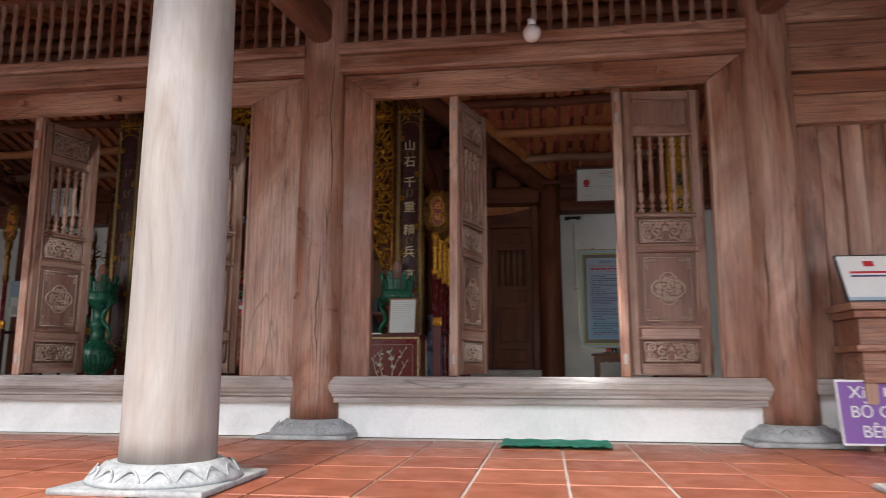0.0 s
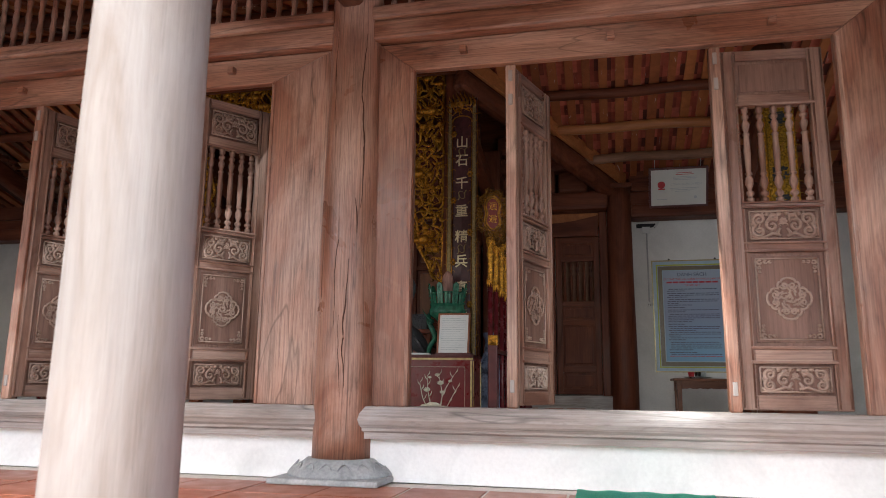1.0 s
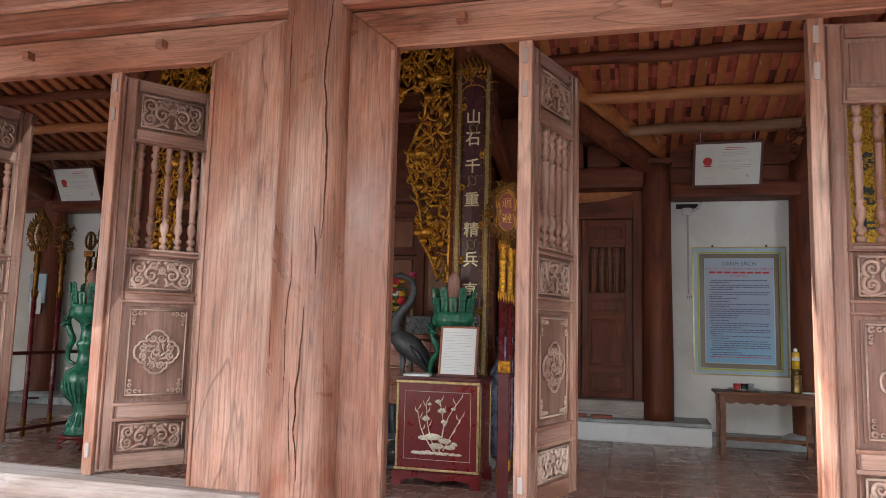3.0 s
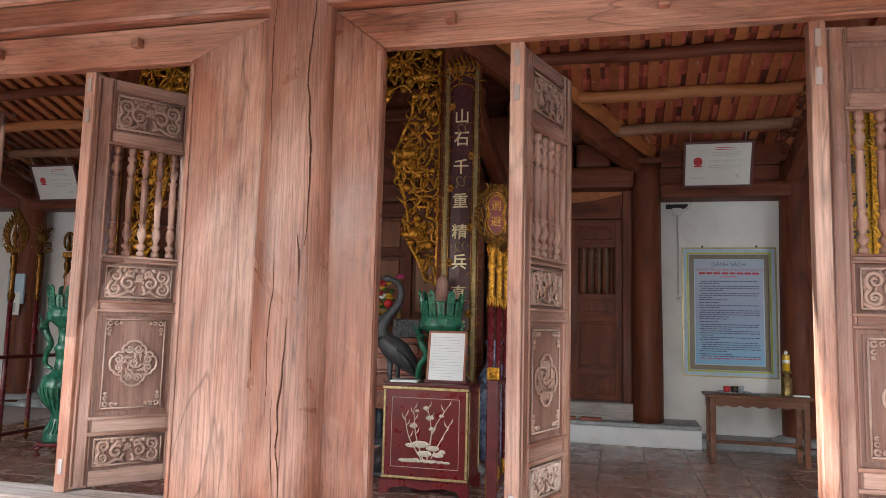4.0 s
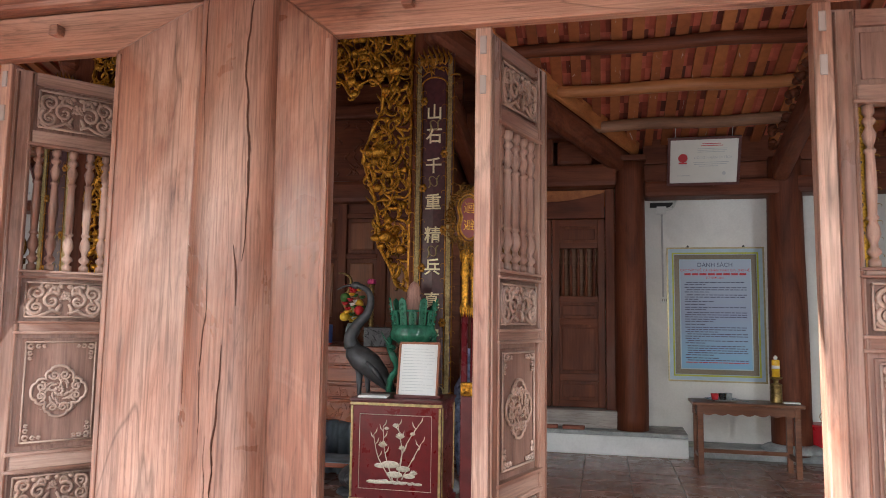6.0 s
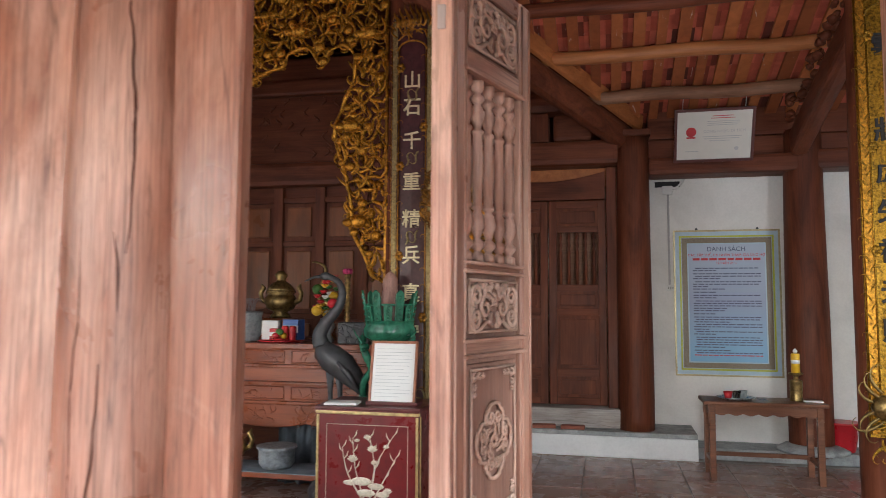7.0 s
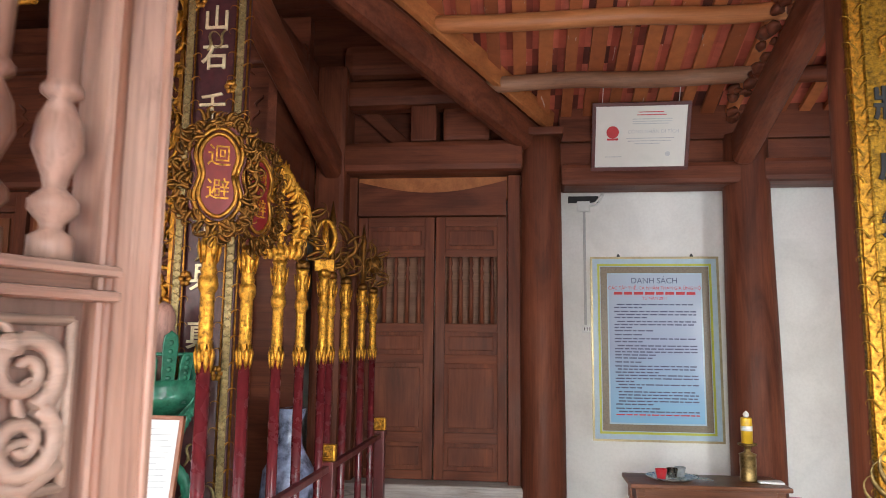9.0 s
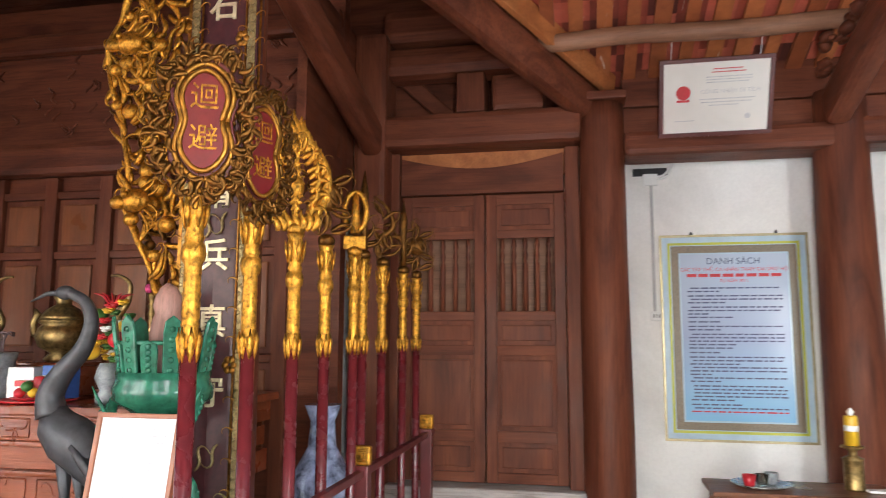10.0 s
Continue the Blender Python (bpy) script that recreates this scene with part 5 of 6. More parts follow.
part("moulding", bx(ax0, ax1, ay - 0.015, ay + 0.05, 0.905, 0.93, 0.008), ALTAR, alt)
part("waist", bx(ax0 + 0.04, ax1 - 0.04, ay + 0.03, 9.1, 0.80, 0.905, 0.003), ALTAR, alt)
part("moulding", bx(ax0, ax1, ay - 0.015, ay + 0.05, 0.775, 0.80, 0.008), ALTAR, alt)
part("drawer_band", bx(ax0 + 0.02, ax1 - 0.02, ay + 0.01, 9.1, 0.655, 0.775, 0.003), ALTAR, alt)
part("moulding", bx(ax0, ax1, ay - 0.02, ay + 0.05, 0.63, 0.655, 0.008), ALTAR, alt)
ap = [(ax0, 0.63), (ax0, 0.40)] + [(ax0 + (ax1 - ax0) * k / 40, 0.49 - 0.035 * abs(math.sin(k * math.pi / 8)) - 0.03 * math.exp(-((k - 20) / 4.0) ** 2)) for k in range(1, 40)] + [(ax1, 0.40), (ax1, 0.63)]
part("apron", prism(ap, ay, ay + 0.04, "y", None, 0.004), ALTAR, alt)
for x in (ax0 + 0.07, ax1 - 0.07):
    for y in (ay + 0.05, 9.08):
        part("leg", bx(x - 0.06, x + 0.06, y - 0.05, y + 0.05, 0.0, 0.45, 0.015), ALTAR, alt)
for k in range(4):
    xa = ax0 + 0.1 + k * 0.66
    cv = bmesh.new()
    random.seed(50 + k)
    for z0, z1, yy, n in ((0.945, 1.03, ay + 0.009, 12), (0.67, 0.76, ay + 0.009, 14), (0.50, 0.61, ay - 0.001, 20)):
        for j in range(n):
            curl(cv, xa + 0.05 + random.uniform(0, 0.5), yy, random.uniform(z0 + 0.01, z1 - 0.02), 0.07, random.uniform(0, 6.28), random.choice((-1, 1)), 0.0065)
        for a, c in (((xa, z0), (xa + 0.6, z0)), ((xa + 0.6, z0), (xa + 0.6, z1)), ((xa + 0.6, z1), (xa, z1)), ((xa, z1), (xa, z0))):
            if z0 > 0.6:
                tube([(a[0], yy, a[1]), (c[0], yy, c[1])], 0.004, 4, cv)
    tagged(part("relief_carving", cv, ALTAR, alt), kind="stuff")

GREYWARE = plain("blue_grey_ware", (0.34, 0.38, 0.40), 0.3, 0.0, 0.55, 30.0, 0.15)
REDPLASTIC = plain("red_plastic", (0.55, 0.02, 0.03), 0.3, 0.0, 0.1)
YELLOW = plain("yellow_gloss", (0.75, 0.45, 0.03), 0.35, 0.0, 0.15)
PINK = plain("pink_petal", (0.65, 0.05, 0.20), 0.5)
LEAFY = plain("leaf_green", (0.05, 0.16, 0.03), 0.5)
BLUEPRINT = plain("blue_wrapper", (0.04, 0.12, 0.40), 0.35)
CLEAR, _nt, _b = shader("clear_glass", 0.03)
_b.inputs["Transmission Weight"].default_value = 1.0
_b.inputs["Base Color"].default_value = (0.9, 0.95, 0.95, 1)
T = 1.091


def incense_pot(x, y):
    p = thing("incense_pot", "blue-grey glazed incense pot full of curled burnt sticks", "incense pot", at=(x, y, T))
    part("pot", lathe([(0.11, 0), (0.125, 0.01), (0.12, 0.03), (0.14, 0.05), (0.142, 0.2), (0.15, 0.215), (0.15, 0.235), (0.13, 0.237)], 28), GREYWARE, p)
    st = bmesh.new()
    random.seed(2)
    for k in range(34):
        a, r = random.uniform(0, 6.28), random.uniform(0, 0.10)
        b = random.uniform(0, 6.28)
        pts = [(r * math.cos(a) + 0.06 * (j / 6) ** 1.5 * math.cos(b + j * 0.5), r * math.sin(a) + 0.05 * (j / 6) ** 1.5 * math.sin(b + j * 0.5), 0.23 + 0.11 * math.sin(j / 6 * 2.2)) for j in range(7)]
        tube(pts, 0.0035, 4, st)
    part("incense_sticks", st, plain("burnt_sticks", (0.28, 0.20, 0.20), 0.8), p)


def censer(x, y, z, s, label, mat=None):
    c = thing("bronze_censer", label, "censer", "censers", at=(x, y, z))
    mat = mat or BRASS
    part("bowl", lathe([(0.09 * s, 0), (0.11 * s, 0.02 * s), (0.07 * s, 0.06 * s), (0.14 * s, 0.10 * s), (0.17 * s, 0.17 * s), (0.15 * s, 0.23 * s), (0.13 * s, 0.25 * s), (0.155 * s, 0.27 * s), (0.155 * s, 0.285 * s)], 28), mat, c)
    for f in (-1, 1):
        part("handle", tube([(f * 0.15 * s, 0, 0.16 * s), (f * 0.22 * s, 0, 0.19 * s), (f * 0.235 * s, 0, 0.26 * s), (f * 0.20 * s, 0, 0.32 * s), (f * 0.225 * s, 0, 0.36 * s)], [0.03 * s, 0.026 * s, 0.024 * s, 0.03 * s, 0.008 * s], 8), mat, c)
    return c


def lidded(x, y, z, s):
    c = censer(x, y, z, s, "dark brass lidded censer with dragon handles")
    part("lid", lathe([(0.15 * s, 0.286 * s), (0.14 * s, 0.31 * s), (0.10 * s, 0.36 * s), (0.05 * s, 0.39 * s), (0.05 * s, 0.41 * s), (0.07 * s, 0.45 * s), (0.04 * s, 0.49 * s), (0.01 * s, 0.5 * s)], 24), BRASS, c)


def offering_box(x, y, z, w, d, h, mat, label, turn=0):
    b = thing("offering_box", label, "box", "boxed offerings", at=(x, y, z), turn=turn)
    part("carton", bx(-w / 2, w / 2, -d / 2, d / 2, 0, h, 0.003), mat, b)
    part("band", bx(-w / 2 - 0.001, w / 2 + 0.001, -d / 2 - 0.0015, -d / 2, h * 0.35, h * 0.7), PAPER, b, "pale printed band")


def fruit_tower(x, y, s=1.0):
    f = thing("flower_offering", "flower and fruit offering with red and yellow blooms in a vase", "flowers", "flower offerings", at=(x, y, T))
    part("vase", lathe([(0.05 * s, 0), (0.055 * s, 0.02), (0.035 * s, 0.06), (0.06 * s, 0.12), (0.05 * s, 0.16), (0.04 * s, 0.19)], 18), GREYWARE, f)
    random.seed(int(abs(x) * 100))
    for m, n, r in ((LEAFY, 14, 0.032), (REDPLASTIC, 9, 0.034), (YELLOW, 9, 0.034), (PAPER, 4, 0.03)):
        fl_ = bmesh.new()
        for k in range(n):
            a, q, h = random.uniform(0, 6.28), random.uniform(0.01, 0.08) * s, random.uniform(0.18, 0.44) * s
            for j in range(6):
                ball((q * math.cos(a) + 0.012 * math.cos(j), q * math.sin(a) + 0.012 * math.sin(j), h + 0.008 * math.sin(j * 2.2)), r * 0.6, fl_, (1, 1, 0.45), 6, 4)
        tagged(part("leaves" if m is LEAFY else "bloom", fl_, m, f), kind="stuff")
    sp = bmesh.new()
    for k in range(12):
        a = k * 0.52
        tube([(0, 0, 0.40 * s), (0.05 * math.cos(a), 0.05 * math.sin(a), 0.46 * s), (0.09 * math.cos(a), 0.09 * math.sin(a), 0.47 * s)], [0.006, 0.006, 0.001], 4, sp)
    part("spiky_top", sp, REDPLASTIC, f)
    for k, m in enumerate((YELLOW, REDPLASTIC, YELLOW, LEAFY)):
        a = k * 1.7 + x
        part("fruit", ball((0.075 * s * math.cos(a), 0.06 * s * math.sin(a) - 0.02, (0.22 + 0.05 * k) * s), 0.038 * s, None, (1, 1, 0.95), 14, 10), m, f)


def candle_post(x, y):
    c = thing("candle_stand", "tall ringed brass candle stand with a pink lotus top", "candle stand", "candle stands", at=(x, y, T))
    part("stem", lathe([(0.05, 0), (0.055, 0.02), (0.02, 0.04)] + [(0.016 + 0.010 * (k % 2), 0.05 + 0.02 * k) for k in range(24)] + [(0.03, 0.54)], 14), BRASS, c)
    lo = bmesh.new()
    for k in range(8):
        ball((0.025 * math.cos(k * 0.785), 0.025 * math.sin(k * 0.785), 0.56), 0.018, lo, (1, 1, 1.4), 7, 5)
    part("lotus", lo, PINK, c)


def small_crane(x, y, f):
    c = thing("brass_crane", "slim brass crane candlestick on the altar", "candlestick", "brass cranes", at=(x, y, T))
    part("base", lathe([(0.07, 0), (0.07, 0.02), (0.04, 0.06), (0.02, 0.08)], 16), BRASS, c)
    b = bmesh.new()
    ball((0, 0, 0.30), 0.07, b, (1.3, 0.8, 1), 12, 8)
    tube([(0.01, 0, 0.07), (0.01, 0, 0.25)], 0.012, 6, b)
    tube(spline([(f * 0.05, 0, 0.32), (f * 0.10, 0, 0.40), (f * 0.04, 0, 0.50), (f * 0.03, 0, 0.60), (f * 0.09, 0, 0.645), (f * 0.15, 0, 0.65)], 20), [0.024 - 0.018 * j / 19 for j in range(20)], 7, b)
    part("bird", b, BRASS, c)


incense_pot(-2.97, 8.25)
lidded(-2.83, 8.62, T + 0.18, 0.80)
plinth = thing("censer_plinth", "small dark carved wooden plinth under the censer", "plinth", at=(-2.83, 8.62, T))
part("block", bx(-0.15, 0.15, -0.10, 0.10, 0, 0.16, 0.008), ALTAR, plinth)
part("top_board", bx(-0.17, 0.17, -0.12, 0.12, 0.1605, 0.179, 0.005), ALTAR, plinth)
small_crane(-3.32, 8.62, 1)
small_crane(-2.40, 8.62, -1)
fruit_tower(-2.27, 8.27, 1.12)
fruit_tower(-3.68, 8.36, 1.25)
fruit_tower(-3.17, 8.42, 0.8)
candle_post(-2.157, 8.42)
candle_post(-4.30, 8.42)
offering_box(-3.63, 8.16, T, 0.20, 0.12, 0.13, REDPLASTIC, "red boxed offering with a pale label on the altar")
offering_box(-2.74, 8.28, T + 0.016, 0.13, 0.10, 0.15, PAPER, "white and red boxed offering on a tray", 10)
offering_box(-2.56, 8.30, T + 0.016, 0.14, 0.10, 0.16, BLUEPRINT, "blue and white boxed offering on a tray", -8)
offering_box(-2.65, 8.19, T + 0.016, 0.10, 0.06, 0.09, REDPLASTIC, "small red boxed offering on a tray")
tray = thing("offering_tray", "round red plastic tray with offerings on the altar", "tray", at=(-2.64, 8.25, T))
part("dish", lathe([(0.15, 0), (0.17, 0.004), (0.185, 0.014), (0.18, 0.015), (0.15, 0.006)], 30), REDPLASTIC, tray)
for k in range(2):
    can = thing("drink_can", "small red drink can on the altar tray", "can", "drink cans", at=(-2.57 + 0.06 * k, 8.17, T + 0.016))
    part("wall", lathe([(0.024, 0), (0.026, 0.005), (0.026, 0.10), (0.022, 0.11)], 14), REDPLASTIC, can)
    part("lid", lathe([(0.022, 0.1101), (0.021, 0.113)], 14), BRASS, can)
cups = thing("cup_tray", "blue-white porcelain cup tray on the altar", "cup tray", at=(-3.20, 8.14, T))
part("tray", bx(-0.15, 0.15, -0.05, 0.05, 0.0, 0.035, 0.012), GREYWARE, cups)
for k in range(5):
    part("cup", lathe([(0.014, 0.036), (0.022, 0.05), (0.025, 0.075), (0.022, 0.074)], 12, (-0.12 + 0.06 * k, 0, 0)), GREYWARE, cups)
bot = thing("liquor_bottle", "clear bottle of red liquor on the altar", "bottle", at=(-3.45, 8.25, T))
part("glass", lathe([(0.045, 0), (0.05, 0.01), (0.05, 0.22), (0.02, 0.30), (0.018, 0.36)], 18), REDPLASTIC, bot)
part("cap", lathe([(0.02, 0.361), (0.02, 0.40), (0.01, 0.405)], 12), YELLOW, bot)
cb = thing("carved_casket", "dark carved casket on the altar beside the vase", "casket", at=(-2.0, 8.2, T))
part("box", bx(-0.12, 0.12, -0.08, 0.08, 0, 0.16, 0.006), BRONZE, cb)
kk = bmesh.new()
random.seed(77)
for k in range(26):
    curl(kk, random.uniform(-0.1, 0.1), -0.082, random.uniform(0.02, 0.14), 0.06, random.uniform(0, 6), random.choice((-1, 1)), 0.006)
part("fretwork", kk, BRONZE, cb)
hb = thing("light_bulb", "small bare white bulb below the shrine rail", "bulb", at=(-4.18, 9.45, 2.5))
part("glass", ball((0, 0, 0), 0.032), PLASTIC, hb)
part("socket", lathe([(0.016, 0.02), (0.018, 0.03), (0.018, 0.07)], 12), PLASTIC, hb)

# lower offering table before the altar
low = thing("low_table", "low grey-clothed offering table in front of the altar", "table")
CLOTH = plain("grey_cloth", (0.22, 0.26, 0.30), 0.85, 0.0, 0.4, 8.0, 0.3)
part("top", bx(-3.95, -2.0, 7.70, 8.0, 0.17, 0.21, 0.008), ALTAR, low)
part("cloth", wobble(bx(-3.97, -1.98, 7.68, 8.02, 0.211, 0.218, 0.003), 0.002, 0.1), CLOTH, low)
for x in (-3.9, -2.05):
    for y in (7.74, 7.96):
        part("leg", bx(x - 0.03, x + 0.03, y - 0.03, y + 0.03, 0, 0.17, 0.006), ALTAR, low)
T2 = 0.219
censer(-2.83, 7.85, T2, 0.72, "brass censer with dragon handles on the low table")
sk = thing("stick_bundle", "burnt curled incense sticks in the brass censer", "incense", at=(-2.83, 7.85, T2 + 0.20))
sb = bmesh.new()
random.seed(12)
for k in range(30):
    b = random.uniform(0, 6.28)
    tube([(0.05 * math.cos(b) * j / 3 + 0.03 * math.cos(b + j), 0.04 * math.sin(b) * j / 3, 0.10 * math.sin(j * 0.75)) for j in range(5)], 0.0035, 4, sb)
part("sticks", sb, plain("ash_sticks", (0.34, 0.22, 0.24), 0.8), sk)
for k, (x, m) in enumerate(((-3.33, YELLOW), (-3.22, PAPER), (-3.12, YELLOW), (-3.27, REDPLASTIC), (-3.03, PAPER), (-3.17, REDPLASTIC), (-3.40, BLUEPRINT))):
    offering_box(x, 7.80 + 0.07 * (k % 2), T2, 0.10, 0.09, 0.06 + 0.03 * (k % 3), m, "small packet of sweets on the low table", 12 * k)
jar = thing("blue_bottle", "small blue bottle on the low table", "bottle", at=(-2.72, 7.74, T2))
part("glass", lathe([(0.022, 0), (0.024, 0.01), (0.024, 0.07), (0.01, 0.09), (0.01, 0.11)], 14), BLUEPRINT, jar)
pot2 = thing("stone_basin", "grey ceramic basin on the low table", "basin", at=(-2.46, 7.84, T2))
part("bowl", lathe([(0.10, 0), (0.125, 0.03), (0.13, 0.13), (0.145, 0.14), (0.14, 0.155), (0.12, 0.15)], 26), GREYWARE, pot2)
drape = thing("cloth_bundle", "folded blue-grey cloth hanging under the altar", "cloth")
dc = bmesh.new()
n = 40
va = [[dc.verts.new((-2.62 + 0.6 * i / n, 8.20 + 0.03 * math.sin(i * 0.9) + 0.015 * math.sin(i * 2.3), 0.02 + 0.44 * j / 6)) for j in range(7)] for i in range(n + 1)]
for i in range(n):
    for j in range(6):
        dc.faces.new((va[i][j], va[i + 1][j], va[i + 1][j + 1], va[i][j + 1])).smooth = True
bmesh.ops.solidify(dc, geom=dc.faces[:], thickness=0.01)
part("folds", dc, CLOTH, drape)


# more gifts: two more bottles, a tall red candle pair, sweets and a plate of fruit, and the white slab under the altar
for k, (gx, gy, gm) in enumerate(((-3.52, 8.30, REDPLASTIC), (-3.39, 8.22, REDPLASTIC), (-3.56, 8.42, BRONZE))):
    g = thing("liquor_bottle", "slim bottle with a pale label on the altar", "bottle", "bottles on the altar", at=(gx, gy, T))
    part("glass", lathe([(0.030, 0), (0.034, 0.01), (0.034, 0.20), (0.013, 0.27), (0.012, 0.34), (0.015, 0.345), (0.015, 0.37)], 16), gm, g)
    part("paper_label", lathe([(0.0345, 0.05), (0.0348, 0.051), (0.0348, 0.14), (0.0345, 0.141)], 16), PAPER, g)
plate = thing("fruit_plate", "red dish of yellow and red fruit on the altar", "fruit", at=(-2.60, 8.13, T + 0.015))
part("dish", lathe([(0.04, 0), (0.07, 0.012), (0.075, 0.016), (0.04, 0.008)], 20), REDPLASTIC, plate)
random.seed(41)
for k in range(6):
    part("fruit", ball((0.035 * math.cos(k * 1.05), 0.03 * math.sin(k * 1.05), 0.038 + 0.03 * (k % 3 == 2)), 0.026, None, (1, 1, 0.92), 12, 8), (YELLOW, REDPLASTIC, LEAFY)[k % 3], plate)
twig = thing("dried_twig", "thin bare twigs with white buds behind the offerings", "twigs", at=(-3.56, 8.50, T))
tw = bmesh.new()
bud = bmesh.new()
for k in range(5):
    pts = spline([(0, 0, 0.0), (0.03 * (k - 2), 0, 0.32), (0.07 * (k - 2) + 0.03, 0.01 * k, 0.52), (0.12 * (k - 2) + 0.10, 0, 0.60 + 0.03 * (k % 2))], 12)
    tube(pts, [0.006 - 0.0004 * j for j in range(12)], 5, tw)
    ball(tuple(pts[-1]), 0.016, bud, (1, 1, 0.8), 7, 5)
part("branch", tw, BRONZE, twig)
part("bud", bud, PAPER, twig)
slab_w = thing("white_board", "plain white board leaning under the altar", "board", at=(-3.25, 8.42, 0.0))
part("panel", bx(-0.20, 0.20, -0.01, 0.01, 0.0, 0.46, 0.003), PAPER, slab_w)

# ---- rail and ceremonial poles ----
def ornament(kind, s=1.0):
    """The gilded head of a pole, its foot at z = 0."""
    bm = bmesh.new()
    random.seed(len(kind) * 7 + int(s * 10))
    ball((0, 0, 0.02), 0.035, bm, (1, 1, 0.8), 10, 6)
    if kind == "flame":
        for f in (-1, 1):
            for j in range(11):
                u = j / 10
                w = 0.092 * math.sin(math.pi * min(1.0, 0.16 + 0.84 * u)) ** 0.8
                flame(bm, f * w, 0.004 * (j % 2), 0.05 + 0.27 * u, 0.085 + 0.03 * u, f * (0.55 - 0.75 * u), 0.017)
                curl(bm, f * w * 0.55, -0.014, 0.05 + 0.25 * u, 0.075, 1.57 - f * 0.9, f * (-1) ** j, 0.013)
                curl(bm, f * w * 0.20, -0.02, 0.06 + 0.23 * u, 0.06, 1.57 + f * 0.6, -f, 0.010)
            tube([(f * 0.075 * math.sin(a), 0.006, 0.19 - 0.145 * math.cos(a)) for a in [math.pi * j / 14 for j in range(15)]], 0.012, 6, bm)
        for j in range(3):
            flame(bm, (j - 1) * 0.022, 0, 0.29, 0.17 - 0.04 * abs(j - 1), 0.1 * (j - 1), 0.018)
        ball((0, -0.012, 0.17), 0.036, bm, (0.8, 0.7, 1.2), 12, 8)
        for j in range(7):
            flame(bm, -0.06 + 0.02 * j, -0.02, 0.01, 0.075, (j - 3) * 0.12, 0.015)
    elif kind == "loop":
        tube([(0.05 * math.sin(a), 0, 0.20 - 0.09 * math.cos(a)) for a in [2 * math.pi * j / 20 for j in range(19)]], 0.013, 7, bm)
        bx(-0.05, 0.05, -0.02, 0.02, 0.03, 0.09, 0.006, bm)
        tube([(0, 0, 0.1), (0, 0, 0.30)], [0.025, 0.012], 7, bm)
    elif kind == "spear":
        tube([(0, 0, 0.02), (0, 0, 0.18), (0, 0, 0.30), (0, 0, 0.42)], [0.02, 0.012, 0.022, 0.002], 8, bm)
        for k in range(10):
            curl(bm, 0, 0.02 * (k % 2), 0.06 + 0.015 * k, 0.10, 0.3 * k, (-1) ** k, 0.011)
    elif kind == "hook":
        tube(spline([(0, 0, 0.02), (-0.03, 0, 0.12), (0.05, 0, 0.2), (0.02, 0, 0.3), (-0.05, 0, 0.36)], 20), [0.022 - 0.0008 * j for j in range(20)], 7, bm)
        for k in range(12):
            curl(bm, 0, 0.02 * (k % 3 - 1), 0.05 + 0.02 * k, 0.11, 0.8 * k, (-1) ** k, 0.011)
    else:
        for k in range(26):
            a = k * 0.7
            curl(bm, 0.02 * math.cos(a), 0.03 * math.sin(a), 0.05 + 0.011 * k, 0.10, a, (-1) ** k, 0.011)
        ball((0, 0, 0.2), 0.05, bm, (1, 0.7, 1.3), 10, 8)
    return bm


def pole(x, y, kind, top=1.36, head=1.80, label="maroon ceremonial pole with a gilded carved head", gilt=None):
    gilt = gilt or GOLD
    p = thing("ceremonial_pole", label, "ceremonial pole", "ceremonial poles in the rail", at=(x, y, 0))
    part("shaft", lathe([(0.015, 0.05), (0.020, 0.08), (0.0215, 0.5), (0.022, top)], 14), POLE_RED, p)
    part("ferrule", lathe([(0.0, 0.02), (0.02, 0.05), (0.024, 0.10), (0.021, 0.14), (0.025, 0.20), (0.023, 0.22)], 12), gilt, p)
    turned = ((0.98, 0), (1.08, 0.01), (1.18, 0.06), (1.0, 0.13), (1.10, 0.15), (1.0, 0.17), (1.06, 0.20), (1.02, 0.24), (1.06, 0.28), (1.0, 0.32), (1.12, 0.34), (1.0, 0.36), (1.05, 0.40), (1.01, 0.44),
              (1.05, 0.48), (1.0, 0.52), (1.36, 0.56), (1.46, 0.60), (1.32, 0.65), (1.04, 0.67), (1.22, 0.70), (1.02, 0.73), (1.10, 0.77), (1.06, 0.80), (1.22, 0.84), (1.16, 0.87), (1.36, 0.92), (1.15, 0.96), (1.5, 1.0))
    sleeve = part("gilded_sleeve", lathe([(0.022 * q, top + (head - top) * h) for q, h in turned], 14), gilt, p)
    for j in range(7):
        a = j * 0.8976
        part("sleeve_leaf", tube([(r * math.cos(a), r * math.sin(a), top + h) for r, h in ((0.0225, -0.035), (0.024, -0.01), (0.028, 0.025), (0.027, 0.055))], [0.002, 0.009, 0.010, 0.003], 6, None, 0.7, (0, 0, 1)), gilt, sleeve)
    for j in range(6):
        a = j * 1.047 + 0.3
        part("sleeve_leaf", tube([(r * math.cos(a), r * math.sin(a), head + h) for r, h in ((0.026, -0.10), (0.031, -0.06), (0.036, -0.02))], [0.003, 0.010, 0.003], 6, None, 0.7, (0, 0, 1)), gilt, sleeve)
    if kind:
        o = ornament(kind)
        bmesh.ops.transform(o, matrix=pose(0, 0, head, 0, 0, 12), verts=o.verts[:])
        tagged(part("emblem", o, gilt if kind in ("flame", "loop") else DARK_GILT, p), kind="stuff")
    return p


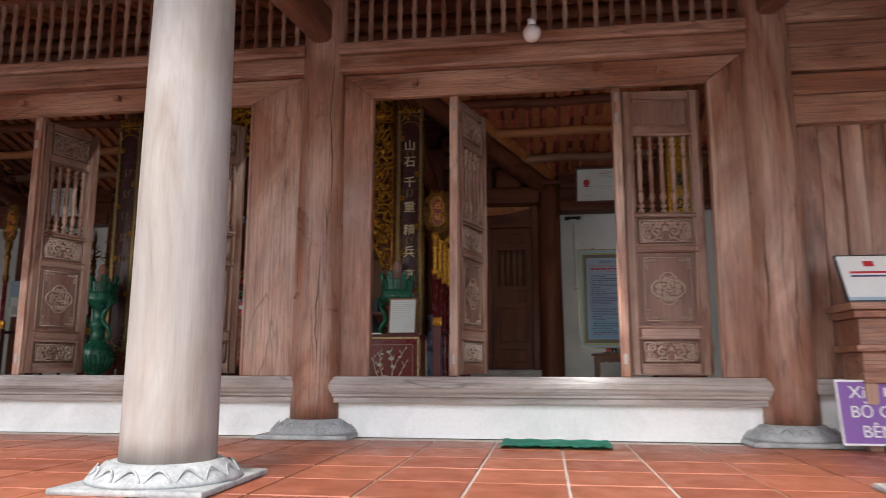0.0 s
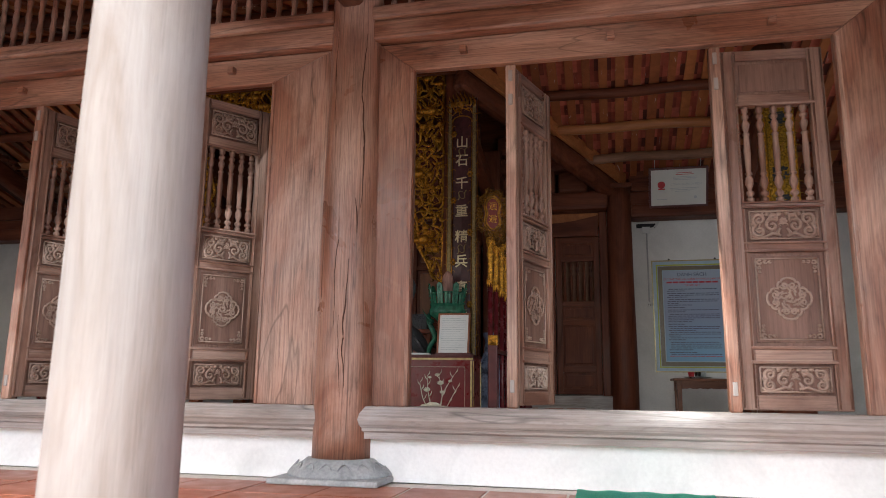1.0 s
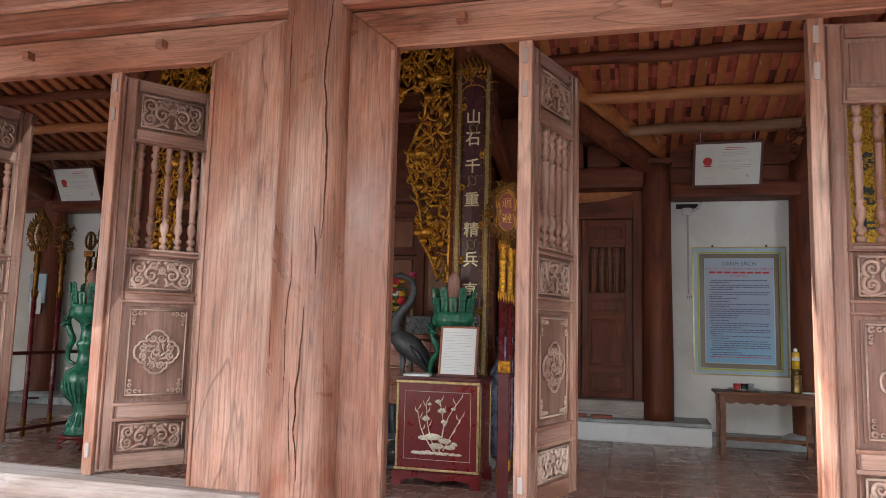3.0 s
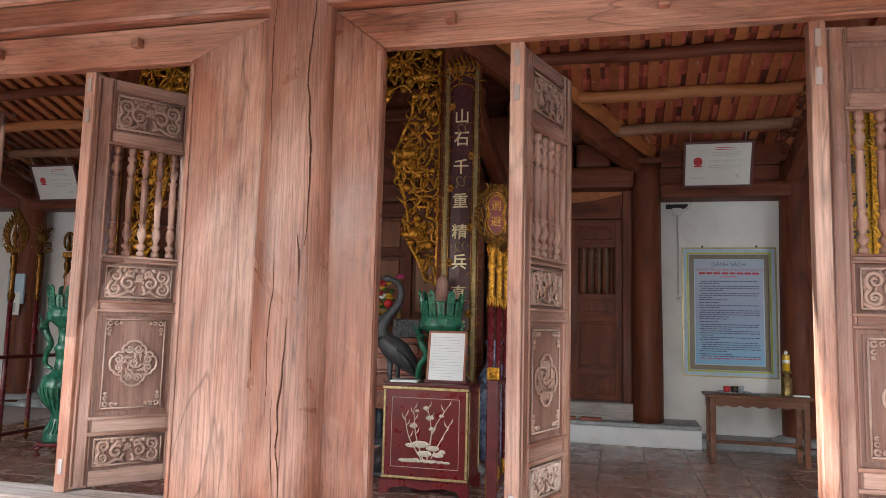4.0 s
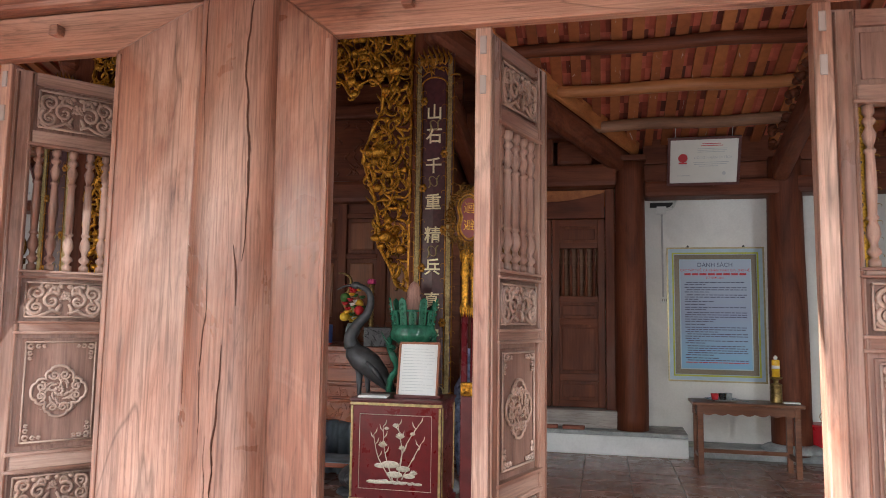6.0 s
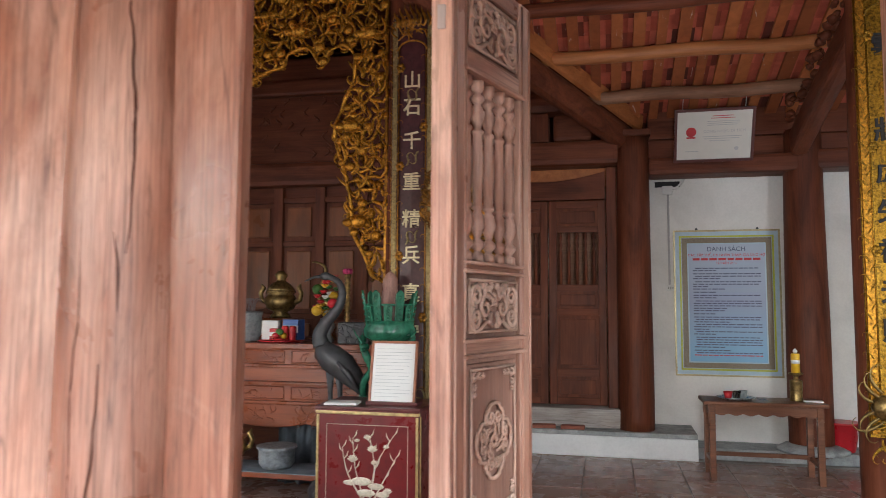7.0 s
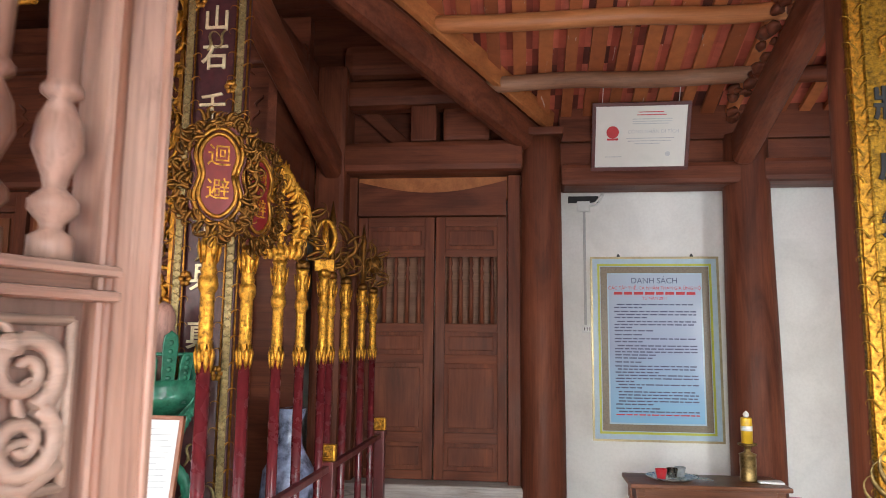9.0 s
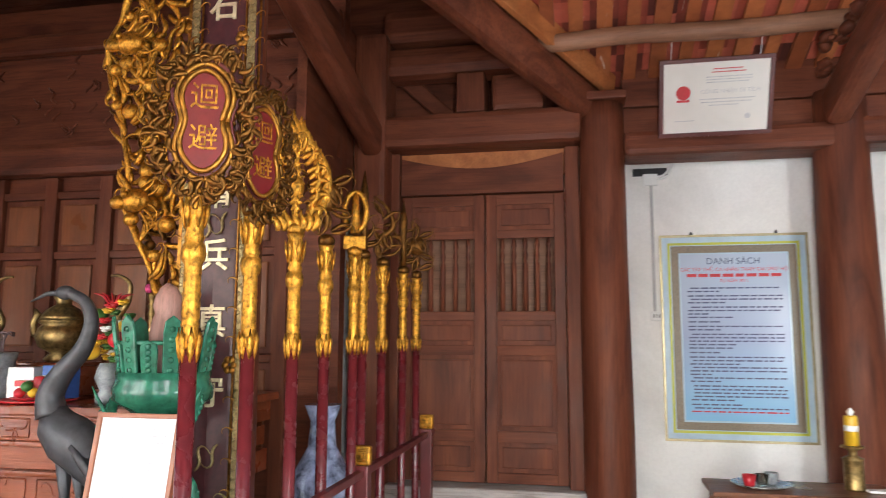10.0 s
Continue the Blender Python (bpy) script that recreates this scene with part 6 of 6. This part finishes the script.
def shield_pole(x, y, s, gilt=None):
    p = pole(x, y, "", 1.375, 1.79, "maroon ceremonial pole bearing a red and gilt shield plaque", gilt)
    gilt = gilt or GOLD
    m = pose(0.02, -0.01, 1.975, 0, 0, s) @ Matrix.Scale(0.80, 4)
    def put(bm):
        bmesh.ops.transform(bm, matrix=m, verts=bm.verts[:])
        return bm
    o = []
    for k in range(40):
        a = 2 * math.pi * k / 40
        o.append(((0.085 - 0.018 * math.cos(2 * a) ** 2 * abs(math.cos(a))) * math.cos(a) * (1 - 0.18 * math.exp(-(math.sin(a) / 0.25) ** 2)), 0.165 * math.sin(a)))
    part("plaque", put(prism(o, -0.02, 0.02, "y", None, 0.004)), SHIELD_RED, p, "deep red lacquer plaque")
    part("dragon_ground", put(prism([(q[0] * 1.62, q[1] * 1.36) for q in o], -0.004, 0.012, "y", None, 0.003)), MAROON, p, "maroon board behind the gilt dragons")
    rim = bmesh.new()
    tube([(q[0] * 1.04, -0.022, q[1] * 1.04) for q in o + o[:1]], 0.009, 6, rim)
    tube([(q[0] * 1.3, -0.008, q[1] * 1.2) for q in o + o[:1]], 0.010, 6, rim)
    part("rim", put(rim), OLD_GOLD, p)
    ring = bmesh.new()
    random.seed(17)
    for k in range(170):
        a = random.uniform(0, 6.28)
        q = random.uniform(1.1, 1.62)
        curl(ring, 0.095 * q * math.cos(a), random.uniform(-0.024, 0.0), 0.175 * q ** 0.75 * math.sin(a), 0.055, a + random.uniform(-1.2, 1.2), random.choice((-1, 1)), 0.013)
    tagged(part("dragon_rim", put(ring), DARK_GILT, p), kind="stuff")
    writing("character", "迴", 0.095, m @ pose(0, -0.0215, 0.075, 90, 0, 0), GOLD, p, 0.003)
    writing("character", "避", 0.095, m @ pose(0, -0.0215, -0.065, 90, 0, 0), GOLD, p, 0.003)
    return p


SHIELD_RED = plain("shield_red", (0.16, 0.004, 0.004), 0.45)
KINDS = ("flame", "cloud", "loop", "spear", "hook", "spear", "cloud")
for s in (1, -1):
    px = -1.01 if s > 0 else -5.66
    # the far bay's shade is put into the gilt colour of its poles
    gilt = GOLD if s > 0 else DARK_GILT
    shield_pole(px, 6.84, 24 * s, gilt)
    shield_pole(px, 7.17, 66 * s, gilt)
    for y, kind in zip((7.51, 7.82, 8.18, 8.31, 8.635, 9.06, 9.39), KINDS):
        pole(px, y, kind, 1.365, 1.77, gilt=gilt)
    rail = thing("pole_rail", "dark timber rail with gilt plaques that holds the poles", "rail", "rails for the poles")
    x = px + 0.03
    for z in (0.10, 0.80):
        part("bar", bx(x - 0.015, x + 0.015, 6.8, 9.75, z, z + 0.032, 0.004), MAROON, rail)
    for y in (6.8, 8.25, 9.57):
        post = part("post", bx(x - 0.035, x + 0.035, y - 0.03, y + 0.03, 0.0, 0.85, 0.006), MAROON, rail)
        pl = bx(x - 0.042, x + 0.042, y - 0.02, y + 0.02, 0.85, 0.935, 0.012)
        for f in (-1, 1):
            for k in range(3):
                h = 0.026 - 0.008 * k
                pts = [(x - h, y - 0.021, 0.8925 - h), (x + h, y - 0.021, 0.8925 - h), (x + h, y - 0.021, 0.8925 + h), (x - h, y - 0.021, 0.8925 + h), (x - h, y - 0.021, 0.8925 - h * 0.3)]
                tube(pts, 0.003, 4, pl)
        part("gilt_plaque", pl, GOLD, post, "gilt key-pattern plaque")


# ---- wall poster, certificate, switch ----
GLOSSBLUE, _n2, _b2 = shader("laminated_print", 0.35)
_sep = _n2.nodes.new("ShaderNodeSeparateXYZ")
_tc = _n2.nodes.new("ShaderNodeTexCoord")
_n2.links.new(_tc.outputs["Generated"], _sep.inputs[0])
_n2.links.new(ramp(_n2, _sep.outputs["Z"], [(0.0, (0.20, 0.45, 0.68)), (0.5, (0.27, 0.33, 0.50)), (1.0, (0.40, 0.48, 0.60))]), _b2.inputs["Base Color"])
_b2.inputs["Coat Weight"].default_value, _b2.inputs["Coat Roughness"].default_value = 0.25, 0.12
PALEBLUE = plain("pale_blue_print", (0.42, 0.56, 0.66), 0.3, 0.0, 0.1)
OLIVE = plain("brown_band_print", (0.22, 0.17, 0.11), 0.3, 0.0, 0.35, 90.0)
LIMELINE = plain("yellow_green_print", (0.50, 0.52, 0.05), 0.3, 0.0, 0.1)
NAVY = plain("navy_print", (0.07, 0.08, 0.16), 0.4, 0.0, 0.1)
GILTFRAME = plain("thin_gilt_frame", (0.45, 0.38, 0.22), 0.35, 0.6)
po = thing("wall_poster", "laminated blue donor list poster in a thin gilt frame", "poster")
X0, X1, Z0, Z1, PY = 0.525, 1.505, 0.715, 2.135, 10.37


def ring(parent, name, mat, a, b, y):
    for q in ((X0 + a, X1 - a, Z0 + a, Z0 + b), (X0 + a, X1 - a, Z1 - b, Z1 - a), (X0 + a, X0 + b, Z0 + b, Z1 - b), (X1 - b, X1 - a, Z0 + b, Z1 - b)):
        part(name, bx(q[0], q[1], y, PY + 0.012, q[2], q[3]), mat, parent)


part("backing", bx(X0 + 0.005, X1 - 0.005, PY - 0.002, PY + 0.012, Z0 + 0.005, Z1 - 0.005), PALEBLUE, po)
ring(po, "frame", GILTFRAME, 0.0, 0.016, PY - 0.014)
ring(po, "yellow_line", LIMELINE, 0.055, 0.072, PY - 0.004)
ring(po, "brown_band", OLIVE, 0.078, 0.128, PY - 0.005)
field = part("printed_field", bx(X0 + 0.14, X1 - 0.14, PY - 0.006, PY + 0.01, Z0 + 0.14, Z1 - 0.14), GLOSSBLUE, po)
cx = (X0 + X1) / 2
writing("heading", "DANH SÁCH", 0.062, upright(cx, PY - 0.0065, 1.945), NAVY, po, 0.0005)
writing("red_heading", "CÁC TẬP THỂ, CÁ NHÂN THAM GIA ỦNG HỘ", 0.034, upright(cx, PY - 0.0065, 1.888), RED_INK, po, 0.0005)
red_words = bmesh.new()
for a, b in ((-0.31, -0.245), (-0.232, -0.17), (-0.157, -0.085), (-0.072, 0.0), (0.013, 0.07), (0.083, 0.15), (0.163, 0.23), (0.243, 0.31)):
    bx(cx + a, cx + b, PY - 0.0075, PY - 0.006, 1.837, 1.859, 0.0, red_words)
part("red_line", red_words, RED_INK, po)
writing("red_heading", "TỪ NĂM 2011", 0.031, upright(cx, PY - 0.0065, 1.808), RED_INK, po, 0.0005)
random.seed(19)
zz = 1.755
while zz > 0.90:
    k = random.random()
    w = 0.62 if k > 0.3 else random.uniform(0.12, 0.4)
    words = bmesh.new()
    a = cx - 0.31 + 0.02 * (k > 0.6)
    while a < cx - 0.31 + w - 0.02:
        b = min(a + random.uniform(0.025, 0.07), cx - 0.31 + w)
        bx(a, b, PY - 0.0072, PY - 0.006, zz, zz + 0.0095, 0.0, words)
        a = b + 0.009
    part("print_line", words, NAVY if zz > 0.93 else RED_INK, po)
    zz -= 0.0235 if k > 0.15 else 0.031
for x in (X0 + 0.22, X1 - 0.2):
    part("hook", lathe([(0.014, 0), (0.012, 0.012), (0.004, 0.025)], 10, (x, PY, Z1 - 0.001)), BRONZE, po)


def certificate(cx_, label):
    ce = thing("framed_certificate", label, "certificate", "framed certificates", at=(cx_, 9.955, 2.735))
    w, h, t = 0.70, 0.50, Matrix.Rotation(radians(26), 4, "X")
    for q in ((-w / 2, w / 2, 0, 0.026), (-w / 2, w / 2, h - 0.026, h), (-w / 2, -w / 2 + 0.026, 0.0261, h - 0.0261), (w / 2 - 0.026, w / 2, 0.0261, h - 0.0261)):
        part("frame", tilted(bx(q[0], q[1], -0.015, 0.012, q[2], q[3], 0.003), t), CERTFRAME, ce)
    part("sheet", tilted(bx(-w / 2 + 0.02, w / 2 - 0.02, 0.0, 0.01, 0.02, h - 0.02), t), CREAM, ce)
    writing("heading", "CÔNG NHẬN DI TÍCH", 0.036, t @ pose(0.09, -0.001, 0.285, 90, 0, 0), FAINT, ce, 0.0004)
    for z, a, b, m in ((0.425, -0.02, 0.16, RED_INK), (0.405, -0.03, 0.18, RED_INK), (0.375, -0.06, 0.22, FAINT), (0.358, -0.06, 0.22, FAINT), (0.341, -0.06, 0.2, FAINT), (0.235, -0.1, 0.24, FAINT), (0.215, -0.09, 0.22, FAINT), (0.195, -0.04, 0.14, FAINT), (0.10, -0.25, -0.13, FAINT)):
        part("print_line", tilted(bx(a, b, -0.0012, 0.0, z, z + 0.006), t), m, ce)
    em = lathe([(0.045, 0), (0.045, 0.002)], 24)
    bmesh.ops.transform(em, matrix=t @ pose(-0.20, 0.0, 0.285, 90, 0, 0), verts=em.verts[:])
    part("emblem", em, RED_INK, ce, "plain round red emblem")
    part("emblem_ribbon", tilted(bx(-0.24, -0.16, -0.0014, 0.0, 0.225, 0.24), t), RED_INK, ce)
    se = lathe([(0.018, 0), (0.018, 0.002)], 16)
    bmesh.ops.transform(se, matrix=t @ pose(0.20, 0.0, 0.12, 90, 0, 0), verts=se.verts[:])
    part("seal", se, FAINT, ce)
    for x in (-0.28, 0.26):
        part("string", tube([t @ Vector((x, 0.0, h - 0.01)), (x, -0.33, 0.60)], 0.003, 5, None, 1, (1, 0, 0)), PAPER, ce)
    return ce


CERTFRAME = plain("dark_red_frame", (0.10, 0.02, 0.018), 0.35)
CREAM = plain("cream_certificate", (0.72, 0.71, 0.66), 0.35, 0.0, 0.06, 5.0, 0.02)
certificate(0.855, "framed cream certificate leaning out over the tie beam")
certificate(-7.42, "framed cream certificate leaning out over the tie beam")

GREY_PVC = plain("grey_pvc", (0.42, 0.42, 0.41), 0.5, 0.0, 0.1)
sw = thing("wall_switch", "white wall socket with conduit and junction box", "socket")
part("plate", bx(0.455, 0.555, 10.372, 10.386, 1.535, 1.60, 0.004), PLASTIC, sw)
for k in range(4):
    part("slot", bx(0.472 + 0.02 * k, 0.478 + 0.02 * k, 10.370, 10.373, 1.555, 1.58), INK, sw)
part("conduit", bx(0.475, 0.495, 10.370, 10.386, 1.60, 2.50, 0.003), GREY_PVC, sw)
part("junction_box", bx(0.43, 0.53, 10.35, 10.386, 2.50, 2.585, 0.006), PLASTIC, sw)
part("cable", tube(spline([(0.52, 10.36, 2.56), (0.57, 10.35, 2.57), (0.60, 10.35, 2.60), (0.63, 10.35, 2.64)], 12), 0.008, 6), PLASTIC, sw)
part("cable", tube(spline([(0.52, 10.35, 2.54), (0.58, 10.34, 2.55), (0.62, 10.34, 2.60), (0.64, 10.34, 2.65)], 12), 0.006, 6), PLASTIC, sw)
part("wall_gap", bx(0.36, 0.60, 10.378, 10.387, 2.575, 2.63, 0.0), INK, sw, "dark gap in the plaster under the beam")

# ---- side table ----
tb = thing("side_table", "small reddish wooden side table with scalloped apron", "table")
TABLEWOOD = wood("table_timber", (0.14, 0.05, 0.025), (0.30, 0.12, 0.06), "x", 0.35)
part("top", bx(0.625, 1.55, 9.13, 9.52, 0.60, 0.628, 0.008), TABLEWOOD, tb)
apr = [(0.66, 0.60), (0.66, 0.49)] + [(0.70 + 0.02 * k, 0.535 - 0.018 * abs(math.sin(k * math.pi / 5.6))) for k in range(40)] + [(1.515, 0.49), (1.515, 0.60)]
for y in (9.155, 9.475):
    part("apron", prism(apr, y, y + 0.02), TABLEWOOD, tb)
for x in (0.665, 1.465):
    for y in (9.15, 9.455):
        part("leg", bx(x, x + 0.048, y, y + 0.045, 0.0, 0.60, 0.005), TABLEWOOD, tb)
    part("apron", bx(x + 0.014, x + 0.034, 9.195, 9.455, 0.50, 0.60), TABLEWOOD, tb)
    part("stretcher", bx(x + 0.01, x + 0.04, 9.195, 9.455, 0.13, 0.165, 0.004), TABLEWOOD, tb)
part("stretcher", bx(0.70, 1.48, 9.46, 9.49, 0.14, 0.175, 0.004), TABLEWOOD, tb)

dish = thing("metal_tray", "round steel tray with small cups on the side table", "tray", at=(0.90, 9.33, 0.629))
part("plate", lathe([(0.10, 0), (0.12, 0.004), (0.155, 0.018), (0.15, 0.019), (0.115, 0.007)], 30), plain("steel", (0.55, 0.55, 0.55), 0.25, 0.9), dish)
for x, y, m, lab in ((0.83, 9.27, REDPLASTIC, "small red glass cup on the tray"), (0.90, 9.30, CLEAR, "small clear glass cup on the tray"), (0.96, 9.36, GREYWARE, "small pale dish on the tray")):
    cp = thing("cup", lab, "cup", "cups on the tray", at=(x, y, 0.637))
    part("bowl", lathe([(0.022, 0), (0.026, 0.004), (0.036, 0.06), (0.033, 0.06), (0.022, 0.008)], 18), m, cp)
lamp = thing("oil_lamp", "brass altar lamp with a yellow printed candle", "lamp", at=(1.36, 9.33, 0.629))
part("base", lathe([(0.05, 0), (0.052, 0.01), (0.048, 0.02), (0.048, 0.15), (0.053, 0.16), (0.02, 0.175), (0.02, 0.20), (0.055, 0.215), (0.055, 0.225)], 24), BRASS, lamp)
part("candle", lathe([(0.034, 0.226), (0.034, 0.37), (0.03, 0.38)], 18), YELLOW, lamp, "yellow printed candle glass")
part("label_band", lathe([(0.0345, 0.30), (0.0345, 0.33)], 18), PAPER, lamp)
part("wick_cap", lathe([(0.012, 0.38), (0.02, 0.40), (0.004, 0.42)], 12), PAPER, lamp)
pap = thing("folded_paper", "crumpled folded paper on the side table", "paper", at=(1.47, 9.28, 0.629))
part("sheet", wobble(bx(-0.07, 0.07, -0.045, 0.045, 0.0, 0.012, 0.003), 0.006, 0.05), PAPER, pap)
bu = thing("plastic_bucket", "red plastic bucket on the stone ledge at the wall", "bucket", at=(1.92, 10.14, 0.101))
part("pail", lathe([(0.10, 0), (0.105, 0.01), (0.14, 0.24), (0.152, 0.245), (0.152, 0.26), (0.135, 0.26)], 26), REDPLASTIC, bu)
for x in (1.66, 2 * MID - 1.66):
    fb = thing("column_base", "flat grey stone disc under a back column", "column base", "stone bases under the columns", at=(x, 10.08, 0.10))
    part("disc", wobble(lathe([(0.30, 0), (0.30, 0.02), (0.25, 0.05), (0.20, 0.065)], 28), 0.006, 0.1), STONE, fb)
for x in (1.56, -1.53, 2 * MID + 1.53, 2 * MID - 1.56):
    fb = thing("column_base", "grey stone disc under an inner column", "column base", "stone bases under the columns", at=(x, INNER + 0.20, 0))
    part("disc", wobble(lathe([(0.30, 0), (0.30, 0.03), (0.25, 0.07), (0.19, 0.085)], 28), 0.004, 0.1), STONE, fb)
for i, x in enumerate((-1.3, -1.02, -0.72, -0.45)):
    br = thing("loose_brick", "old red brick lying on the step", "brick", "old bricks on the step", at=(x, 9.93, 0.232), turn=(-3, 2, 4, -2)[i])
    part("brick", wobble(bx(-0.11, 0.11, -0.05, 0.05, 0, 0.035, 0.006), 0.004, 0.05), ROOFTILE, br)
jarb = thing("porcelain_vase", "blue and white porcelain vase on the floor behind the poles", "vase", at=(-1.28, 8.55, 0))
part("body", lathe([(0.10, 0), (0.11, 0.02), (0.13, 0.2), (0.16, 0.55), (0.14, 0.75), (0.07, 0.88), (0.06, 1.0), (0.09, 1.08)], 26), plain("blue_white_glaze", (0.35, 0.42, 0.62), 0.15, 0.0, 0.85, 14.0, 0.05), jarb)
nb = thing("notice_board", "grey notice sheet with a small dark square on the column", "notice")
part("sheet", bx(-8.12, -7.86, 9.905, 9.93, 1.35, 1.75), PALEBLUE, nb)
part("white_sheet", bx(-8.09, -7.90, 9.897, 9.9049, 1.2, 1.5), PAPER, nb)
part("dark_square", bx(-8.05, -7.96, 9.893, 9.8968, 1.24, 1.36), FAINT, nb)

# ---- porch things ----
mat_ = thing("floor_mat", "bright green plastic floor mat at the plinth", "mat")
gm = bmesh.new()
nx = 30
gv = [[gm.verts.new((-0.23 + 0.655 * i / nx, 4.28 + 0.47 * j / 8, 0.012 + 0.010 * (j == 0) * abs(math.sin(i * 1.1)) + 0.003 * math.sin(i * 0.8 + j))) for j in range(9)] for i in range(nx + 1)]
for i in range(nx):
    for j in range(8):
        gm.faces.new((gv[i][j], gv[i + 1][j], gv[i + 1][j + 1], gv[i][j + 1]))
bmesh.ops.solidify(gm, geom=gm.faces[:], thickness=0.008)
part("weave", gm, plain("green_plastic", (0.02, 0.50, 0.33), 0.5, 0.0, 0.3, 120.0, 0.5), mat_)

gl = thing("globe_lamp", "unlit white globe lamp on the head beam", "lamp", at=(0.0, 4.66, 2.745))
part("globe", ball((0, 0, 0), 0.062, None, (1, 1, 1), 24, 16), plain("opal_glass", (0.80, 0.72, 0.68), 0.3, 0.0, 0.04), gl)
part("socket", lathe([(0.028, 0.055), (0.03, 0.075), (0.03, 0.10)], 16), PLASTIC, gl)
part("arm", tube([(0, 0, 0.09), (0, 0.05, 0.10), (0, 0.09, 0.07)], 0.012, 6), BRONZE, gl)

PURPLE = plain("purple_board", (0.20, 0.07, 0.34), 0.35, 0.0, 0.1)
sg = thing("purple_sign", "purple printed sign board leaning at the column's foot", "sign", at=(1.70, 4.42, 0.035))
tl = Matrix.Rotation(radians(-10), 4, "X")
part("board", tilted(bx(0, 0.62, 0, 0.012, 0.0, 0.37, 0.003), tl), PURPLE, sg)
for q in ((0, 0.62, 0, 0.012), (0, 0.62, 0.358, 0.37), (0, 0.012, 0.0121, 0.3579), (0.608, 0.62, 0.0121, 0.3579)):
    part("white_edge", tilted(bx(q[0], q[1], -0.003, 0.0, q[2], q[3]), tl), PAPER, sg)
writing("lettering", "Xin", 0.10, tl @ pose(0.14, -0.002, 0.295, 90, 0, 0), PAPER, sg, 0.001)
writing("lettering", "BỎ G", 0.095, tl @ pose(0.175, -0.002, 0.185, 90, 0, 0), PAPER, sg, 0.001)
writing("lettering", "BÊN", 0.095, tl @ pose(0.20, -0.002, 0.075, 90, 0, 0), PAPER, sg, 0.001)
for z, a in ((0.275, 0.26), (0.16, 0.34), (0.05, 0.33)):
    part("lettering_bar", tilted(bx(a, 0.58, -0.003, 0.0, z, z + 0.05), tl), PAPER, sg)

dk = thing("reading_stand", "dark reddish carved stand under a sloping notice", "stand")
part("top", bx(1.80, 2.9, 4.40, 4.80, 0.80, 0.845, 0.01), FACADE_H, dk)
part("moulding", bx(1.82, 2.88, 4.42, 4.78, 0.755, 0.799, 0.01), FACADE_H, dk)
part("frieze", bx(1.85, 2.85, 4.45, 4.76, 0.60, 0.754, 0.004), FACADE_H, dk)
part("moulding", bx(1.82, 2.88, 4.42, 4.78, 0.56, 0.60, 0.01), FACADE_H, dk)
part("carved_apron", bx(1.86, 2.84, 4.46, 4.75, 0.38, 0.559, 0.006), FACADE_H, dk)
scv = bmesh.new()
random.seed(61)
for k in range(16):
    curl(scv, 1.9 + 0.05 * k, 4.457, 0.45, 0.08, random.uniform(0, 6.28), (-1) ** k, 0.008)
part("relief_carving", scv, FACADE_H, dk)
for x in (1.86, 2.78):
    part("leg", bx(x, x + 0.07, 4.46, 4.52, 0.0, 0.38, 0.008), FACADE_V, dk)
    part("leg", bx(x, x + 0.07, 4.69, 4.75, 0.0, 0.38, 0.008), FACADE_V, dk)
nt_ = thing("sloping_notice", "white printed notice panel on a sloping board", "notice", at=(1.80, 4.44, 0.846))
ts = Matrix.Rotation(radians(-28), 4, "X")
part("board", tilted(bx(0, 0.75, 0.0, 0.02, 0.0, 0.34, 0.004), ts), BRONZE, nt_)
part("sheet", tilted(bx(0.012, 0.738, -0.003, -0.0002, 0.012, 0.328), ts), PAPER, nt_)
part("cyan_edge", tilted(bx(0.012, 0.738, -0.0042, -0.0031, 0.012, 0.032), ts), PALEBLUE, nt_)
part("red_mark", tilted(bx(0.15, 0.21, -0.0045, -0.0031, 0.25, 0.29), ts), RED_INK, nt_)
part("red_line", tilted(bx(0.06, 0.70, -0.0042, -0.0031, 0.20, 0.215), ts), RED_INK, nt_)
part("blue_line", tilted(bx(0.06, 0.66, -0.0042, -0.0031, 0.175, 0.187), ts), NAVY, nt_)


# ---- floor tiles, one by one ----
def lay(parent, name, x0, x1, y0, y1, size, mat, gap=0.012, skip=()):
    h = (size - gap) / 2
    bm = bmesh.new()
    top = [bm.verts.new((a * (h - 0.003), b * (h - 0.003), 0.0)) for a, b in ((-1, -1), (1, -1), (1, 1), (-1, 1))]
    low = [bm.verts.new((a * h, b * h, -0.004)) for a, b in ((-1, -1), (1, -1), (1, 1), (-1, 1))]
    bm.faces.new(top)
    for k in range(4):
        bm.faces.new((low[k], low[(k + 1) % 4], top[(k + 1) % 4], top[k]))
    mesh = bpy.data.meshes.new(name)
    bm.to_mesh(mesh)
    bm.free()
    mesh.materials.append(mat)
    random.seed(9)
    for i in range(int(round((x1 - x0) / size))):
        for j in range(int(round((y1 - y0) / size))):
            x, y = x0 + (i + 0.5) * size, y0 + (j + 0.5) * size
            t = new(name, mesh)
            t.parent = parent
            t.location = (x, y, random.uniform(-0.0015, 0.0005))
            t.rotation_euler = (random.uniform(-0.002, 0.002), random.uniform(-0.002, 0.002), random.choice((0, math.pi / 2, math.pi)))


lay(porch, "floor_tile", -7.07, 3.33, 2.25, 4.65, 0.40, TILE)
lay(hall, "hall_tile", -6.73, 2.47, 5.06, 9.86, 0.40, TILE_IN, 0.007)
